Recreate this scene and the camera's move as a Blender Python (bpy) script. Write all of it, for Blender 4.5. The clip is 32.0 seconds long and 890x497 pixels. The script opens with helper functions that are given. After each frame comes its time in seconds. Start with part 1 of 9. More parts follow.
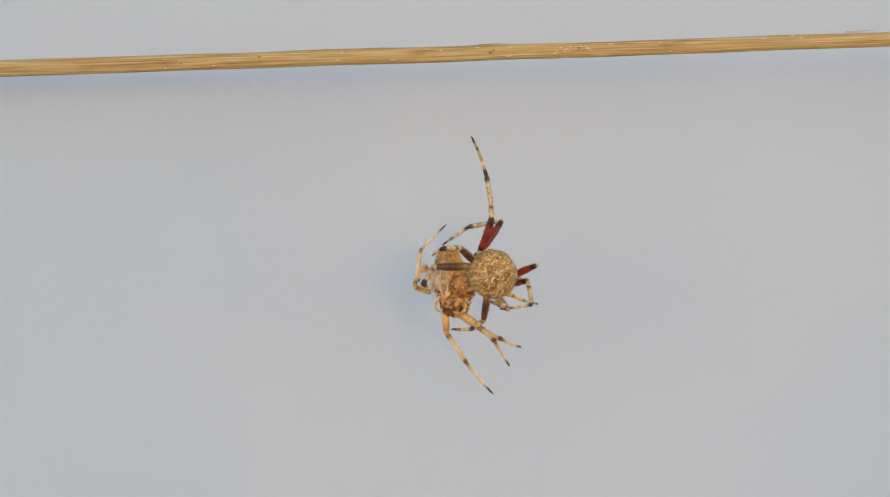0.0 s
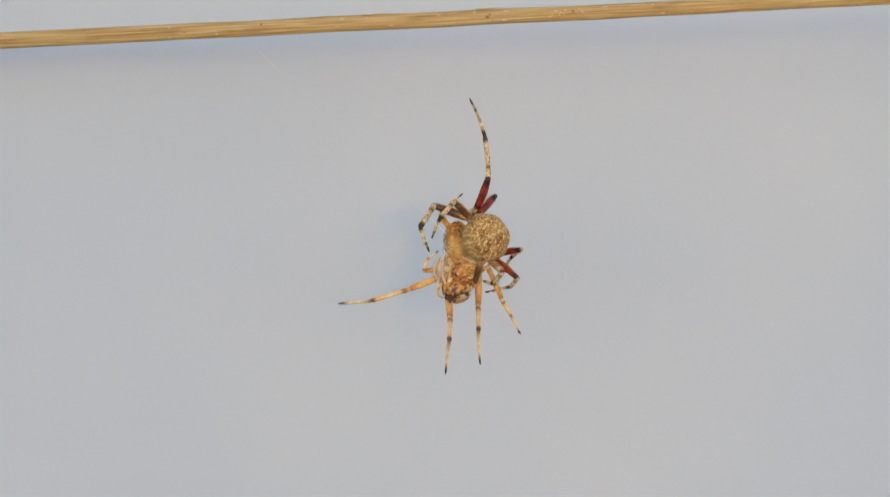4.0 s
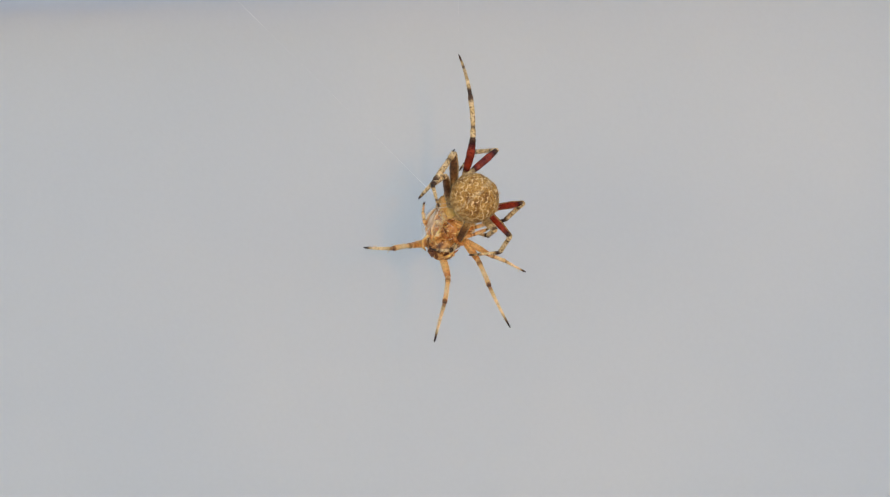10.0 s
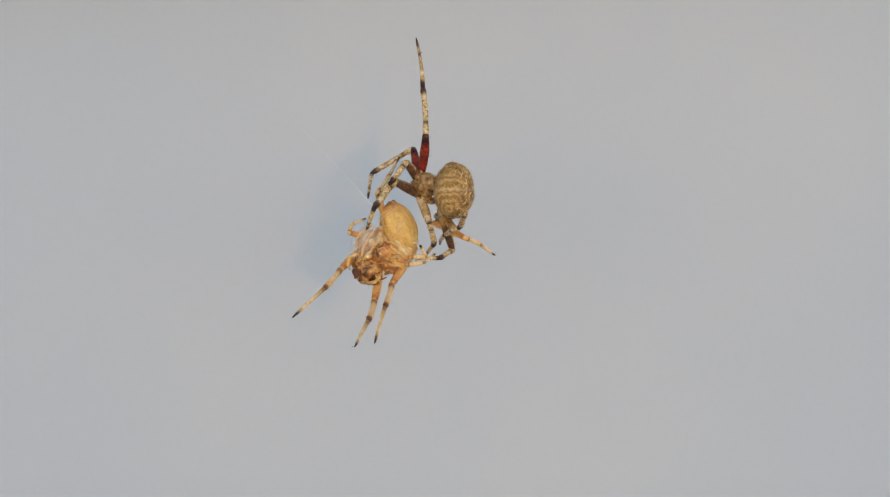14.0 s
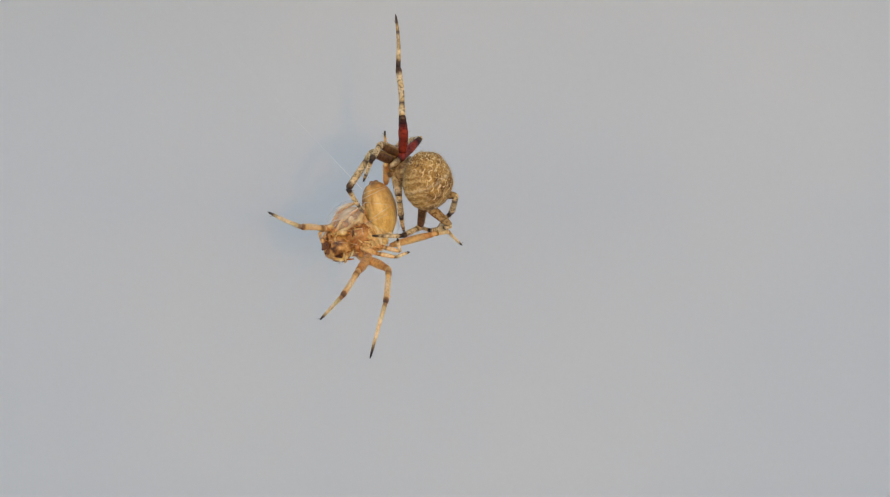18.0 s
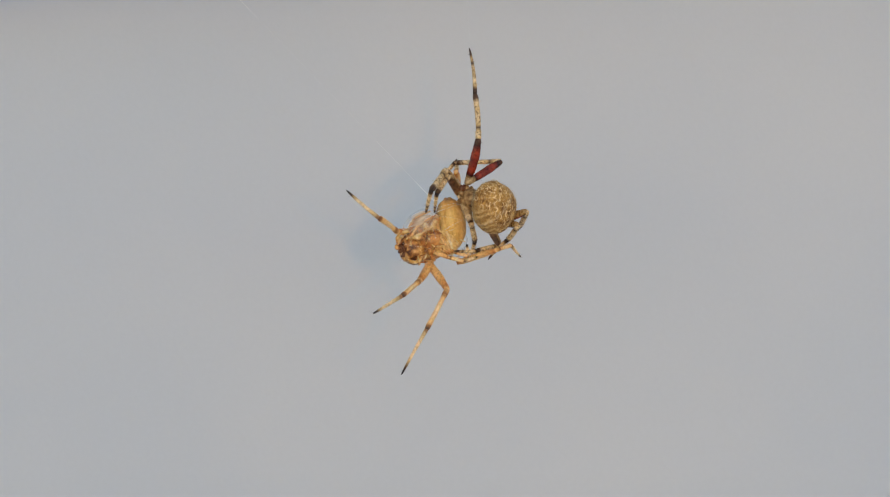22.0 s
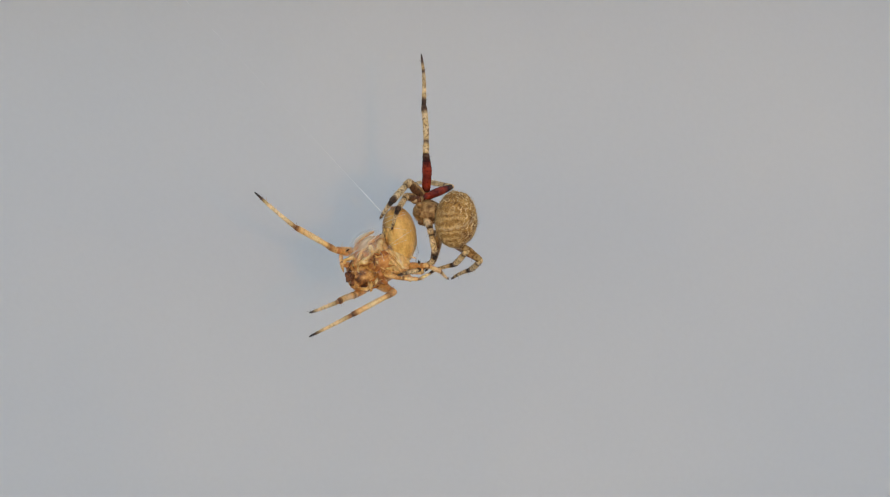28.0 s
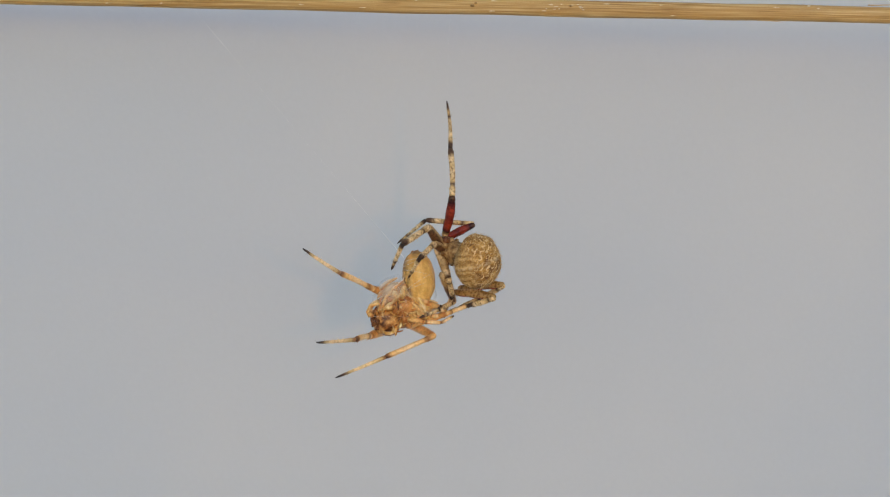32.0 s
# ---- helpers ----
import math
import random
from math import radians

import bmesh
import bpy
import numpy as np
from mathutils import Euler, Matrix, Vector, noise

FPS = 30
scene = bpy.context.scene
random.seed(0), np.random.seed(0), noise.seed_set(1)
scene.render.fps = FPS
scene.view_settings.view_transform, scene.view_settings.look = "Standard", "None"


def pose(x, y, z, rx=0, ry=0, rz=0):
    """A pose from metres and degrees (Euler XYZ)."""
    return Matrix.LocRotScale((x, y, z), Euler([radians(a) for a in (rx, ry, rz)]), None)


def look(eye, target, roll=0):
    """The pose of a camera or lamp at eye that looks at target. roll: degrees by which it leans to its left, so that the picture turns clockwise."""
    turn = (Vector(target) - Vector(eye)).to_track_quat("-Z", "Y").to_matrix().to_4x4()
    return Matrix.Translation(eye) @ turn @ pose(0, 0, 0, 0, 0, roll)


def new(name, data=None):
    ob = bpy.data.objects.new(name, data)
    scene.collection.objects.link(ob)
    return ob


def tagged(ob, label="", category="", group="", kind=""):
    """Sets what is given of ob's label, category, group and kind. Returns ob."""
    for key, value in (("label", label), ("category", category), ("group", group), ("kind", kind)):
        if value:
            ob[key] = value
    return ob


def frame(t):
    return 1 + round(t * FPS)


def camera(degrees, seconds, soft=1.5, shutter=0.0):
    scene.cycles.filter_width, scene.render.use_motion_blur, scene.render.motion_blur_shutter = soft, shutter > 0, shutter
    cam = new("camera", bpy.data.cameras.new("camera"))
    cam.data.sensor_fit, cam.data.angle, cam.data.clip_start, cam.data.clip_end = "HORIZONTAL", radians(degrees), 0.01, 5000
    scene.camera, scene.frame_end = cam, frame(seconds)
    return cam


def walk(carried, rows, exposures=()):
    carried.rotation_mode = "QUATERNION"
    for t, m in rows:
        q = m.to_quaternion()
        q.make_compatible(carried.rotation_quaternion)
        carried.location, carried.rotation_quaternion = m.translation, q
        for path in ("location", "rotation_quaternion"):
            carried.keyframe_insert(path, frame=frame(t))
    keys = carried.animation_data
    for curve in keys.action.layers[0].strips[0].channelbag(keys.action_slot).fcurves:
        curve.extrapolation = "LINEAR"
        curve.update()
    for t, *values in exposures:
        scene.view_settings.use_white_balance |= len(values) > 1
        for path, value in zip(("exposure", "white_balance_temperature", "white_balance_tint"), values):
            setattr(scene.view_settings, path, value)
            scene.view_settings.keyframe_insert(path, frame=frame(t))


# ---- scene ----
# A spider wrapping another spider, hung on silk below a thin bamboo stick in front of a pale wall.
# The anchor is the place where the raised leg of the spider holds its line. Leg tables are in mm from it.
ANCHOR = Vector((0.0, 0.0, 1.2))
MM = 0.001
WALL_Y = 0.060
STICK_Y = 0.030

cam = camera(34.83, 32.0, soft=1.1, shutter=0.3)
PATH = [
    (0, 0.0008, -0.2489, 1.1893, -0.00471, 0.00109, 1.18030, -0.34),
    (0.5, 0.0019, -0.2464, 1.1889, 0.00052, 0.00355, 1.17691, -0.37),
    (1, 0.0024, -0.2552, 1.1875, 0.00137, -0.00522, 1.17440, -0.40),
    (1.5, 0.0023, -0.2507, 1.1883, 0.00103, -0.00072, 1.17740, -0.70),
    (2, 0.0020, -0.2611, 1.1893, -0.00023, -0.01106, 1.18157, -1.00),
    (2.5, 0.0019, -0.2664, 1.1885, -0.00067, -0.01641, 1.17854, -1.35),
    (3, 0.0015, -0.2628, 1.1894, -0.00234, -0.01279, 1.18207, -1.70),
    (3.5, 0.0011, -0.2505, 1.1901, -0.00379, -0.00047, 1.18459, -1.45),
    (4, 0.0009, -0.2561, 1.1872, -0.00481, -0.00608, 1.17336, -1.20),
    (4.5, 0.0014, -0.2511, 1.1861, -0.00301, -0.00110, 1.16851, -1.15),
    (6.5, -0.0003, -0.2623, 1.1858, -0.00917, -0.01230, 1.16850, -0.95),
    (7, 0.0003, -0.2471, 1.1864, -0.00638, 0.00286, 1.16739, -0.90),
    (7.5, 0.0001, -0.2445, 1.1871, -0.00603, 0.00554, 1.16791, -0.83),
    (8, 0.0005, -0.2528, 1.1845, -0.00623, -0.00281, 1.16251, -0.75),
    (8.5, -0.0000, -0.2655, 1.1847, -0.00795, -0.01545, 1.16436, -0.67),
    (9, 0.0010, -0.2517, 1.1864, -0.00429, -0.00175, 1.16976, -0.60),
    (9.5, 0.0013, -0.2578, 1.1856, -0.00322, -0.00783, 1.16723, -0.67),
    (10, 0.0011, -0.2467, 1.1861, -0.00283, 0.00327, 1.16607, -0.73),
    (10.5, 0.0010, -0.2613, 1.1861, -0.00415, -0.01125, 1.16946, -0.80),
    (11, -0.0019, -0.2207, 1.1927, -0.00467, 0.02931, 1.16814, -0.80),
    (11.5, -0.0015, -0.2245, 1.1904, -0.00491, 0.02555, 1.16235, -0.80),
    (12, -0.0033, -0.2102, 1.1946, -0.00543, 0.03976, 1.16362, -0.80),
    (12.5, -0.0020, -0.2138, 1.1921, -0.00165, 0.03619, 1.15728, -0.80),
    (13, 0.0029, -0.2197, 1.1927, 0.01666, 0.03028, 1.16657, -0.80),
    (13.5, 0.0022, -0.2294, 1.1881, 0.00847, 0.02059, 1.15791, -0.81),
    (14, -0.0003, -0.2164, 1.1930, 0.00457, 0.03358, 1.16406, -0.82),
    (14.5, 0.0011, -0.2302, 1.1890, 0.00351, 0.01976, 1.16277, -0.84),
    (16.5, 0.0007, -0.2198, 1.1920, 0.00686, 0.03015, 1.16403, -0.89),
    (17, -0.0004, -0.2070, 1.1945, 0.00996, 0.04298, 1.15851, -0.90),
    (17.5, -0.0003, -0.2107, 1.1935, 0.00778, 0.03934, 1.15895, -0.91),
    (18, -0.0007, -0.2075, 1.1947, 0.00807, 0.04254, 1.15979, -0.93),
    (18.5, 0.0003, -0.2189, 1.1920, 0.00567, 0.03107, 1.16309, -0.94),
    (19, 0.0004, -0.2108, 1.1944, 0.01107, 0.03916, 1.16334, -0.96),
    (19.5, 0.0017, -0.2194, 1.1920, 0.01159, 0.03065, 1.16345, -0.97),
    (20, -0.0006, -0.2102, 1.1944, 0.00687, 0.03981, 1.16246, -0.99),
    (20.5, 0.0001, -0.2273, 1.1918, 0.00087, 0.02274, 1.17139, -1.00),
    (21, -0.0005, -0.2232, 1.1936, 0.00008, 0.02680, 1.17501, -1.50),
    (21.5, -0.0007, -0.2207, 1.1932, 0.00033, 0.02932, 1.17047, -1.25),
    (22, -0.0009, -0.2300, 1.1898, -0.00479, 0.01996, 1.16582, -1.00),
    (22.5, 0.0014, -0.2340, 1.1890, 0.00313, 0.01604, 1.16635, -0.75),
    (23, 0.0031, -0.2442, 1.1883, 0.00645, 0.00576, 1.17250, -0.50),
    (23.5, 0.0024, -0.2426, 1.1891, 0.00451, 0.00735, 1.17440, -0.00),
    (24, 0.0005, -0.2478, 1.1919, -0.00526, 0.00224, 1.16994, 0.20),
    (24.5, 0.0022, -0.2543, 1.1939, 0.00090, -0.00429, 1.17614, 0.40),
    (25, 0.0027, -0.2508, 1.1912, 0.00288, -0.00084, 1.16908, 0.35),
    (25.5, 0.0035, -0.2483, 1.1898, 0.00659, 0.00165, 1.17010, 0.30),
    (27.5, 0.0004, -0.2329, 1.1908, 0.00053, 0.01708, 1.17266, 0.94),
    (28, -0.0012, -0.2112, 1.1950, 0.00503, 0.03879, 1.16678, 1.10),
    (28.5, -0.0022, -0.2075, 1.1959, 0.00263, 0.04251, 1.16585, 1.30),
    (29, -0.0048, -0.1894, 1.2008, 0.00358, 0.06058, 1.15963, 1.50),
    (29.5, -0.0021, -0.2031, 1.1979, 0.00627, 0.04689, 1.16867, 1.68),
    (30, -0.0003, -0.2136, 1.1957, 0.00771, 0.03642, 1.17291, 1.85),
    (30.5, -0.0005, -0.2175, 1.1942, 0.00469, 0.03246, 1.17127, 2.02),
    (31, -0.0007, -0.2148, 1.1958, 0.00548, 0.03518, 1.17492, 2.20),
    (31.5, -0.0011, -0.2238, 1.1928, -0.00113, 0.02615, 1.17204, 2.44),
    (32, -0.0009, -0.2211, 1.1941, 0.00103, 0.02885, 1.17483, 2.68),
]
EXPOSURES = [(t, e + 1.49, 8370, 19.5) for t, e in ((0, 0.0), (7, 0.0), (13, 0.0), (14, -0.12), (19, -0.11), (22, -0.19), (25, -0.25), (28, -0.22), (32, -0.21))]
walk(cam, [(t, look((x, y, z), (tx, ty, tz), roll)) for t, x, y, z, tx, ty, tz, roll in PATH], EXPOSURES)

# ---- world and torch ----
world = bpy.data.worlds.new("world")
scene.world = world
world.use_nodes = True
sky = world.node_tree.nodes.new("ShaderNodeTexSky")
sky.sky_type, sky.sun_disc = "NISHITA", False
sky.sun_elevation, sky.sun_rotation = radians(22), radians(171)
sky.air_density, sky.dust_density, sky.ozone_density = 1.0, 0.0, 1.0
back = world.node_tree.nodes["Background"]
world.node_tree.links.new(sky.outputs[0], back.inputs[0])
back.inputs[1].default_value = 0.11
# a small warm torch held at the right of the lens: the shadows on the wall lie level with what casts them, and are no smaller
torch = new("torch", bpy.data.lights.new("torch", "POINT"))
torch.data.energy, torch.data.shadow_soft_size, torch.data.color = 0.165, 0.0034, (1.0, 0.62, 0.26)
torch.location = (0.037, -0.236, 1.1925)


# ---- materials ----
def nodes(name, rough=0.6):
    m = bpy.data.materials.new(name)
    m.use_nodes = True
    b = m.node_tree.nodes["Principled BSDF"]
    b.inputs["Roughness"].default_value = rough
    b.inputs["Specular IOR Level"].default_value = 0.3
    return m, m.node_tree, b


def add(nt, kind, **values):
    n = nt.nodes.new(kind)
    for k, v in values.items():
        n.inputs[k].default_value = v
    return n


def ramp(nt, fac, stops, constant=False):
    r = nt.nodes.new("ShaderNodeValToRGB")
    e = r.color_ramp.elements
    while len(e) < len(stops):
        e.new(0.5)
    for el, (p, c) in zip(e, stops):
        el.position, el.color = p, (*c, 1)
    nt.links.new(fac, r.inputs[0])
    return r.outputs[0]


def mix(nt, kind, fac, a, b):
    n = nt.nodes.new("ShaderNodeMixRGB")
    n.blend_type = kind
    for i, v in enumerate((fac, a, b)):
        if hasattr(v, "links"):
            nt.links.new(v, n.inputs[i])
        else:
            n.inputs[i].default_value = v if i == 0 else (*v, 1)
    return n.outputs[0]


def noise_of(nt, coord, scale, detail=4.0):
    n = add(nt, "ShaderNodeTexNoise", Scale=scale, Detail=detail)
    nt.links.new(coord, n.inputs["Vector"])
    return n.outputs["Fac"]


def bump(nt, b, height, distance, strength=0.6):
    n = add(nt, "ShaderNodeBump", Strength=strength, Distance=distance)
    nt.links.new(height, n.inputs["Height"])
    nt.links.new(n.outputs[0], b.inputs["Normal"])


def banded(name, stops, speckle=0.5, rough=0.45, sss=0.0, flank=None):
    """A leg's colour in rings along its length, z from 0 to 1, with uneven edges."""
    m, nt, b = nodes(name, rough)
    tc = nt.nodes.new("ShaderNodeTexCoord")
    sep = nt.nodes.new("ShaderNodeSeparateXYZ")
    nt.links.new(tc.outputs["Generated"], sep.inputs[0])
    fine = noise_of(nt, tc.outputs["Object"], 2600, 3)
    coarse = noise_of(nt, tc.outputs["Object"], 900, 3)
    shift = add(nt, "ShaderNodeMath")
    shift.operation = "MULTIPLY_ADD"
    nt.links.new(coarse, shift.inputs[0])
    shift.inputs[1].default_value = 0.12
    nt.links.new(sep.outputs["Z"], shift.inputs[2])
    off = add(nt, "ShaderNodeMath")
    off.operation = "SUBTRACT"
    off.inputs[1].default_value = 0.06
    nt.links.new(shift.outputs[0], off.inputs[0])
    col = ramp(nt, off.outputs[0], stops)
    dots = ramp(nt, fine, [(0.38, (0.40, 0.30, 0.20)), (0.48, (1, 1, 1)), (0.64, (1.25, 1.2, 1.1))])
    col = mix(nt, "MULTIPLY", speckle, col, dots)
    if flank:
        # one side of the leg is red, the other straw
        turn = nt.nodes.new("ShaderNodeSeparateXYZ")
        nt.links.new(tc.outputs["Object"], turn.inputs[0])
        near = add(nt, "ShaderNodeMapRange")
        for k, v in zip(("From Min", "From Max", "To Min", "To Max"), (-0.00030, -0.00010, 0.0, 0.85)):
            near.inputs[k].default_value = v
        nt.links.new(turn.outputs["X"], near.inputs["Value"])
        col = mix(nt, "MIX", near.outputs[0], col, mix(nt, "MULTIPLY", 0.8, flank, dots))
    nt.links.new(col, b.inputs["Base Color"])
    bump(nt, b, fine, 0.00006)
    if sss:
        b.inputs["Subsurface Weight"].default_value = sss
        b.inputs["Subsurface Radius"].default_value = (0.0008, 0.0004, 0.0002)
        b.inputs["Subsurface Scale"].default_value = 1.0
    return m


PALE, STRAW, BROWN, BLACK = (0.74, 0.54, 0.31), (0.56, 0.37, 0.17), (0.088, 0.040, 0.018), (0.018, 0.012, 0.010)
RED, DEEP = (0.30, 0.034, 0.014), (0.040, 0.008, 0.006)
M_RED = banded("red femur shell", [(0.0, STRAW), (0.10, DEEP), (0.22, RED), (0.45, (0.15, 0.017, 0.009)), (0.66, RED), (0.86, DEEP), (1.0, BROWN)], 0.7, 0.2)
M_RED_FRONT = banded("red and straw femur shell", [(0.0, STRAW), (0.12, RED), (0.80, RED), (0.92, DEEP), (1.0, BROWN)], 0.55, 0.2, 0.0, (0.42, 0.25, 0.09))
M_STRAW = banded("straw femur shell", [(0.0, STRAW), (0.2, PALE), (0.5, STRAW), (0.72, (0.40, 0.24, 0.10)), (0.86, PALE), (1.0, BROWN)], 0.7, 0.4)
M_DARK = banded("brown and straw femur shell", [(0.0, STRAW), (0.20, (0.42, 0.23, 0.08)), (0.38, (0.17, 0.072, 0.026)), (0.6, BROWN), (0.8, (0.15, 0.062, 0.026)), (0.92, BROWN), (1.0, STRAW)], 0.75, 0.32, 0.0, (0.47, 0.29, 0.12))
M_TIBIA = banded("ringed tibia shell", [(0.0, STRAW), (0.07, PALE), (0.16, STRAW), (0.24, BROWN), (0.32, STRAW), (0.5, PALE), (0.62, STRAW), (0.78, PALE), (0.90, BROWN), (1.0, (0.06, 0.03, 0.015))], 0.9)
M_META = banded("ringed metatarsus shell", [(0.0, BLACK), (0.10, BROWN), (0.18, STRAW), (0.30, PALE), (0.42, STRAW), (0.55, PALE), (0.66, BROWN), (0.74, STRAW), (0.84, BROWN), (1.0, BLACK)], 0.85)
OCHRE, AMBER, CREAM = (0.84, 0.48, 0.19), (0.68, 0.30, 0.09), (0.90, 0.62, 0.34)
M_PREY_FEMUR = banded("amber femur shell", [(0.0, AMBER), (0.25, OCHRE), (0.6, OCHRE), (0.85, AMBER), (0.94, (0.50, 0.18, 0.05)), (1.0, OCHRE)], 0.35, 0.33, 0.15)
M_PREY_TIBIA = banded("amber tibia shell", [(0.0, OCHRE), (0.14, (0.30, 0.12, 0.04)), (0.22, OCHRE), (0.5, CREAM), (0.86, OCHRE), (0.93, (0.30, 0.12, 0.04)), (1.0, BROWN)], 0.3, 0.38, 0.25)
M_PREY_META = banded("amber metatarsus shell", [(0.0, (0.30, 0.13, 0.05)), (0.07, STRAW), (0.3, CREAM), (0.6, CREAM), (0.72, STRAW), (0.82, BROWN), (0.92, BLACK), (1.0, BLACK)], 0.35, 0.4, 0.2)


def abdomen_material():
    m, nt, b = nodes("mottled tan abdomen skin", 0.7)
    tc = nt.nodes.new("ShaderNodeTexCoord")
    here = tc.outputs["Object"]
    nv = add(nt, "ShaderNodeTexNoise", Scale=900.0, Detail=2.0)
    nt.links.new(here, nv.inputs["Vector"])
    shifted = nt.nodes.new("ShaderNodeVectorMath")
    shifted.operation = "MULTIPLY_ADD"
    nt.links.new(nv.outputs["Color"], shifted.inputs[0])
    shifted.inputs[1].default_value = (0.0007, 0.0007, 0.0007)
    nt.links.new(here, shifted.inputs[2])
    # olive brown ground, mottled at two sizes
    col = ramp(nt, noise_of(nt, here, 620, 4), [(0.34, (0.19, 0.080, 0.020)), (0.48, (0.34, 0.168, 0.043)), (0.64, (0.49, 0.27, 0.080))])
    grain = noise_of(nt, here, 3600, 3)
    col = mix(nt, "MULTIPLY", 0.75, col, ramp(nt, grain, [(0.32, (0.46, 0.38, 0.28)), (0.56, (1.3, 1.25, 1.15))]))
    # broken cream crescents
    vor = add(nt, "ShaderNodeTexVoronoi", Scale=1250.0, Randomness=0.9)
    nt.links.new(shifted.outputs[0], vor.inputs["Vector"])
    away = nt.nodes.new("ShaderNodeVectorMath")
    away.operation = "SUBTRACT"
    nt.links.new(shifted.outputs[0], away.inputs[0])
    nt.links.new(vor.outputs["Position"], away.inputs[1])
    side = nt.nodes.new("ShaderNodeVectorMath")
    side.operation = "DOT_PRODUCT"
    side.inputs[1].default_value = (0.55, 0.0, -0.83)
    nt.links.new(away.outputs[0], side.inputs[0])
    front = add(nt, "ShaderNodeMapRange")
    for k, v in zip(("From Min", "From Max", "To Min", "To Max"), (-0.00008, 0.00014, 0.0, 1.0)):
        front.inputs[k].default_value = v
    nt.links.new(side.outputs["Value"], front.inputs["Value"])
    rim = ramp(nt, vor.outputs["Distance"], [(0.38, (0, 0, 0)), (0.47, (1, 1, 1)), (0.57, (1, 1, 1)), (0.66, (0, 0, 0))])
    crescent = mix(nt, "MULTIPLY", 1.0, rim, front.outputs[0])
    gaps = ramp(nt, noise_of(nt, here, 1300, 1), [(0.40, (0.25, 0.25, 0.25)), (0.54, (1.0, 1.0, 1.0))])
    crescent = mix(nt, "MULTIPLY", 1.0, crescent, gaps)
    flank = nt.nodes.new("ShaderNodeSeparateXYZ")
    nt.links.new(here, flank.inputs[0])
    fore = add(nt, "ShaderNodeMapRange")
    for k, v in zip(("From Min", "From Max", "To Min", "To Max"), (-0.0022, -0.0035, 0.0, 0.78)):
        fore.inputs[k].default_value = v
    nt.links.new(flank.outputs["X"], fore.inputs["Value"])
    rest = add(nt, "ShaderNodeMath")
    rest.operation = "SUBTRACT"
    rest.inputs[0].default_value = 1.0
    nt.links.new(fore.outputs[0], rest.inputs[1])
    col = mix(nt, "MIX", mix(nt, "MULTIPLY", 1.0, crescent, rest.outputs[0]), col, (0.75, 0.53, 0.275))
    edge = ramp(nt, vor.outputs["Distance"], [(0.20, (0.80, 0.76, 0.70)), (0.36, (1.05, 1.05, 1.05))])
    col = mix(nt, "MULTIPLY", 0.85, col, edge)
    # curved bars round the tail on the flank
    wave = add(nt, "ShaderNodeTexWave", Scale=330.0, Distortion=6.0, Detail=3.0)
    wave.wave_type, wave.rings_direction = "RINGS", "SPHERICAL"
    mp = nt.nodes.new("ShaderNodeMapping")
    mp.inputs["Location"].default_value = (0.0034, 0.0004, 0.0024)
    nt.links.new(here, mp.inputs["Vector"])
    nt.links.new(mp.outputs[0], wave.inputs["Vector"])
    wave.inputs["Detail Scale"].default_value = 2.0
    bars = ramp(nt, wave.outputs["Fac"], [(0.12, (0.30, 0.152, 0.044)), (0.5, (0.44, 0.25, 0.085)), (0.85, (0.57, 0.365, 0.155))])
    bars = mix(nt, "MULTIPLY", 0.6, bars, ramp(nt, grain, [(0.32, (0.5, 0.42, 0.32)), (0.56, (1.2, 1.18, 1.1))]))
    col = mix(nt, "MIX", fore.outputs[0], col, bars)
    sep = nt.nodes.new("ShaderNodeSeparateXYZ")
    nt.links.new(shifted.outputs[0], sep.inputs[0])
    # pale line along the middle of the back
    low = add(nt, "ShaderNodeMath")
    low.operation = "SUBTRACT"
    low.inputs[1].default_value = 0.0008
    nt.links.new(sep.outputs["Z"], low.inputs[0])
    line = nt.nodes.new("ShaderNodeMath")
    line.operation = "ABSOLUTE"
    nt.links.new(low.outputs[0], line.inputs[0])
    fac = add(nt, "ShaderNodeMapRange")
    for k, v in zip(("From Min", "From Max", "To Min", "To Max"), (0.0000, 0.0004, 0.6, 0.0)):
        fac.inputs[k].default_value = v
    nt.links.new(line.outputs[0], fac.inputs["Value"])
    broken = add(nt, "ShaderNodeMath")
    broken.operation = "MULTIPLY"
    nt.links.new(fac.outputs[0], broken.inputs[0])
    nt.links.new(ramp(nt, noise_of(nt, here, 2200, 2), [(0.42, (0.1, 0.1, 0.1)), (0.56, (1, 1, 1))]), broken.inputs[1])
    col = mix(nt, "MIX", broken.outputs[0], col, (0.70, 0.53, 0.32))
    # ochre underside
    under = add(nt, "ShaderNodeMapRange")
    for k, v in zip(("From Min", "From Max", "To Min", "To Max"), (0.0005, 0.0028, 0.0, 0.6)):
        under.inputs[k].default_value = v
    nt.links.new(sep.outputs["Y"], under.inputs["Value"])
    col = mix(nt, "MIX", under.outputs[0], col, (0.36, 0.21, 0.08))
    nt.links.new(col, b.inputs["Base Color"])
    bump(nt, b, grain, 0.00014, 0.9)
    return m


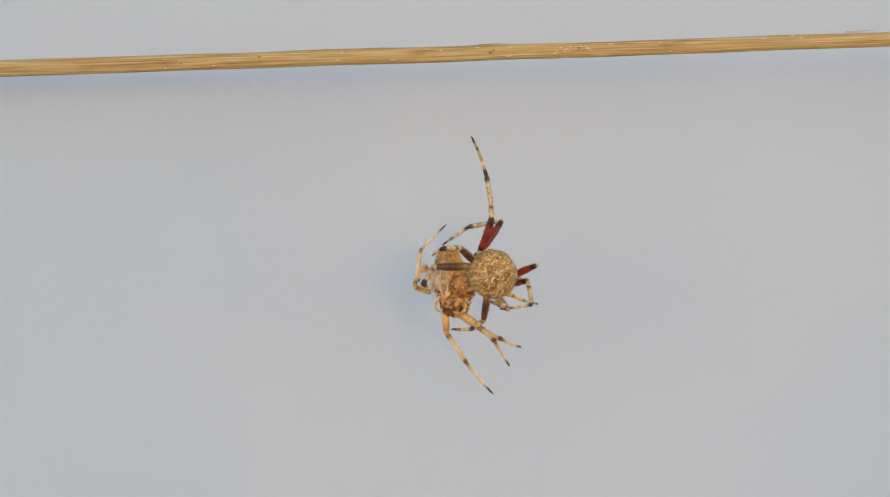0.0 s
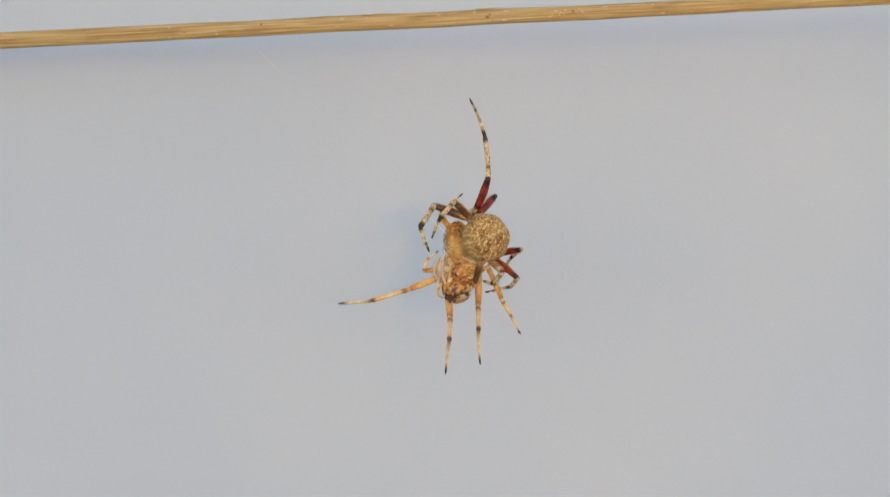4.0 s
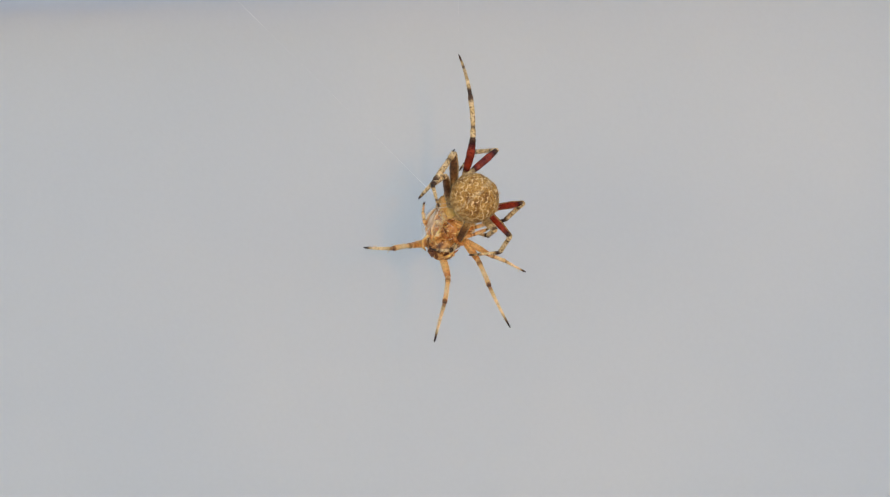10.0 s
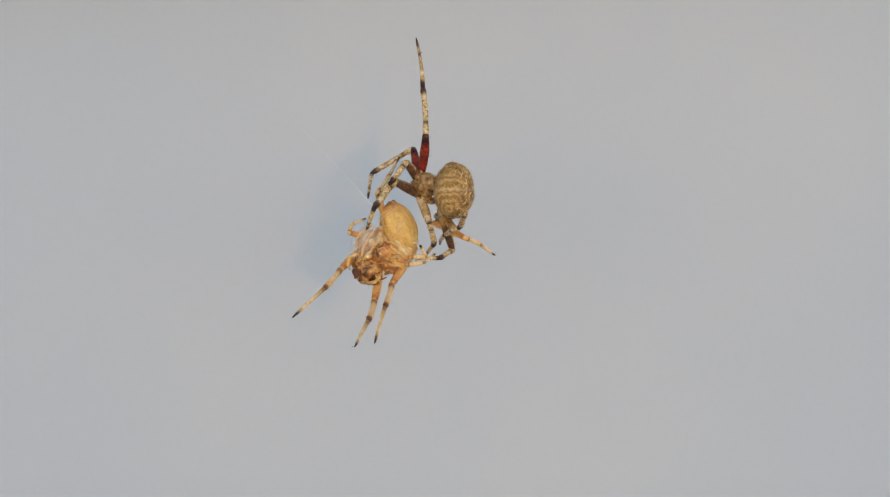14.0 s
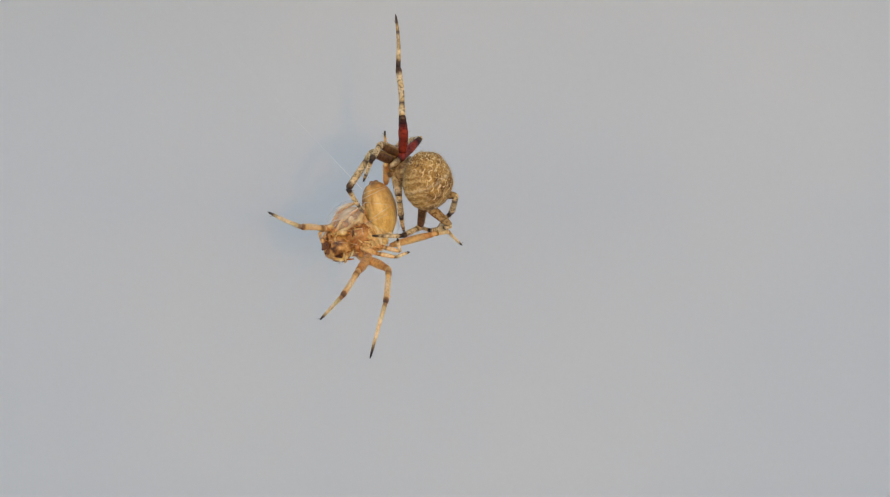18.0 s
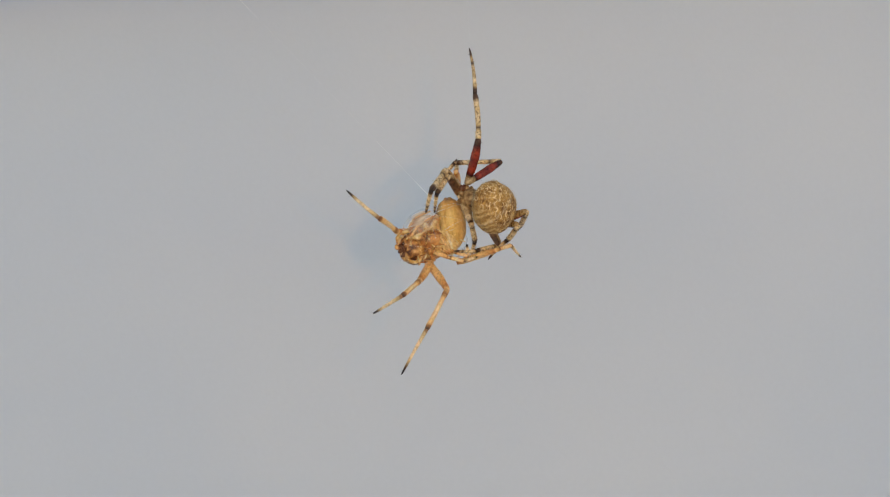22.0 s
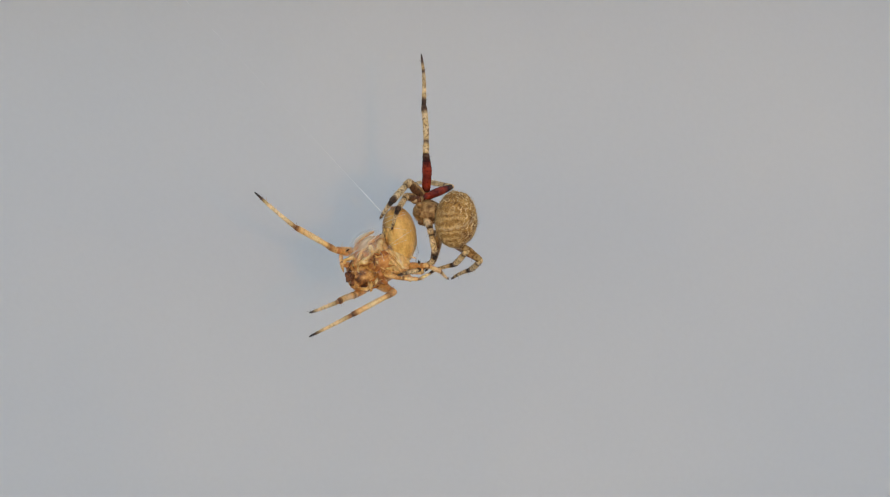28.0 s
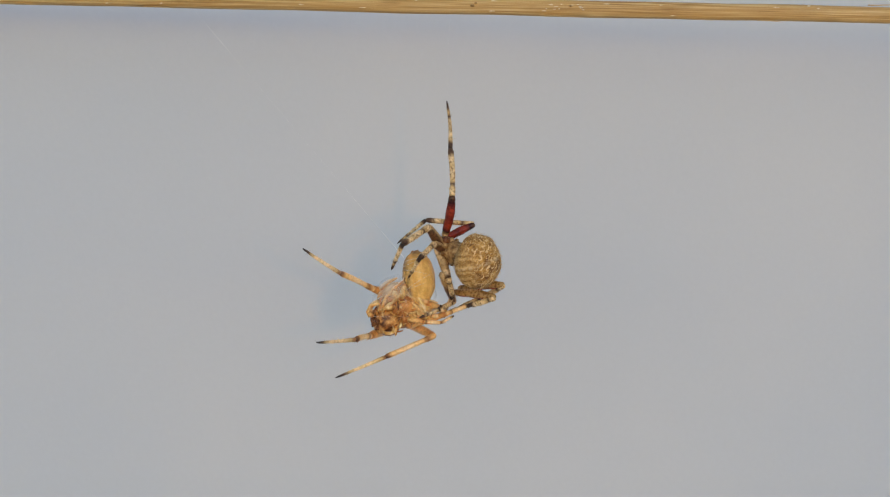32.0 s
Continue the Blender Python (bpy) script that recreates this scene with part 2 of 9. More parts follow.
def skin(name, stops, scale, rough=0.5, sss=0.0, fine=4000, streak=(1, 1, 1), speckle=0.5, relief=0.00014):
    m, nt, b = nodes(name, rough)
    tc = nt.nodes.new("ShaderNodeTexCoord")
    mp = nt.nodes.new("ShaderNodeMapping")
    mp.inputs["Scale"].default_value = streak
    nt.links.new(tc.outputs["Object"], mp.inputs["Vector"])
    n = noise_of(nt, mp.outputs[0], scale, 5)
    g = noise_of(nt, tc.outputs["Object"], fine, 3)
    col = mix(nt, "MULTIPLY", speckle, ramp(nt, n, stops), ramp(nt, g, [(0.35, (0.6, 0.52, 0.45)), (0.6, (1.1, 1.1, 1.1))]))
    nt.links.new(col, b.inputs["Base Color"])
    bump(nt, b, g, relief, 0.8)
    if sss:
        b.inputs["Subsurface Weight"].default_value = sss
        b.inputs["Subsurface Radius"].default_value = (0.0012, 0.0006, 0.0002)
        b.inputs["Subsurface Scale"].default_value = 1.0
    return m


M_ABDOMEN = abdomen_material()
M_CARAPACE = skin("brown hairy carapace", [(0.34, (0.13, 0.055, 0.018)), (0.5, (0.36, 0.19, 0.065)), (0.66, (0.58, 0.37, 0.16))], 1100, 0.5)
M_PREY_CEPH = skin("tawny carapace", [(0.33, (0.25, 0.080, 0.022)), (0.44, (0.53, 0.23, 0.062)), (0.56, (0.74, 0.40, 0.135)), (0.67, (0.84, 0.56, 0.27))], 620, 0.32, 0.2, 3000, (1, 1, 1), 0.3, 0.00006)
M_HEAD = skin("russet and tawny head shell", [(0.36, (0.08, 0.026, 0.009)), (0.45, (0.33, 0.120, 0.030)), (0.56, (0.60, 0.28, 0.078)), (0.69, (0.82, 0.52, 0.21))], 850, 0.3, 0.1, 3000, (1, 1, 1), 0.45, 0.0001)
M_BUNDLE = skin("silk-bound amber skin", [(0.32, (0.56, 0.27, 0.085)), (0.42, (0.76, 0.43, 0.15)), (0.53, (0.85, 0.56, 0.25)), (0.70, (0.92, 0.74, 0.48))], 700, 0.32, 0.2, 3000, (0.45, 1, 1.8), 0.3, 0.00006)
M_STERNUM = skin("russet sternum", [(0.34, (0.22, 0.056, 0.014)), (0.48, (0.45, 0.150, 0.034)), (0.62, (0.66, 0.28, 0.078))], 800, 0.28, 0.1, 3000, (1.6, 1, 0.6), 0.35, 0.00006)
M_JAW = skin("dark brown jaw shell", [(0.35, (0.07, 0.024, 0.012)), (0.65, (0.26, 0.095, 0.035))], 900, 0.22)
M_FANG = skin("black shiny fang", [(0.4, (0.012, 0.008, 0.006)), (0.7, (0.07, 0.025, 0.012))], 1200, 0.2)
M_COXA = skin("honey coxa", [(0.33, (0.36, 0.13, 0.032)), (0.44, (0.62, 0.30, 0.080)), (0.56, (0.77, 0.45, 0.165)), (0.68, (0.86, 0.62, 0.34))], 750, 0.3, 0.2, 3000, (1, 1, 1), 0.3, 0.00005)
M_FLAP = skin("pale silk-dusted skin", [(0.33, (0.46, 0.23, 0.070)), (0.5, (0.72, 0.45, 0.185)), (0.66, (0.84, 0.62, 0.33))], 700, 0.45, 0.2, 3000, (1, 1, 1), 0.25, 0.00006)
M_TROCHANTER = skin("straw and brown hip shell", [(0.36, (0.12, 0.055, 0.022)), (0.5, (0.34, 0.20, 0.085)), (0.66, (0.58, 0.40, 0.20))], 1100, 0.4)
M_HAIR = skin("pale hair", [(0.3, (0.50, 0.33, 0.15)), (0.7, (0.80, 0.58, 0.32))], 900, 0.6)


def prey_abdomen_material():
    """Ochre skin, orange at the tail, with brown blotches along one flank and a ring of dark dots at the tail."""
    m, nt, b = nodes("ochre abdomen skin", 0.48)
    tc = nt.nodes.new("ShaderNodeTexCoord")
    here = tc.outputs["Object"]
    mp = nt.nodes.new("ShaderNodeMapping")
    mp.inputs["Scale"].default_value = (1.5, 1.0, 0.45)
    nt.links.new(here, mp.inputs["Vector"])
    col = ramp(nt, noise_of(nt, mp.outputs[0], 620, 4), [(0.30, (0.70, 0.34, 0.080)), (0.42, (0.82, 0.475, 0.138)), (0.56, (0.91, 0.565, 0.185)), (0.72, (0.93, 0.66, 0.29))])
    folds = noise_of(nt, mp.outputs[0], 1500, 3)
    col = mix(nt, "MULTIPLY", 0.28, col, ramp(nt, folds, [(0.36, (0.66, 0.54, 0.40)), (0.5, (1, 1, 1))]))
    grain = noise_of(nt, here, 3000, 3)
    col = mix(nt, "MULTIPLY", 0.42, col, ramp(nt, grain, [(0.35, (0.68, 0.56, 0.42)), (0.6, (1.05, 1.05, 1.05))]))
    sep = nt.nodes.new("ShaderNodeSeparateXYZ")
    nt.links.new(here, sep.inputs[0])

    def rise(axis, low, high, most):
        r = add(nt, "ShaderNodeMapRange")
        for k, v in zip(("From Min", "From Max", "To Min", "To Max"), (low, high, 0.0, most)):
            r.inputs[k].default_value = v
        nt.links.new(sep.outputs[axis], r.inputs["Value"])
        return r.outputs[0]
    col = mix(nt, "MIX", rise("Z", 0.0014, 0.0036, 0.75), col, (0.78, 0.31, 0.055))
    blots = ramp(nt, noise_of(nt, here, 1000, 3), [(0.41, (0, 0, 0)), (0.52, (1, 1, 1))])
    for edge in (rise("X", -0.0008, -0.0020, 0.85), rise("Z", 0.0027, 0.0040, 0.75)):
        col = mix(nt, "MIX", mix(nt, "MULTIPLY", 1.0, blots, edge), col, (0.14, 0.050, 0.018))
    for x, y, z, r in ((-0.75, -0.35, 4.3, 0.46), (0.55, -0.4, 4.3, 0.46), (-0.1, -1.0, 4.0, 0.30), (-0.8, 0.9, 4.1, 0.40), (0.6, 0.9, 4.1, 0.40)):
        far = nt.nodes.new("ShaderNodeVectorMath")
        far.operation = "DISTANCE"
        nt.links.new(here, far.inputs[0])
        far.inputs[1].default_value = (x * MM, y * MM, z * MM)
        dot = add(nt, "ShaderNodeMapRange")
        for k, v in zip(("From Min", "From Max", "To Min", "To Max"), (r * 1.25 * MM, r * 0.7 * MM, 0.0, 0.9)):
            dot.inputs[k].default_value = v
        nt.links.new(far.outputs["Value"], dot.inputs["Value"])
        col = mix(nt, "MIX", dot.outputs[0], col, (0.12, 0.035, 0.012))
    nt.links.new(col, b.inputs["Base Color"])
    bump(nt, b, folds, 0.0001, 0.8)
    b.inputs["Subsurface Weight"].default_value = 0.2
    b.inputs["Subsurface Radius"].default_value = (0.0012, 0.0006, 0.0002)
    b.inputs["Subsurface Scale"].default_value = 1.0
    return m


M_PREY_ABDOMEN = prey_abdomen_material()


def silk_material():
    m, nt, b = nodes("white silk", 0.3)
    b.inputs["Base Color"].default_value = (0.88, 0.87, 0.84, 1)
    b.inputs["Alpha"].default_value = 0.85
    return m


def gauze_material(name, low, high, colour, thin, thick):
    m, nt, b = nodes(name, 0.6)
    tc = nt.nodes.new("ShaderNodeTexCoord")
    mp = nt.nodes.new("ShaderNodeMapping")
    mp.inputs["Scale"].default_value = (1, 1, 0.25)
    mp.inputs["Rotation"].default_value = (0, 0.7, 0)
    nt.links.new(tc.outputs["Object"], mp.inputs["Vector"])
    n = noise_of(nt, mp.outputs[0], 650, 3)
    b.inputs["Base Color"].default_value = (*colour, 1)
    r = add(nt, "ShaderNodeMapRange")
    for k, v in zip(("From Min", "From Max", "To Min", "To Max"), (low, high, thin, thick)):
        r.inputs[k].default_value = v
    nt.links.new(n, r.inputs["Value"])
    nt.links.new(r.outputs[0], b.inputs["Alpha"])
    return m


def veil_material():
    """Wound silk, dense in the middle of its patch and thinning out to nothing."""
    m, nt, b = nodes("wound silk", 0.5)
    tc = nt.nodes.new("ShaderNodeTexCoord")
    mp = nt.nodes.new("ShaderNodeMapping")
    mp.inputs["Scale"].default_value = (1 / (2.7 * MM), 0, 1 / (3.5 * MM))
    nt.links.new(tc.outputs["Object"], mp.inputs["Vector"])
    ball = nt.nodes.new("ShaderNodeTexGradient")
    ball.gradient_type = "SPHERICAL"
    nt.links.new(mp.outputs[0], ball.inputs[0])
    warp = nt.nodes.new("ShaderNodeMapping")
    warp.inputs["Scale"].default_value = (1, 1, 0.22)
    warp.inputs["Rotation"].default_value = (0, 0.5, 0)
    nt.links.new(tc.outputs["Object"], warp.inputs["Vector"])
    threads = ramp(nt, noise_of(nt, warp.outputs[0], 1300, 4), [(0.36, (0.45, 0.45, 0.45)), (0.64, (1, 1, 1))])
    dense = ramp(nt, ball.outputs["Fac"], [(0.03, (0, 0, 0)), (0.7, (0.58, 0.58, 0.58))])
    nt.links.new(mix(nt, "MULTIPLY", 1.0, dense, threads), b.inputs["Alpha"])
    b.inputs["Base Color"].default_value = (0.91, 0.73, 0.52, 1)
    bump(nt, b, noise_of(nt, warp.outputs[0], 2400, 3), 0.0002, 0.7)
    return m


M_SILK = silk_material()
M_WOUND = veil_material()
M_GAUZE = gauze_material("silk gauze", 0.42, 0.74, (0.92, 0.70, 0.42), 0.0, 0.34)
M_VEIL = gauze_material("silk veil", 0.46, 0.72, (0.93, 0.74, 0.50), 0.0, 0.5)


def bamboo_material():
    m, nt, b = nodes("split bamboo", 0.5)
    tc = nt.nodes.new("ShaderNodeTexCoord")
    mp = nt.nodes.new("ShaderNodeMapping")
    mp.inputs["Scale"].default_value = (0.016, 1, 1)
    nt.links.new(tc.outputs["Object"], mp.inputs["Vector"])
    fibre = noise_of(nt, mp.outputs[0], 4200, 6)
    mp2 = nt.nodes.new("ShaderNodeMapping")
    mp2.inputs["Scale"].default_value = (0.25, 1, 1)
    nt.links.new(tc.outputs["Object"], mp2.inputs["Vector"])
    stain = noise_of(nt, mp2.outputs[0], 500, 4)
    col = ramp(nt, fibre, [(0.30, (0.33, 0.155, 0.048)), (0.43, (0.50, 0.270, 0.090)), (0.57, (0.60, 0.37, 0.145)), (0.72, (0.71, 0.50, 0.25))])
    col = mix(nt, "MULTIPLY", 0.4, col, ramp(nt, stain, [(0.28, (0.42, 0.33, 0.22)), (0.46, (1, 1, 1))]))
    nt.links.new(col, b.inputs["Base Color"])
    bump(nt, b, fibre, 0.0002, 0.4)
    return m


def wall_material():
    m, nt, b = nodes("pale grey painted board", 0.8)
    tc = nt.nodes.new("ShaderNodeTexCoord")
    big = noise_of(nt, tc.outputs["Object"], 14, 3)
    fine = noise_of(nt, tc.outputs["Object"], 900, 4)
    col = ramp(nt, big, [(0.35, (0.530, 0.545, 0.560)), (0.65, (0.565, 0.565, 0.565))])
    col = mix(nt, "MULTIPLY", 0.25, col, ramp(nt, fine, [(0.3, (0.93, 0.93, 0.93)), (0.7, (1, 1, 1))]))
    nt.links.new(col, b.inputs["Base Color"])
    bump(nt, b, fine, 0.00005, 0.3)
    return m


M_BAMBOO, M_WALL = bamboo_material(), wall_material()
# tone of the unseen ground, raised to throw fill light up from below
M_GROUND = skin("pale fill ground", [(0.3, (0.50, 0.49, 0.47)), (0.7, (0.62, 0.61, 0.59))], 3, 0.85, 0, 60)


# ---- mesh tools ----
def mesh_of(name, bm, material):
    me = bpy.data.meshes.new(name)
    bm.normal_update()
    bm.to_mesh(me)
    bm.free()
    for p in me.polygons:
        p.use_smooth = True
    for mm in material if isinstance(material, (list, tuple)) else [material]:
        me.materials.append(mm)
    return me


def part(name, bm, material, parent, label=""):
    ob = new(name, mesh_of(name, bm, material))
    ob.parent = parent
    return tagged(ob, label)


def tube(bm, points, radii, sides=10, flat=1.0, caps=True):
    """A closed tube along points; rings stand square to the path."""
    rings = []
    n = len(points)
    for i, (p, r) in enumerate(zip(points, radii)):
        d = (points[min(i + 1, n - 1)] - points[max(i - 1, 0)]).normalized()
        u = d.cross(Vector((0.13, 1.0, 0.07))).normalized()
        v = d.cross(u)
        rings.append([bm.verts.new(p + u * (r * math.cos(2 * math.pi * k / sides)) + v * (r * flat * math.sin(2 * math.pi * k / sides))) for k in range(sides)])
    for a, b in zip(rings, rings[1:]):
        for k in range(sides):
            bm.faces.new((a[k], a[(k + 1) % sides], b[(k + 1) % sides], b[k]))
    if caps:
        bm.faces.new(rings[0][::-1])
        bm.faces.new(rings[-1])
    return rings


def hair(bm, root, way, length, r):
    """A bristle of three sides."""
    way = way.normalized()
    u = way.orthogonal().normalized()
    v = way.cross(u)
    base = [bm.verts.new(root + u * (r * math.cos(a)) + v * (r * math.sin(a))) for a in (0, 2.1, 4.2)]
    top = bm.verts.new(root + way * length)
    for k in range(3):
        bm.faces.new((base[k], base[(k + 1) % 3], top))


def segment(rng, length, profile, bend=0.0, spines=10, hairs=40, seg_flat=0.9):
    """One joint of a leg along +z, from 0 to length; profile: (share of length, radius in mm)."""
    bm = bmesh.new()
    n = 15
    pts, rad = [], []
    for i in range(n):
        s = i / (n - 1)
        for (a, ra), (b, rb) in zip(profile, profile[1:]):
            if a <= s <= b + 1e-6:
                k = (s - a) / (b - a)
                k = k * k * (3 - 2 * k)
                r = ra + (rb - ra) * k
                break
        pts.append(Vector((bend * length * math.sin(math.pi * s), 0, length * s)) * MM)
        rad.append(r * MM * rng.uniform(0.96, 1.04))
    tube(bm, pts, rad, 12, seg_flat)
    for j in range(spines + hairs):
        s = rng.uniform(0.06, 0.97)
        i = min(int(s * (n - 1)), n - 2)
        p, r = pts[i].lerp(pts[i + 1], s * (n - 1) - i), rad[i]
        a = rng.uniform(0, 2 * math.pi)
        out = Vector((math.cos(a), math.sin(a), 0))
        way = out + Vector((0, 0, rng.uniform(0.5, 1.1)))
        if j < spines:
            hair(bm, p + out * r * 0.8, way, rng.uniform(0.45, 0.8) * MM, 0.03 * MM)
        else:
            hair(bm, p + out * r * 0.85, way, rng.uniform(0.2, 0.4) * MM, 0.014 * MM)
    return bm


def blob(rx, ry, rz, shape, rough=0.03, seed=0.0, rings=40, sides=56):
    """A closed, slightly uneven egg; shape(u) swells it along z, u from -1 to 1."""
    bm = bmesh.new()
    bmesh.ops.create_uvsphere(bm, u_segments=sides, v_segments=rings, radius=1.0)
    for v in bm.verts:
        c = v.co.copy()
        k = shape(c)
        w = 1 + rough * noise.noise(c * 2.3 + Vector((seed, 0, 0))) + rough * 0.4 * noise.noise(c * 7 + Vector((0, seed, 0)))
        v.co = Vector((c.x * rx, c.y * ry, c.z * rz)) * (k * w * MM)
    return bm


def fur(bm, rng, count, length, r, lay):
    """Short bristles on the surface, leaning towards lay."""
    bm.normal_update()
    faces = list(bm.faces)
    picks = []
    for f in rng.choices(faces, weights=[f.calc_area() for f in faces], k=count):
        a, c = rng.random(), rng.random()
        v = [q.co for q in f.verts]
        picks.append((v[0].lerp(v[1], a).lerp(v[-1].lerp(v[2], a) if len(v) > 3 else v[2], c), f.normal.copy()))
    for p, n in picks:
        way = n * 0.75 + lay * 0.7 + Vector([rng.uniform(-0.3, 0.3) for _ in range(3)])
        hair(bm, p - n * 0.02 * MM, way, length * rng.uniform(0.6, 1.3) * MM, r * MM)


# ---- the setting ----
def box(bm, x0, x1, y0, y1, z0, z1):
    vs = [bm.verts.new((x, y, z)) for x in (x0, x1) for y in (y0, y1) for z in (z0, z1)]
    for q in ((0, 1, 3, 2), (4, 6, 7, 5), (0, 4, 5, 1), (2, 3, 7, 6), (0, 2, 6, 4), (1, 5, 7, 3)):
        bm.faces.new([vs[i] for i in q])


def plain(name, x0, x1, y0, y1, z0, z1, material, label, category):
    bm = bmesh.new()
    box(bm, x0, x1, y0, y1, z0, z1)
    ob = new(name, mesh_of(name, bm, material))
    for p in ob.data.polygons:
        p.use_smooth = False
    return tagged(ob, label, category, kind="structure")


# the ground stays out of view; its pale top bounces fill onto the spiders
plain("ground", -60, 60, -60, 60, -0.2, 0.0, M_GROUND, "plain unseen ground below the wall, kept pale to bounce fill light", "ground")
plain("wall_north", -2.0, 3.0, WALL_Y, WALL_Y + 0.15, 0.0, 2.5, M_WALL, "smooth pale grey painted wall behind the stick", "wall")


# ---- the stick ----
def bamboo_stick():
    rng = random.Random(3)
    bm = bmesh.new()
    x0, x1, n, sides = -0.32, 0.34, 220, 14
    rings = []
    for i in range(n):
        x = x0 + (x1 - x0) * i / (n - 1)
        wob = 0.00012 * noise.noise(Vector((x * 60, 0, 0))) + 0.0003 * noise.noise(Vector((x * 9, 4, 0)))
        ring = []
        for k in range(sides):
            a = 2 * math.pi * k / sides
            c, s = math.cos(a), math.sin(a)
            # a split rod: flattened square section with rounded corners
            q = 1 / max(abs(c) ** 3 + abs(s) ** 3, 0.2) ** (1 / 3)
            h = 1.77 + 0.10 * noise.noise(Vector((x * 35, k * 0.9, 2))) + 0.05 * noise.noise(Vector((x * 160, k * 2.1, 7)))
            h *= 0.88 - 1.15 * x
            ring.append(bm.verts.new((x, 1.3 * MM * q * c * h / 1.68, MM * q * s * h * 0.97 - (1.3 * x + 0.05) * MM + wob)))
        rings.append(ring)
    for a, b in zip(rings, rings[1:]):
        for k in range(sides):
            bm.faces.new((a[k], b[k], b[(k + 1) % sides], a[(k + 1) % sides]))
    bm.faces.new(rings[0])
    bm.faces.new(rings[-1][::-1])
    root = new("bamboo_stick")
    root.location = Vector((0.0, STICK_Y, ANCHOR.z + 17.5 * MM))
    root.rotation_euler = (0, radians(-0.96), math.atan(-0.089))  # it climbs to one side, and comes away from the wall
    part("rod", bm, M_BAMBOO, root)
    # frayed fibres along the edges
    for j in range(9):
        x = -0.075 + 0.019 * j + rng.uniform(-0.006, 0.006)
        side = rng.choice((-1, 1))
        fb = bmesh.new()
        z = side * 1.47 * MM
        L = rng.uniform(3, 8) * MM
        pts = [Vector((x + L * s, -0.0010, z + side * 0.25 * MM * s * s)) for s in (0, 0.3, 0.6, 1)]
        tube(fb, pts, [0.10 * MM, 0.09 * MM, 0.07 * MM, 0.02 * MM], 6)
        part("fibre", fb, M_BAMBOO, root)
    for x, z, r in ((3.9, -0.1, 0.26), (4.5, 0.35, 0.15), (-42, 0.6, 0.2), (21, 0.2, 0.2), (-58, -0.2, 0.2)):
        kb = blob(r * 1.5, 0.35, r, lambda c: 1.0, 0.1, x, 10, 12)
        k = part("knot", kb, M_KNOT, root, "small brown knot")
        k.location = (x * MM, -1.28 * MM, z * MM)
    # pale chips where the skin has split off
    for j in range(34):
        x, z = (rng.uniform(16, 23), rng.uniform(-0.5, 0.5)) if j < 16 else (rng.uniform(-70, 70), rng.choice((-1, 1)) * rng.uniform(0.5, 1.1))
        cb = bmesh.new()
        L = rng.uniform(0.2, 0.6) if j < 16 else rng.uniform(0.3, 1.2)
        tube(cb, [Vector((x + L * k / 3, 0, z)) * MM for k in range(4)], [f * MM for f in (0.03, 0.08, 0.07, 0.02)], 6)
        c = part("chip", cb, M_CHIP, root, "pale splintered chip")
        c.location.y = -1.24 * MM
    return tagged(root, "thin split bamboo stick with frayed fibres, leaning on the wall", "stick")


M_CHIP = skin("pale split fibre", [(0.3, (0.72, 0.56, 0.34)), (0.7, (0.90, 0.80, 0.62))], 1500, 0.6)
M_KNOT = skin("brown knot", [(0.3, (0.24, 0.12, 0.04)), (0.7, (0.50, 0.30, 0.11))], 2500, 0.6)
bamboo_stick()

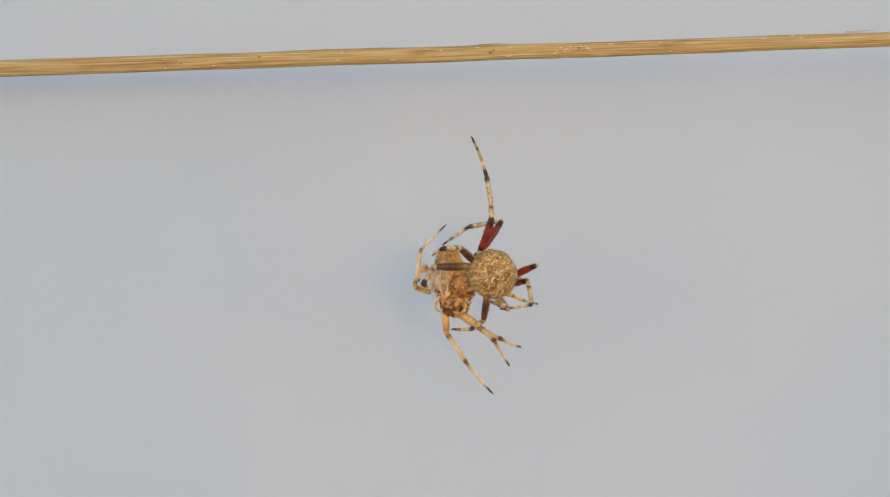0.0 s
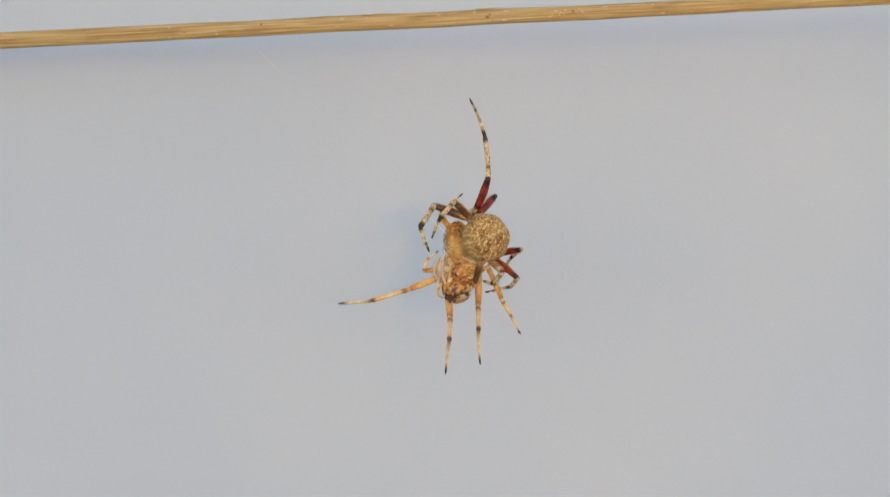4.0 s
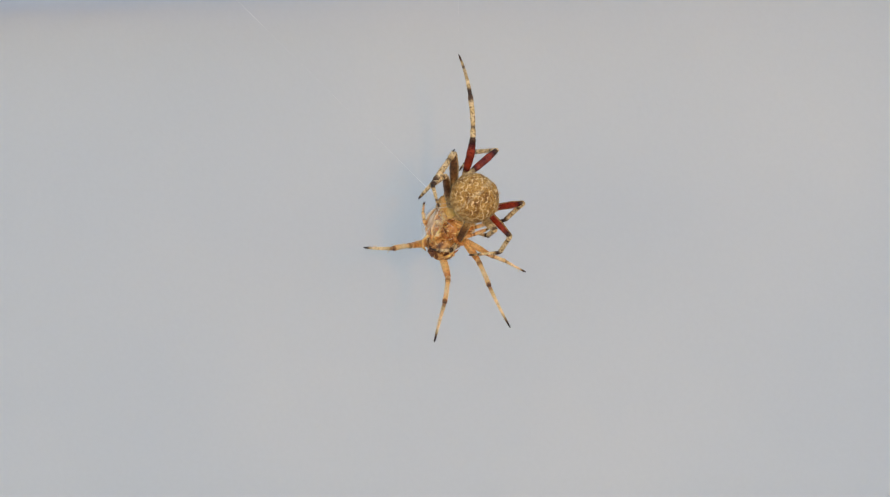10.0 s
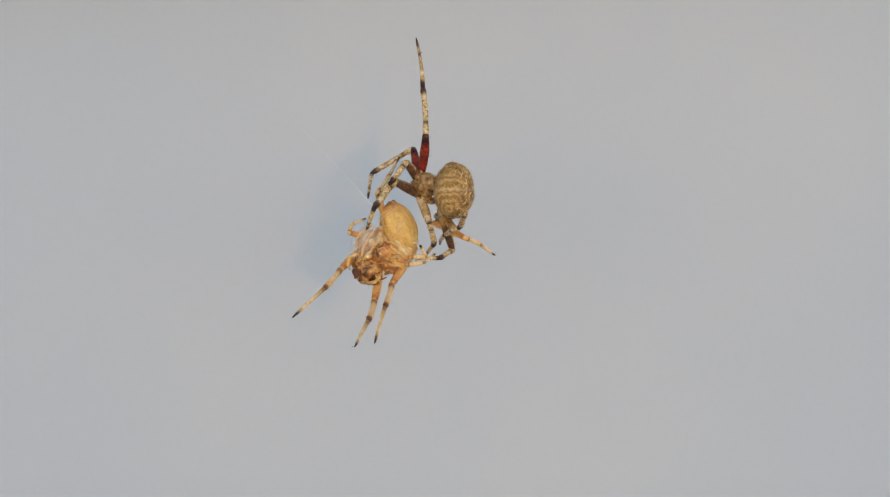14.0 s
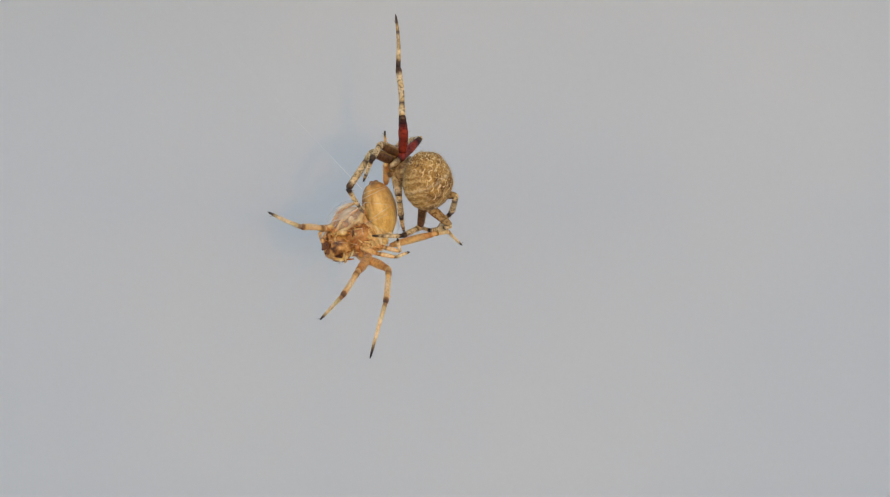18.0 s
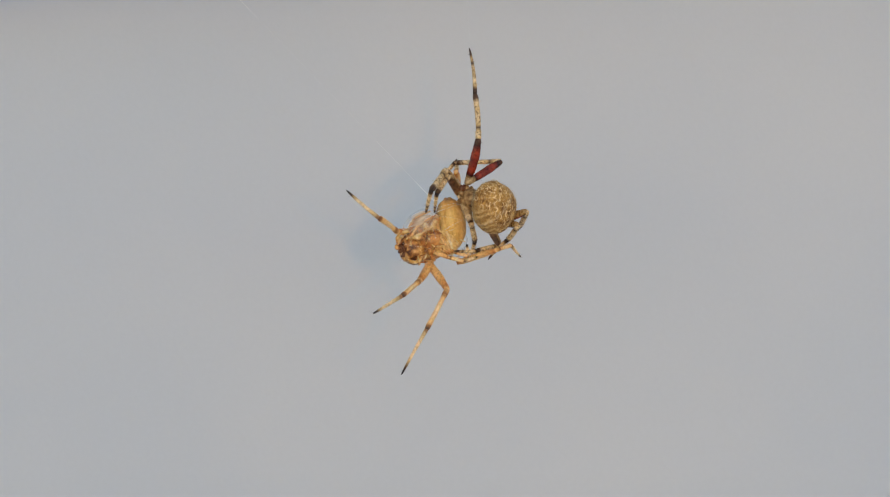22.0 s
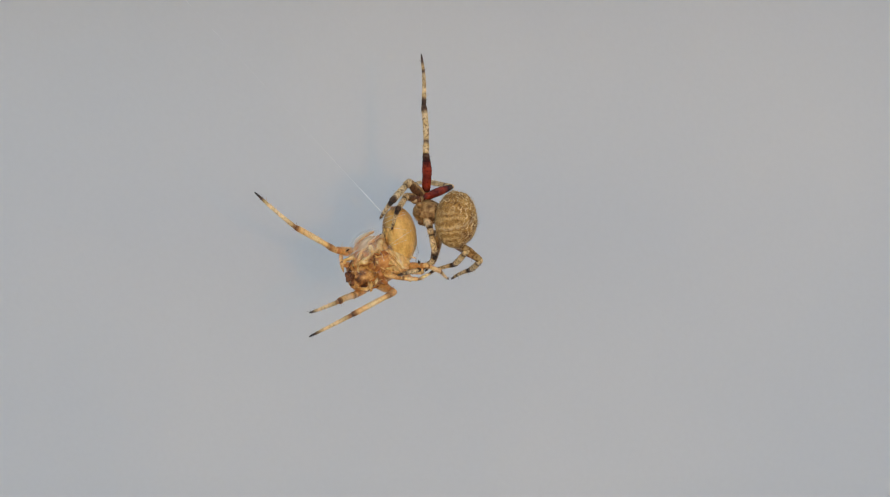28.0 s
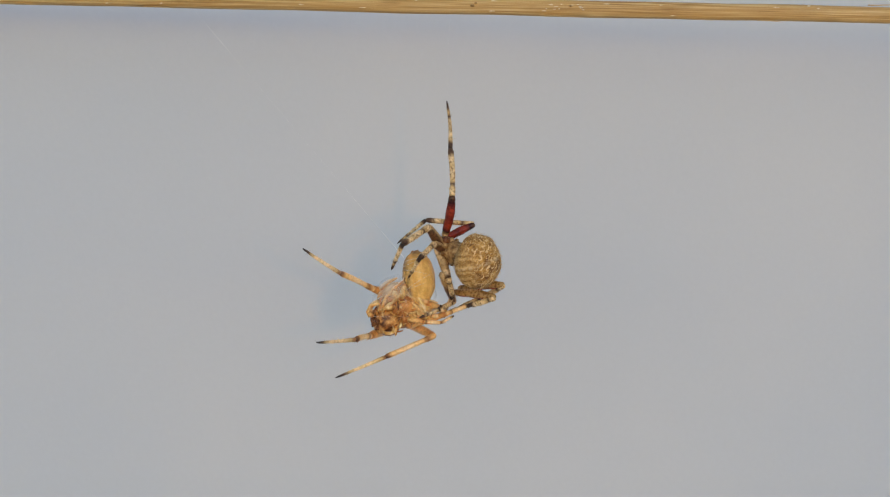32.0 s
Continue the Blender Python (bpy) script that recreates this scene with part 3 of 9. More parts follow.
# ---- the moving tables ----
PREDATOR_ROWS = [  # seconds, abdomen centre in mm from the anchor, yaw, roll
    (0, 3.8, -5.4, -24, 12, -18),
    (0.5, 3.4, -5.2, -22.4, 20, -15),
    (1, 3.0, -4.5, -22.6, 36, -30),
    (1.5, 2.1, -5.5, -22.6, 0, -10),
    (2, 3.1, -5.5, -24.3, 5, -8),
    (2.5, 4.9, -4.8, -27.5, 30, -5),
    (3, 1.4, -5.5, -24.7, 0, -15),
    (3.5, 1.6, -5.5, -22.5, 5, -15),
    (4, 2.6, -5.4, -25.0, 10, -20),
    (4.5, 3.2, -5.3, -24.6, 15, -20),
    (6.5, 6.5, -4.6, -25.8, 35, -10),
    (7, 5.4, -4.6, -24.2, 35, -25),
    (7.5, 4.0, -5.4, -23.9, 10, -30),
    (8, 2.0, -5.5, -25.5, 5, -35),
    (8.5, 5.5, -5.0, -26.9, 25, -20),
    (9, 2.5, -5.5, -23.8, 0, -35),
    (9.5, -0.2, -5.5, -25.1, 0, -45),
    (10, 2.6, -5.5, -24.7, 0, -40),
    (10.5, 7.4, -2.2, -26.8, 70, 0),
    (11, 2.9, -5.5, -23.9, 0, -20),
    (11.5, 5.9, -3.0, -26.3, 60, 0),
    (12, 2.7, -5.5, -24.4, 0, -15),
    (12.5, 0.6, -5.5, -24.5, 0, -20),
    (13, 2.1, -5.4, -24.3, 10, -15),
    (13.5, 6.1, -2.6, -24.4, 65, -10),
    (14, 5.4, -2.2, -23.1, 70, 0),
    (14.5, 5.2, -3.7, -24.5, 50, -15),
    (16.5, 4.5, -4.3, -24.4, 40, -25),
    (17, 3.1, -5.3, -22.7, 15, -10),
    (17.5, 4.7, -4.3, -23.9, 40, -25),
    (18, 4.2, -4.0, -23.9, 45, -25),
    (18.5, 4.7, -5.0, -25.1, 25, -40),
    (19, 4.4, -4.6, -23.8, 35, -25),
    (19.5, 2.9, -5.0, -24.3, 25, -35),
    (20, 2.9, -5.0, -23.6, 25, -30),
    (20.5, 2.7, -5.0, -25.2, 25, -30),
    (21, 4.5, -3.2, -23.7, 58, -20),
    (21.5, 3.4, -4.0, -24.6, 45, -50),
    (22, 3.6, -3.9, -25.4, 48, -45),
    (22.5, 4.6, -2.6, -23.3, 65, -10),
    (23, 4.7, -3.2, -23.9, 60, -25),
    (23.5, 3.5, -4.3, -25.1, 40, -25),
    (24, 5.5, -3.4, -25.5, 55, -25),
    (24.5, 4.5, -3.4, -26.1, 55, -15),
    (25, 5.8, -2.8, -25.2, 66, -20),
    (25.5, 7.6, -2.6, -24.8, 65, 0),
    (27.5, 5.2, -3.4, -26.0, 55, -15),
    (28, 5.6, -2.7, -24.3, 66, -20),
    (28.5, 5.0, -3.0, -24.6, 60, -10),
    (29, 5.1, -3.7, -23.6, 50, -20),
    (29.5, 4.7, -3.1, -24.8, 58, -10),
    (30, 4.5, -3.8, -25.3, 46, -20),
    (30.5, 2.8, -3.4, -25.6, 55, -15),
    (31, 5.2, -3.6, -25.2, 50, -20),
    (31.5, 4.3, -2.8, -25.5, 62, 0),
    (32, 6.0, -4.0, -24.5, 45, -20),
]
PREY_ROWS = [  # seconds, cephalothorax in mm, lean of its head from straight down, abdomen in mm, lean of the abdomen
    (0, -3.0, 2.5, -26.8, 0, -4.2, 3.7, -23.0, 0),
    (0.5, -2.4, 2.5, -29.2, -52, -5.4, 3.5, -25.3, -20),
    (1, -2.7, 2.5, -30.8, -21, -4.8, 2.5, -25.3, 0),
    (1.5, -3.0, 2.5, -30.0, -26, -5.6, 3.7, -26.0, -20),
    (2, -2.6, 2.5, -30.1, -28, -6.7, 2.5, -23.7, -20),
    (2.5, -3.2, 2.5, -32.6, -50, -8.4, 2.5, -27.6, -5),
    (3, -2.9, 2.5, -31.4, -7, -3.7, 2.5, -24.9, 0),
    (3.5, -4.1, 2.5, -29.4, 1, -4.0, 2.7, -23.8, -15),
    (4, -2.9, 2.5, -32.0, 2, -2.8, 2.5, -25.8, 0),
    (4.5, -2.4, 2.5, -30.4, 1, -2.8, 2.5, -24.8, 0),
    (6.5, -5.3, 2.5, -30.7, -2, -5.2, 3.2, -25.4, 10),
    (7, -5.2, 2.5, -28.8, 25, -2.7, 3.6, -24.7, 15),
    (7.5, -4.3, 2.5, -29.1, 18, -3.5, 3.7, -25.2, 0),
    (8, -5.1, 2.5, -30.0, 7, -4.1, 3.7, -25.7, 0),
    (8.5, -4.6, 2.5, -30.9, 8, -4.6, 3.7, -26.6, 30),
    (9, -3.3, 2.5, -30.5, 41, -0.2, 3.7, -28.3, 30),
    (9.5, -4.3, 2.5, -32.7, 37, -0.7, 3.6, -29.7, 0),
    (10, -2.5, 2.5, -30.9, 18, -2.2, 3.7, -28.1, 0),
    (10.5, -5.9, 2.5, -30.6, 14, -4.8, 3.1, -25.3, -10),
    (11, -4.9, 2.5, -30.8, 15, -3.3, 2.5, -25.4, 0),
    (11.5, -6.8, 2.5, -32.5, 29, -3.9, 2.5, -26.6, -20),
    (12, -4.6, 2.5, -31.2, 24, -3.3, 3.7, -27.3, -30),
    (12.5, -2.8, 2.5, -32.9, 11, -2.3, 3.7, -28.7, -25),
    (13, -6.2, 2.0, -32.5, 10, -5.9, 2.9, -27.8, -50),
    (13.5, -6.2, 0.8, -35.0, 24, -4.3, 1.2, -30.0, -20),
    (14, -6.3, -0.5, -32.6, 32, -3.2, 0.2, -28.6, -22),
    (14.5, -5.8, -0.3, -34.2, 38, -3.0, 0.6, -30.6, -20),
    (16.5, -6.6, 0.3, -32.1, 43, -3.0, 0.8, -28.2, -15),
    (17, -6.4, 0.5, -31.2, 44, -3.3, 1.4, -27.8, -25),
    (17.5, -7.0, 0.5, -33.0, 47, -3.3, 1.3, -29.7, -15),
    (18, -6.9, 0.4, -31.7, 51, -3.1, 1.0, -28.2, -10),
    (18.5, -6.3, 0.4, -32.0, 48, -2.8, 1.3, -29.0, -20),
    (19, -6.2, 0.4, -30.6, 49, -2.5, 1.1, -27.4, -10),
    (19.5, -7.1, 0.3, -31.1, 53, -3.6, 1.2, -29.1, -20),
    (20, -6.1, 0.3, -30.7, 50, -3.5, 1.2, -28.1, -20),
    (20.5, -6.5, 0.3, -31.4, 48, -3.2, 0.9, -27.4, -20),
    (21, -7.3, 0.2, -30.7, 47, -4.5, 1.1, -27.7, -5),
    (21.5, -6.0, 0.2, -30.5, 58, -2.8, 1.1, -28.0, 10),
    (22, -7.4, 0.2, -30.6, 52, -3.6, 1.1, -28.1, -5),
    (22.5, -5.8, 0.1, -30.9, 38, -2.9, 0.8, -26.7, -5),
    (23, -6.5, 0.1, -31.1, 44, -2.6, 0.4, -27.3, -12),
    (23.5, -6.2, 0.1, -31.2, 43, -3.3, 0.9, -27.4, -20),
    (24, -6.8, 0.0, -31.3, 42, -3.1, 0.4, -27.3, -15),
    (24.5, -7.1, 0.0, -33.1, 40, -4.1, 0.2, -28.5, -25),
    (25, -7.3, -0, -33.3, 45, -3.4, -0, -28.3, -16),
    (25.5, -5.8, -0.1, -32.5, 46, -1.8, 0.5, -29.0, -25),
    (27.5, -6.3, -0.2, -32.0, 44, -3.1, 0.6, -28.3, -15),
    (28, -6.4, -0.2, -30.9, 41, -2.9, 0.2, -26.7, -10),
    (28.5, -6.8, -0.3, -32.3, 47, -3.1, 0.2, -28.5, -10),
    (29, -6.3, -0.3, -30.0, 47, -2.5, 0.5, -27.0, -10),
    (29.5, -6.9, -0.3, -32.9, 51, -2.5, -0.3, -29.0, -15),
    (30, -6.2, -0.4, -32.5, 40, -3.3, -0.4, -27.6, -10),
    (30.5, -7.0, -0.4, -33.7, 48, -3.2, -0.3, -29.6, -15),
    (31, -6.4, -0.4, -32.9, 47, -2.7, -0.4, -28.6, -12),
    (31.5, -7.5, -0.5, -33.4, 44, -3.2, -0.5, -28.7, -15),
    (32, -6.0, -0.5, -32.3, 38, -3.2, -0.4, -27.5, -10),
]
PREDATOR_LEG_A = (6.7, 7.3, 7.7), [
    (0, 1.4, -1.3, -20.3, 3.5, -2.9, -14.2, 2.6, -2.9, -6.9, 0, -0.7, -0),
    (0.5, -0.3, -0.9, -19.3, 2.9, -3.8, -14.2, 2.6, -3.2, -6.9, 0, -1, -0),
    (1, 0, -1.1, -20.5, 2.5, -1.1, -14.3, 2.4, 0.5, -7.2, -0, 1, 0.1),
    (1.5, 0.9, -0.9, -20.1, 2.7, -3.8, -14.3, 2.4, -3.8, -7, 0, -1.5, -0.1),
    (2, 1.9, -1.3, -20, 4.5, -1.3, -13.8, 3.4, -1.3, -6.6, -0, 0.5, 0),
    (2.5, 0.9, -1.2, -20.7, 2.8, -2.2, -14.4, 2.1, -2.2, -7.1, 0, -0.2, -0),
    (3, 0.1, -1.3, -20.3, 3, -1.3, -14.2, 2.7, 0.2, -7.1, -0, 0.8, 0),
    (3.5, 0.4, -1.1, -19.9, 2.8, -3.8, -14.2, 2.6, -3.8, -6.9, 0, -1.5, -0.1),
    (4, 0.7, -1.3, -20.1, 3.1, -3.5, -14.2, 2.6, -2.9, -6.9, 0, -0.8, -0),
    (4.5, 0.8, -1.3, -20.7, 2.7, -1.3, -14.3, 2.3, -1.3, -7, -0, 0.8, 0),
    (6.5, 1, -1.2, -20.9, 2.6, -1.2, -14.4, 1.9, -1.2, -7.1, 0, 0.8, 0),
    (7, 1.4, -1.2, -20.8, 2.5, -2.9, -14.4, 1.6, -0.6, -7.6, 0, -0.6, -0),
    (7.5, 1.2, -1.2, -20.3, 2.7, -3.8, -14.3, 1.8, -2.9, -7.2, 0, -0.7, -0),
    (8, 1.2, -1.3, -20.8, 2.8, -1.3, -14.3, 1.9, 1.1, -7.5, 0, 1.1, -0),
    (8.5, 1.1, -1.2, -21, 2.5, -1.2, -14.4, 1.7, 2.2, -8, 0.1, 2.2, -0.5),
    (9, 0.8, -1.1, -20.5, 2, -3.8, -14.5, 1.5, -3.8, -7.2, 0, -1.4, -0.1),
    (9.5, 0.5, -1.3, -20.6, 1.6, -3.8, -14.5, 1.4, -3.8, -7.2, 0, -1.3, -0.1),
    (10, 0.9, -1.3, -20.5, 2.3, -3.6, -14.4, 1.9, -3.6, -7.1, 0, -1.1, -0.1),
    (10.5, 1.4, -0.8, -20.9, 2.8, -0.8, -14.3, 2.1, -0.6, -7.1, -0, 1.3, 0.1),
    (11, 0.5, -1.3, -20.7, 2.6, -1.3, -14.3, 1.9, 0, -7.2, 0, 1.7, 0.1),
    (11.5, 1.8, -0.9, -21, 2.5, -0.9, -14.3, 1.5, 0.5, -7.2, 0, 2.2, 0.1),
    (12, 0.6, -1.3, -20.8, 2.3, -1.3, -14.3, 1.7, -0.3, -7.1, 0, 1.9, 0),
    (12.5, 0.9, -1.3, -20.2, 2.3, -3.8, -14.2, 1.8, -0.8, -7.5, 0, -0.8, -0.1),
    (13, -1.3, -1.3, -20.3, 1.3, -3, -14.4, 1.2, -1.9, -7.2, -0, 0.5, 0),
    (13.5, 0.1, -0.8, -21, 1.6, -0.8, -14.4, 1, 2.7, -8, 0, 2.7, -0.4),
    (14, 0.3, -0.8, -20.8, 1.2, -2.7, -14.4, 0.9, -0.5, -7.5, 0, 0.7, 0),
    (14.5, 0.2, -1, -21.2, 1.1, -1, -14.5, 0.6, 2.5, -8.1, 0, 2.5, -0.5),
    (16.5, 0.2, -0.9, -20.6, 0.6, -3.6, -14.5, 0.3, -1.1, -7.6, 0, -0.2, -0),
    (17, 0.1, -0.8, -20.3, 1, -3.8, -14.3, 0.6, -1.6, -7.4, 0, 0.5, 0),
    (17.5, 0.7, -1.1, -20.7, 0.8, -3.3, -14.4, 0.1, -1.2, -7.4, 0, 0.7, 0),
    (18, 0.5, -1, -20.6, 0.6, -3.6, -14.4, 0.2, -1, -7.5, 0, 0.3, 0),
    (18.5, 0.9, -1.2, -21, 1.3, -2.6, -14.4, 0.5, 0.8, -8, 0, 0.8, -0.4),
    (19, -0.1, -0.8, -20.4, 0.8, -3.7, -14.4, 0.3, -1.5, -7.4, -0, 0.3, 0),
    (19.5, 0.2, -1.2, -20.6, 1, -3.7, -14.4, 0.4, -1.2, -7.6, 0, -0.2, -0),
    (20, 0.2, -0.9, -20.4, 1.3, -3.7, -14.4, 0.7, -2.2, -7.3, 0, 0.2, 0),
    (20.5, -0.2, -1.2, -20.6, 1.2, -3.7, -14.5, 0.8, -0.8, -7.8, 0, -0.8, -0.2),
    (21, 0.2, -1, -20.9, 1, -3.2, -14.6, 0.5, -3.2, -7.3, -0, -0.7, -0),
    (21.5, -0.9, -1, -20.5, 0.8, -3.6, -14.5, 0.7, -3.6, -7.2, -0, -1, -0),
    (22, -0.5, -1.1, -20.9, 1.2, -2.2, -14.5, 0.8, -0.8, -7.4, 0, 1, 0),
    (22.5, -0.2, -0.8, -21, 1.6, -0.8, -14.5, 0.8, 1.2, -7.6, -0, 1.2, 0.1),
    (23, -0, -1.1, -20.4, 1.9, -3.7, -14.5, 1.1, -2.8, -7.3, 0, -0.7, -0),
    (23.5, -0.3, -1.1, -21.2, 1.2, -1.1, -14.7, 0.7, -0.2, -7.4, -0, 1.3, 0.1),
    (24, 0.3, -1, -21.3, 1.1, -1, -14.6, 0.5, 0.4, -7.4, -0, 1.9, 0.1),
    (24.5, 0.7, -1, -21.3, 1.3, -1, -14.6, 0.7, 2.2, -8.1, 0, 2.2, -0.5),
    (25, 0.6, -0.9, -21.1, 1.3, -2.3, -14.6, 0.5, -0.8, -7.4, -0, 0.9, 0),
    (25.5, 1.1, -0.8, -21.2, 1.7, -0.8, -14.6, 0.8, 1.4, -7.6, -0, 1.4, -0),
    (27.5, 1.5, -1, -21.1, 1.7, -2.4, -14.5, 0.8, 0.9, -8.1, 0, 0.9, -0.5),
    (28, 1, -0.6, -20.6, 0.9, -3.4, -14.5, 0.5, -1.3, -7.5, 0, 0.4, 0),
    (28.5, 0.6, -0.6, -20.5, 1, -3.4, -14.4, 0.3, 0, -8, 0, 0, -0.3),
    (29, 0.5, -0.7, -20.3, 1.1, -3.5, -14.3, 0.5, -1.2, -7.4, 0, 0.9, -0),
    (29.5, 0.3, -0.8, -20.6, 0.6, -3.4, -14.4, 0, -0.5, -7.8, -0, -0.5, -0.1),
    (30, 0.5, -1, -20.7, 1.1, -3.5, -14.5, 0.4, -1.8, -7.4, 0, 0.1, 0),
    (30.5, -0.4, -1, -20.7, 0.6, -3.3, -14.5, 0.1, 0.3, -8.2, 0, 0.3, -0.5),
    (31, 0.7, -0.6, -20.5, 1.2, -3.4, -14.5, 0.4, -1.3, -7.6, -0, -0, -0),
    (31.5, 0.1, -0.9, -20.9, 1.4, -2.5, -14.5, 0.6, 0.6, -8, 0, 0.6, -0.3),
    (32, 0.7, -1, -20.6, 1.5, -3.6, -14.5, 0.9, -2.4, -7.3, -0, -0.2, -0),
]
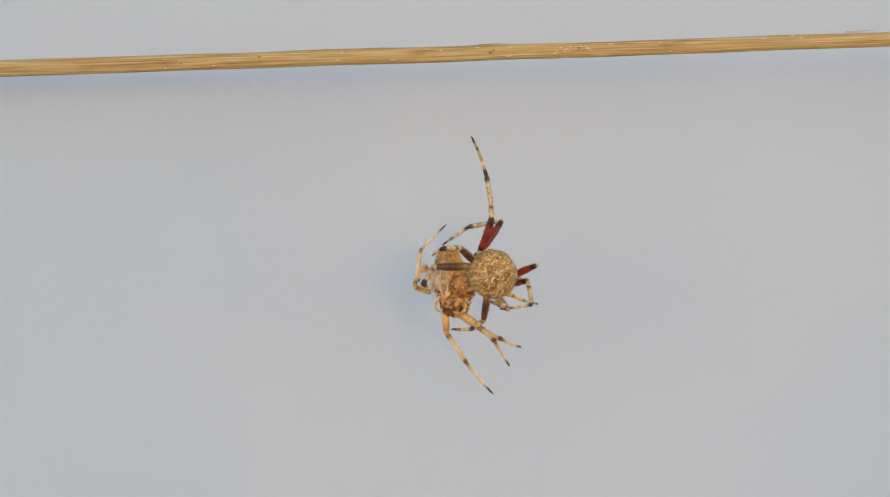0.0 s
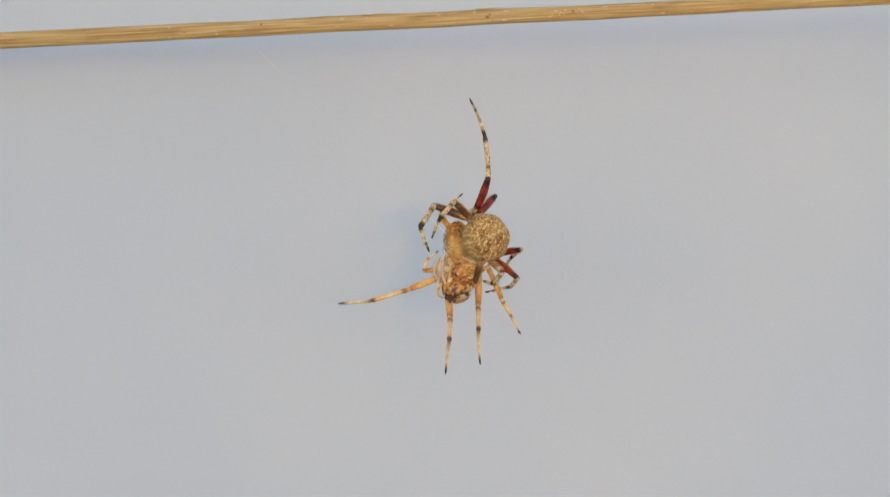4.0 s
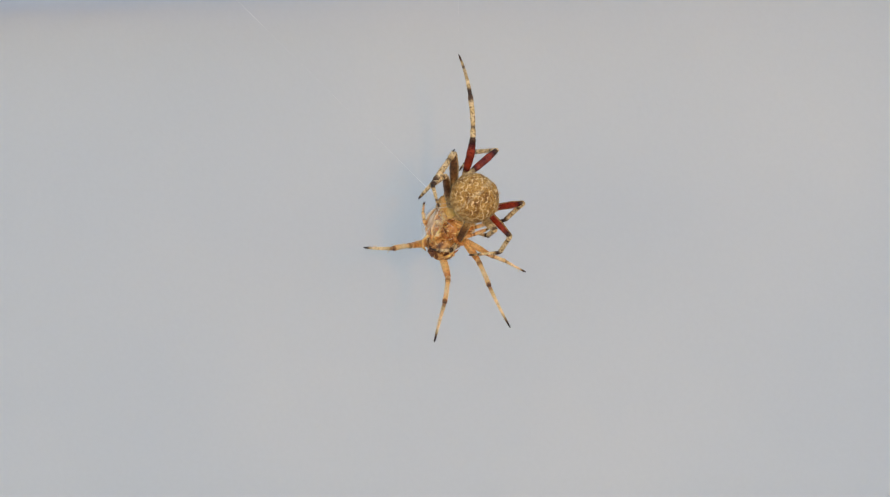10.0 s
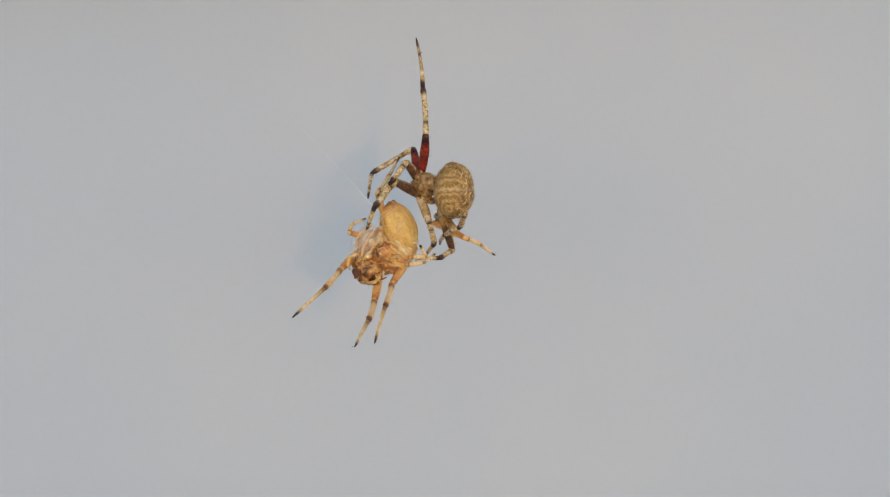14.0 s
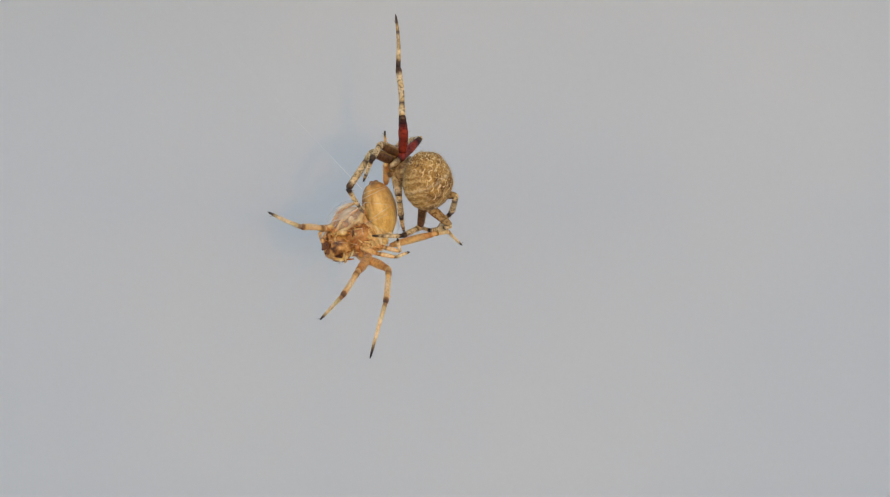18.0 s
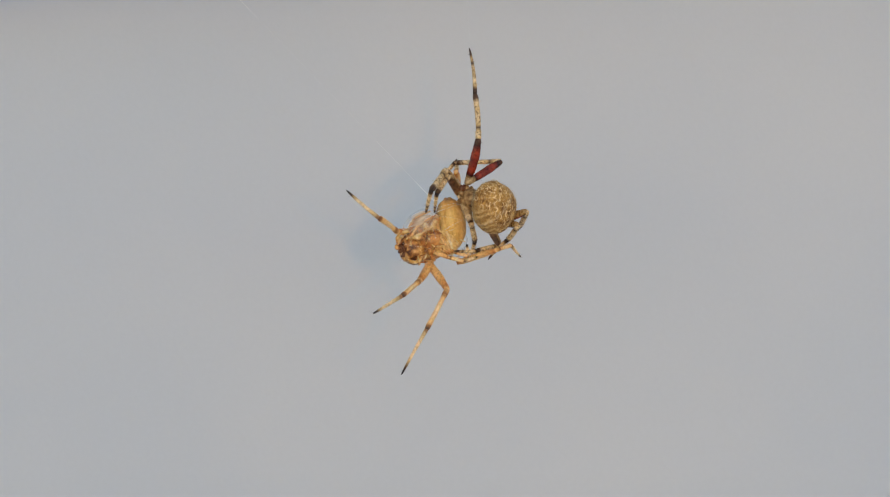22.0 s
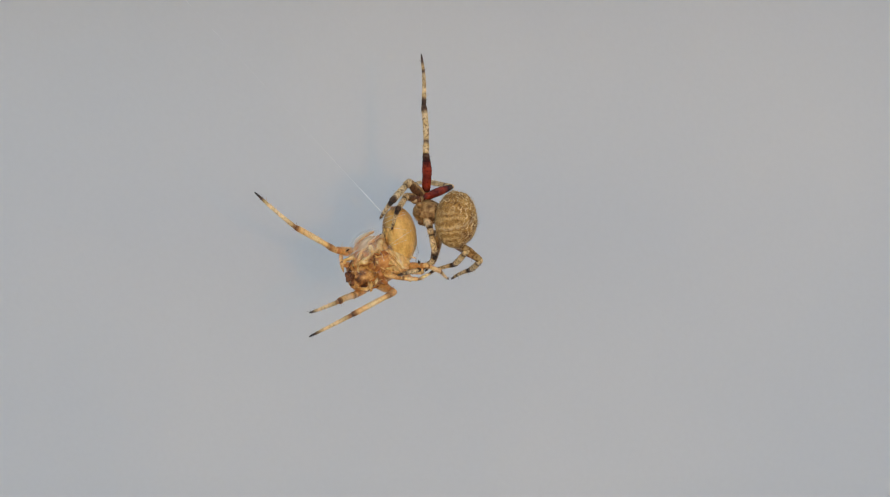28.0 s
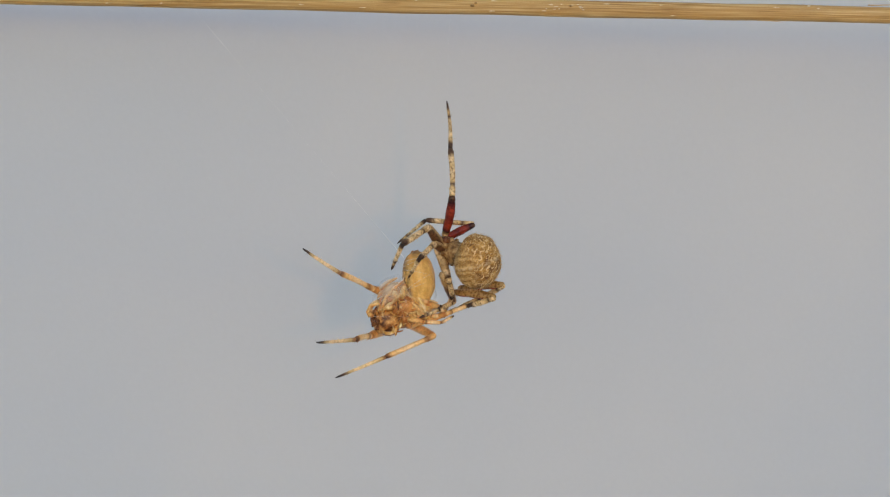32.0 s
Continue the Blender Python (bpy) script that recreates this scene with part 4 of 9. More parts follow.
PREDATOR_LEG_B = (6.3, 7.6, 5.8), [
    (0, 1.9, -1.3, -19.8, 5.3, 0.7, -14.9, -0.6, 5.4, -16, -5.4, 5.4, -19.3),
    (0.5, 0.4, -2.1, -19.3, 3.4, 1.2, -14.8, -1.9, 6.8, -14.8, -5, 6.8, -19.7),
    (1, 1.9, -2.1, -20.7, 4.1, 1.4, -15.9, -0.6, 7.4, -15.7, -3.9, 7.4, -20.5),
    (1.5, 2.2, -2.2, -19.8, 5.9, 1.2, -16.1, 2.6, 8, -15.1, -0.9, 4.8, -18.4),
    (2, 3, -1.9, -20.5, 7.9, 1.2, -18.1, 5.9, 7.7, -14.7, 0.6, 7.7, -17.1),
    (3, 2, -1.4, -20.4, 6.4, 1.2, -16.7, 3.1, 7.8, -18.7, 0.6, 2.8, -20.3),
    (3.5, 2.3, -1.6, -20.1, 6.8, 1.2, -16.7, 4.2, 7.9, -19.2, 2.6, 2.7, -21),
    (4, 0.8, -2.5, -21.3, 4.4, 1.2, -17.6, 0.9, 7.7, -19.5, -1.7, 3.1, -21.7),
    (4.5, 1.4, -1.7, -21, 3.9, 1.2, -16, -1.2, 6.5, -18, -3.3, 1.3, -19.3),
    (6.5, 0.8, -1.9, -23.4, 0.2, 1.3, -18, -3.6, 7.6, -20.2, -5.3, 2.4, -22.3),
    (7, 2, -1.3, -21.5, 7.1, 1.3, -18.8, 1.7, 6.6, -17.5, -2.2, 6.6, -21.8),
    (7.5, 2, -3.3, -21.3, 5.6, 1.2, -18.8, 4.1, 8.5, -20.4, 3.1, 2.9, -21.4),
    (8, 2.4, -1.7, -21.2, 7.1, 1.2, -18.2, 1.4, 6.3, -17.5, -1.1, 1.7, -20),
    (8.5, 1.7, -1.3, -22.4, 7, 1.3, -20.3, 0.4, 4.4, -18.3, -4.3, 4.4, -21.8),
    (9, 2.3, -2, -20.8, 6.5, 1.2, -17.4, 3.8, 8.3, -17.5, 1.9, 3.3, -19.5),
    (9.5, 2.3, -1.5, -21.5, 5.9, 1.2, -17.2, 4.1, 8.2, -19.5, 3, 2.7, -20.9),
    (10, 2, -1.5, -20.3, 6.4, 1.2, -16.7, 2.5, 7.7, -17, -0.3, 3.9, -20.4),
    (10.5, 1.8, -1.3, -22.1, 6.6, 1.7, -19.3, -0.9, 1.7, -17.7, -5.3, 1.7, -21.5),
    (11, 0.5, -3.8, -22.3, 2.7, 1.2, -19.1, 1.6, 8.2, -21.9, 0.6, 2.7, -23.4),
    (12, 1, -1.8, -22.3, 5.9, 1.2, -19.7, 3.2, 8.1, -21.5, 0.6, 3, -21.8),
    (12.5, 2.3, -2.4, -21.8, 6.8, 1.2, -19.2, 5.1, 8.4, -20.9, 3.2, 3, -21.4),
    (13, -1.2, -1.7, -21.6, 3.6, 1.2, -18.6, 0.5, 8.1, -19.3, -3.9, 8.1, -23.1),
    (13.5, -1.2, -1.5, -24.1, -2, 1.7, -18.7, -8.6, 1.7, -22.6, -7.8, 1.7, -28.3),
    (14, 0.1, -2.1, -21.6, -0.7, 1.7, -16.7, -7.2, 3.2, -20.5, -7.7, -1.3, -24.1),
    (14.5, -0.1, -3.2, -22.4, -1, 1.5, -18.2, -7.1, 3.5, -22.2, -7.1, 0.9, -27.4),
    (16.5, 0.1, -1.9, -22.3, 4.4, 1.4, -19.1, 1.8, 8.5, -18.9, -0.8, 3.4, -19.6),
    (17, 1, -2.5, -19.3, 6.1, 1.2, -19.6, 3, 8.2, -19.6, 0.5, 3, -20.1),
    (17.5, -0, -3.2, -22.4, 2.1, 1.4, -18.6, -5.3, 1.4, -20.3, -6.4, -3.5, -23.3),
    (18, -0.4, -2.7, -21.2, 3.2, 1.4, -18.1, 0.5, 8.5, -19, -1.2, 3.1, -20),
    (18.5, 0.4, -1.8, -21.2, 5.8, 1.3, -20.1, 1.8, 7.8, -19.7, -2.2, 3.7, -20.3),
    (19, -0.4, -2, -20.9, 4.7, 1.3, -19.2, -2.6, 3.7, -18.9, -4.7, -0.8, -21.8),
    (19.5, 0.2, -1.4, -21.4, 5.7, 1.3, -20.1, -1.9, 1.3, -19.8, -4.9, -2.1, -23.5),
    (20, -0, -1.7, -19.9, 5.4, 1.3, -19, -2.2, 1.6, -18.8, -4.6, -1.7, -22.9),
    (20.5, 0.2, -1.4, -21, 5.9, 1.3, -20.2, -1.7, 1.6, -19.7, -4.8, -0.6, -24.1),
    (21, 0.3, -1.8, -20.4, 5.4, 1.5, -18.9, -2.1, 1.5, -18.1, -4.8, -1.9, -22),
    (21.5, -0.5, -1.1, -20.3, 4.7, 1.4, -17.9, -2.9, 1.4, -18.6, -5.3, -2.7, -21.8),
    (22, -0, -1.4, -21.2, 4.9, 1.4, -18.3, -2.7, 1.4, -18.4, -6, -1.5, -22.2),
    (22.5, -0, -0.8, -21, 0.7, 1.7, -15.3, -5.5, 4.5, -18.6, -6.5, 4.5, -24.3),
    (23, -0.2, -1.5, -21, 1.2, 1.3, -15.6, -5.4, 3.8, -18.5, -6.5, 1.1, -23.5),
    (23.5, -0.3, -1.1, -21.3, 1, -1.1, -15.1, -5.7, 1.1, -18.1, -5.9, -2.8, -22.3),
    (24, 0.2, -1.5, -22, 0.8, 1.5, -16.5, -6.4, 1.5, -19, -6.6, -1.3, -24),
    (24.5, 0.4, -1.1, -22.5, 0.9, 1.5, -16.8, -6.2, 1.5, -19.6, -6.5, -2.5, -23.7),
    (25, 0.4, -2.2, -23, 3.4, 1.6, -19, -4.2, 2.2, -19.2, -5.8, -1.2, -23.6),
    (25.5, 0.8, -1.5, -24.1, 0.3, 1.7, -18.6, -5.5, 6.2, -20.3, -6, 4.5, -25.8),
    (27.5, 1, -1.6, -22.1, 5.7, 1.5, -19.3, 1.5, 7.9, -19.1, -2.8, 4, -19.5),
    (28, -0, -2, -21.4, 4.9, 1.6, -19.7, 1.2, 8.3, -19.4, -2, 3.4, -19.5),
    (28.5, -0.4, -1.7, -21.6, 4.6, 1.6, -19.9, -2.9, 1.6, -18.9, -5.4, -3.5, -19.9),
    (29, -0.5, -2.2, -21.3, 3.8, 1.5, -18.5, -3.5, 3.7, -18.3, -5.1, -0.9, -21.3),
    (29.5, -0.9, -2, -21.6, 4.1, 1.6, -20, -3.5, 1.6, -19.1, -5.3, -2, -23.2),
    (30, -0.6, -1.9, -22.1, 4.1, 1.5, -19.6, -3.4, 1.5, -18.5, -5.8, -2, -22.4),
    (30.5, -0.9, -1.2, -22.2, 4.4, 1.5, -20.1, -2.3, 5.3, -19.6, -4.5, 0, -20.6),
    (31, 0, -1.7, -21.6, 4.9, 1.6, -19.4, -2.5, 3.2, -18.7, -5.4, 0.1, -22.7),
    (31.5, 0, -1.2, -21.5, 5.3, 1.6, -19.5, -2.3, 1.6, -19.2, -6.1, -0.5, -23),
    (32, -0, -1.1, -21.7, 5.2, 1.1, -19, -2.4, 1.1, -18.7, -6.7, 1.1, -22.6),
]
PREDATOR_LEG_C = (6.6, 6.3, 4.7), [
    (0, -0.1, -1.3, -22.8, -6.5, -2.9, -22.7, -8.3, -8.3, -25.4, -5.5, -5, -27),
    (0.5, 0.3, -0.9, -22.5, -4.7, -3.8, -19.3, -6.4, -9.6, -20.9, -7, -6.4, -24.2),
    (1, -0.8, -1.1, -22.9, -7.4, -1.1, -22.1, -7.5, -7, -24.4, -8.9, -3.2, -26.6),
    (1.5, 0.1, 1.3, -22.1, -3.8, -3.8, -20.4, -6.6, -9.1, -22.3, -8.7, -6.9, -25.8),
    (2, 2.1, -0.3, -23.5, -2.6, -3.8, -20.5, -4.7, -9.7, -21.1, -5.9, -5.6, -22.9),
    (2.5, -0.2, -1.2, -23.4, -5.4, -3.2, -19.8, -7.4, -8.8, -21.9, -9.6, -8.8, -26),
    (3, -1.5, -1.3, -22.2, -6.6, -3, -18.3, -10.2, -5.5, -22.8, -10.5, -2.8, -26.5),
    (3.5, -1.4, -1.1, -21.9, -6.2, -3.8, -18.2, -9.5, -8.3, -21.1, -8.7, -7.2, -25.6),
    (4, -0.6, -1.3, -21.6, -6.7, -2.2, -19.1, -9.1, -6.8, -22.7, -7.6, -6.8, -27.1),
    (4.5, -0.7, -1.3, -22.2, -5.6, -3.8, -18.6, -8.7, -8.2, -21.8, -7.9, -8.2, -26.4),
    (6.5, 2.4, -0.8, -24.9, -3.5, -3.7, -24.1, -5.6, -9.1, -26.4, -6.2, -6.3, -30.1),
    (7, 2.9, -0.9, -22.8, -3, -3.7, -22.3, -5.9, -9.2, -22.8, -8.6, -5.7, -24.2),
    (7.5, 0.7, -0.8, -22.4, -5.1, -3.8, -21.4, -8.7, -3.8, -26.6, -7.7, -1.9, -30.7),
    (8, -0, -0.8, -23.3, -5.9, -3.8, -22.8, -9.6, -4.9, -27.8, -7.7, -4.5, -32),
    (8.5, 1.4, 0.1, -25.2, -3.3, -3.7, -22.7, -6.4, -8.7, -25.1, -9.6, -6.1, -27.2),
    (9, -1.6, -0.8, -22.5, -7.3, -3.8, -21.3, -9.4, -7.4, -26.1, -6.9, -7.4, -30),
    (9.5, -2.8, -1.1, -23.9, -8.1, -3.8, -21, -8.3, -8.3, -25.4, -7.4, -8.3, -29.9),
    (10, -1.1, -1.2, -23.1, -1, -3.8, -17, -4.4, -6.2, -21.8, -7.1, -3.9, -24.7),
    (10.5, 2.5, 0.2, -25.9, -2.6, -3.3, -23.5, -5.6, -8.5, -25.3, -7.8, -4.5, -26),
    (11, -0.6, -1.1, -22.2, -6.3, -3.8, -20, -9.5, -7.4, -24.1, -8.1, -6.9, -28.4),
    (11.5, 2, -0.3, -22.9, -2.9, -3.4, -19.7, -7.5, -3.4, -24, -6.2, -0.8, -27.6),
    (12, -1.5, -0.8, -22.7, -6.5, -3.8, -19.7, -9.3, -7.9, -23.6, -7.6, -6.9, -27.9),
    (12.5, -1.7, -0.8, -22.5, -7.3, -3.8, -20.7, -8.7, -8.6, -24.5, -6.5, -7.3, -28.4),
    (13, -2.3, -1.3, -22.5, -8.9, -1.3, -22, -11, -4.7, -26.9, -9.1, -4.7, -31.1),
    (13.5, 0.1, -0.3, -23.9, -2.8, -3.3, -18.8, -4.7, -8.8, -21.3, -6.3, -8.8, -25.7),
    (14, 1.6, -0.5, -24.4, -3.6, -3.3, -21.4, -6.5, -7.7, -24.8, -7.9, -5.1, -28.5),
    (14.5, -0.9, 0.4, -24.4, -5, -3.5, -21, -8.8, -3.5, -26, -8.4, -3.5, -30.7),
    (16.5, 0.1, -0.4, -24.7, -3.5, -3.6, -20.2, -7.5, -3.6, -25.1, -6.5, -0.2, -28.1),
    (17, 0.2, -0.5, -21.5, -5, -3.8, -19.2, -8, -7.8, -23.1, -6.4, -5.1, -26.6),
    (17.5, 1.8, 0.3, -23.2, -3, -3.6, -20.9, -7.1, -3.6, -25.7, -5.6, -2.1, -29.8),
    (18, 1, 0.2, -22, -3.8, -3.6, -19.6, -7.4, -3.6, -24.8, -5.3, -1.7, -28.5),
    (18.5, 0.5, -0.1, -24.2, -3.8, -3.7, -20.8, -8, -4.7, -25.4, -5.8, -1.5, -27.8),
    (19, 2, -0.1, -21.9, -3.3, -3.7, -20.4, -5.7, -9, -22.8, -7.5, -7.8, -26.9),
    (19.5, -0, -0.8, -22.9, -4.7, -3.7, -19.3, -8.8, -3.7, -24.1, -6.5, -0.8, -27),
    (20, -0.2, -0.6, -21.7, -4.8, -3.7, -18.2, -8, -6.6, -22.9, -6.3, -3.7, -26.1),
    (20.5, -0.1, -1, -23.5, -4.6, -3.7, -19.5, -8.7, -5.3, -24.1, -6.8, -2.7, -27.5),
    (21, -0.7, -0.5, -23.9, -3.8, -3.5, -18.8, -6.2, -8.7, -21.5, -7, -5.9, -25.2),
    (21.5, 0.5, -0.3, -22.5, -3.9, -3.6, -18.8, -6.2, -8.8, -21.4, -6.6, -6, -25),
    (22, -1.3, -0.3, -24.3, -4.1, -3.6, -19.4, -6.3, -8.8, -22.2, -7.3, -6.2, -25.9),
    (22.5, 0.1, -0.1, -25, -2.6, -3.3, -20, -5.4, -8.1, -22.9, -6.7, -5.1, -26.3),
    (23, 2.1, -0.3, -22.8, -3.7, -3.7, -22.9, -6.5, -9.2, -23.8, -8.3, -7.4, -27.7),
    (23.5, 1.8, -0, -23.6, -3.6, -3.6, -22.7, -5.9, -9.1, -24.9, -8.9, -6.6, -27.3),
    (24, 1.2, 0.4, -22.7, -4.1, -3.5, -22.1, -6.4, -8.8, -24.5, -8.4, -6, -27.6),
    (24.5, 0.4, 1, -24.7, -4, -3.5, -22.6, -6, -9.3, -23.9, -7, -5.3, -26.1),
    (25, 1.5, 0, -22, 5.9, 1.5, -16.6, -0.3, 2.4, -18, -4.3, 2, -21.4),
    (25.5, 1.5, 0, -22.5, 5.5, 1.5, -17.6, -0.6, 2.4, -19, -4.6, 2, -22.6),
    (27.5, 2.1, 0.5, -23.1, -2.2, -3.5, -20.1, -4.5, -9, -22.2, -7.1, -7.8, -25.8),
    (28, 1.8, 0.5, -22.8, -1.5, -3.4, -18.7, -3.9, -8.6, -21.2, -5.6, -5.3, -24),
    (28.5, 2.1, 1, -23, -1.7, -3.4, -19.8, -5.2, -7.4, -23.2, -7.7, -4.2, -25.6),
    (29, 1.2, -0.2, -23, -2.5, -3.5, -18.7, -5.8, -8.1, -21.6, -8.2, -8.1, -25.6),
    (29.5, 3, 1, -22.5, -0.7, -3.4, -19.3, -4.2, -7.2, -23, -6.2, -3.5, -25.1),
    (30, 0.8, 0.5, -24, -2, -3.5, -19.6, -6.7, -3.5, -23.9, -8.2, -2, -28),
    (30.5, 0.4, 1.4, -23.4, -3, -3.5, -20.7, -7.3, -3.5, -25.3, -8.5, 0.3, -27.7),
    (31, 1.1, -0.3, -23.3, -2.7, -3.4, -18.9, -5, -8.4, -22, -6.2, -5.8, -25.6),
    (31.5, 1.6, 0.4, -23.4, -2.6, -3.4, -20, -5.9, -7.9, -22.9, -6.7, -4.8, -26.3),
    (32, 1.2, -0.2, -24.2, -1.9, -3.6, -19.5, -5.6, -8, -21.9, -7.2, -6.5, -26),
]
PREDATOR_LEG_D = (5.8, 4.2, 4.0), [
    (0, 1.3, -0.4, -22.7, -2.1, -3.8, -19.4, -4.9, -6.8, -19.4, -6.8, -3.5, -20.7),
    (1, 0.7, -0.5, -24.1, -3, -3.6, -21, -6.5, -6, -21.2, -8, -5, -24.7),
    (2, 1.9, -0.2, -23.4, -1.8, -3.8, -20.7, -3.2, -7.8, -20.7, -3.9, -4.1, -22.2),
    (3, 0, 0, -21.8, -2.7, -3.8, -18.4, -4.7, -7.2, -19.8, -6.6, -7.2, -23.3),
    (3.5, -0, -0.3, -21.8, -2.7, -3.8, -18, -3.7, -7.6, -19.4, -3.8, -4.2, -21.5),
    (4, 0.3, -0.9, -22.1, -3.1, -3.8, -18.4, -5.6, -5.4, -21.3, -7.2, -4.4, -24.9),
    (4.5, 0.2, -0.6, -23.2, -1.6, -3.8, -18.6, -3.6, -6.6, -21, -5.5, -6.6, -24.5),
    (6.5, 1.7, -0.8, -23, -2.7, -3.7, -20.5, -5.5, -6.4, -21.9, -7.7, -3.4, -23.5),
    (7, 1.6, -0.2, -21.9, -2.5, -3.7, -19.7, -4.4, -6.9, -21.5, -6, -3.6, -23),
    (7.5, 1.1, -0.5, -21.8, -2.6, -3.8, -18.9, -4, -7.2, -20.9, -5.1, -4.7, -23.8),
    (8, 0.5, -0.8, -23.9, -2.4, -3.8, -19.9, -4.3, -7.3, -21.1, -5.4, -4.4, -23.6),
    (9, -0.2, -0.4, -22.5, -2.5, -3.8, -18.4, -5, -5.6, -21.3, -6.6, -3, -23.9),
    (9.5, -2.2, 0.1, -24.3, -6.1, -3.8, -22.5, -7.1, -7.6, -24, -8.2, -4.3, -26.1),
    (10, -1.9, -0.5, -25.6, -2.5, -3.8, -20.9, -4.6, -7.1, -22.2, -3.6, -7.1, -26.1),
    (10.5, 2.8, -0.3, -23.6, -1.5, -3.3, -21.2, -4, -6.3, -22.7, -5.3, -2.5, -22.1),
    (11, 0.1, -0, -22.1, -3.2, -3.8, -19.2, -5.3, -7.3, -20.3, -6.7, -5.9, -23.8),
    (11.5, 2.5, -0.3, -24, -0.3, -3.4, -20, -3.8, -4.1, -22.1, -5.7, -0.7, -23.2),
    (12, -0.1, -0.6, -22.7, -2.7, -3.8, -18.7, -4.8, -7.4, -19.1, -6.1, -3.9, -20.3),
    (12.5, -0.5, -0.4, -22.7, -3.9, -3.8, -19.3, -5.6, -7.5, -20.5, -6.9, -5.8, -23.9),
    (13, -0.9, -0.7, -22.5, -3.7, -3.8, -18.4, -5.6, -7.4, -19.5, -6.1, -6.5, -23.4),
    (13.5, 1.2, 0.1, -23.7, -1.2, -3.3, -19.7, -4, -4.2, -22.8, -5.9, -2.1, -25.6),
    (14, 0.9, -0.6, -22.8, -1.8, -3.3, -18.5, -4, -5.6, -21.3, -6.2, -3.1, -23.5),
    (14.5, 1.5, 0.8, -22.4, -2.3, -3.5, -22.1, -3.7, -6.6, -24.6, -4.7, -3.1, -26.2),
    (16.5, -0.1, -0.1, -23.3, -0.6, -3.6, -18.8, -2.8, -5.8, -21.6, -3.9, -4.3, -25.2),
    (17, -1, 0.1, -22, -2.2, -3.8, -17.9, -4.2, -6.7, -20.1, -5.5, -4.4, -23.1),
    (17.5, 0.2, 0.7, -21.6, -2.1, -3.6, -18.4, -3.6, -6.8, -20.6, -4.1, -3.4, -22.6),
    (18, 1.1, 0.3, -20.8, -2.6, -3.6, -18.5, -3.8, -7.2, -20.3, -5.1, -5.4, -23.6),
    (19, 2.9, -0, -22, -1.3, -3.7, -20.4, -3.8, -6.2, -22.6, -5.5, -3.8, -25.3),
    (19.5, 0, -0.2, -22, -4.1, -3.7, -19.9, -6.3, -5.1, -23.2, -6.5, -1.9, -25.6),
    (20, -0.7, 0.1, -21.3, -4.4, -3.7, -19, -5.7, -6.3, -22.1, -5.6, -4.3, -25.6),
    (20.5, -0.2, 0, -23.2, -3.5, -3.7, -20.3, -6.1, -3.7, -23.6, -5.9, -1.9, -27.1),
    (21, 0.8, -0, -23.3, -1.6, -3.5, -19.3, -4.2, -6.4, -20.8, -5.5, -5.1, -24.4),
    (21.5, -0.3, 0.5, -22.4, -3, -3.6, -19.2, -5, -6.4, -21.6, -5.8, -3.3, -24),
    (22, -1.5, 0.6, -23.6, -3.7, -3.6, -20.3, -5.5, -6.4, -22.8, -6, -4.2, -26.1),
    (22.5, 0.5, 0.8, -22.6, -3.2, -3.3, -20.9, -5.5, -6.2, -23, -6.5, -3.2, -25.5),
    (23, 0.9, -0.5, -23.5, -2.7, -3.7, -20.3, -4.6, -7.4, -20.6, -6, -4.6, -23.1),
    (23.5, 0.3, -0.6, -23.5, -3.1, -3.6, -19.9, -5, -7, -21.6, -6, -4, -24.2),
    (24, 0.1, -0.1, -23.9, -3.1, -3.5, -20.4, -5, -6.8, -22.2, -6, -4.4, -25.3),
    (25, 1.5, 1, -25.3, -1, -3.4, -22.5, -3.4, -6.6, -23.8, -5.5, -3.4, -25),
    (27.5, 1.5, -0.4, -23.2, -1.3, -3.5, -19.2, -3.6, -6.8, -20.4, -5.1, -3.2, -21.1),
    (28, 2.1, 0.5, -22.3, -1.9, -3.4, -20.8, -3.1, -7, -22.6, -3.9, -4.6, -25.7),
    (28.5, 1.5, 0, -23.1, -2.5, -3.4, -20.6, -4.4, -6.8, -22, -6.1, -4, -24.3),
    (29, 1.5, -0.1, -24, -1.7, -3.5, -20.6, -4, -6.7, -22.1, -4.6, -4.2, -25.1),
    (29.5, 1.9, 0.4, -23.5, -1.9, -3.4, -21.3, -3.8, -6.1, -23.9, -5, -3.5, -26.7),
    (30, 1.8, -0.3, -24.8, -1.6, -3.5, -21.3, -4, -6.6, -22.8, -4.8, -4.3, -26),
    (30.5, 0.6, -0.1, -25, -3, -3.5, -22, -5, -5.8, -24.8, -6.2, -4.5, -28.4),
    (31, 1.8, 0.2, -24.7, -1.3, -3.4, -21.4, -3.3, -6.3, -23.8, -4.6, -3.7, -26.6),
    (31.5, 1.8, -0.2, -24.7, -1.7, -3.4, -21.3, -4.2, -6.3, -22.9, -5, -3.6, -25.8),
    (32, 2.2, 0.7, -24.5, -0.9, -3.6, -22, -3, -6.6, -24.1, -4.6, -5, -27.3),
]
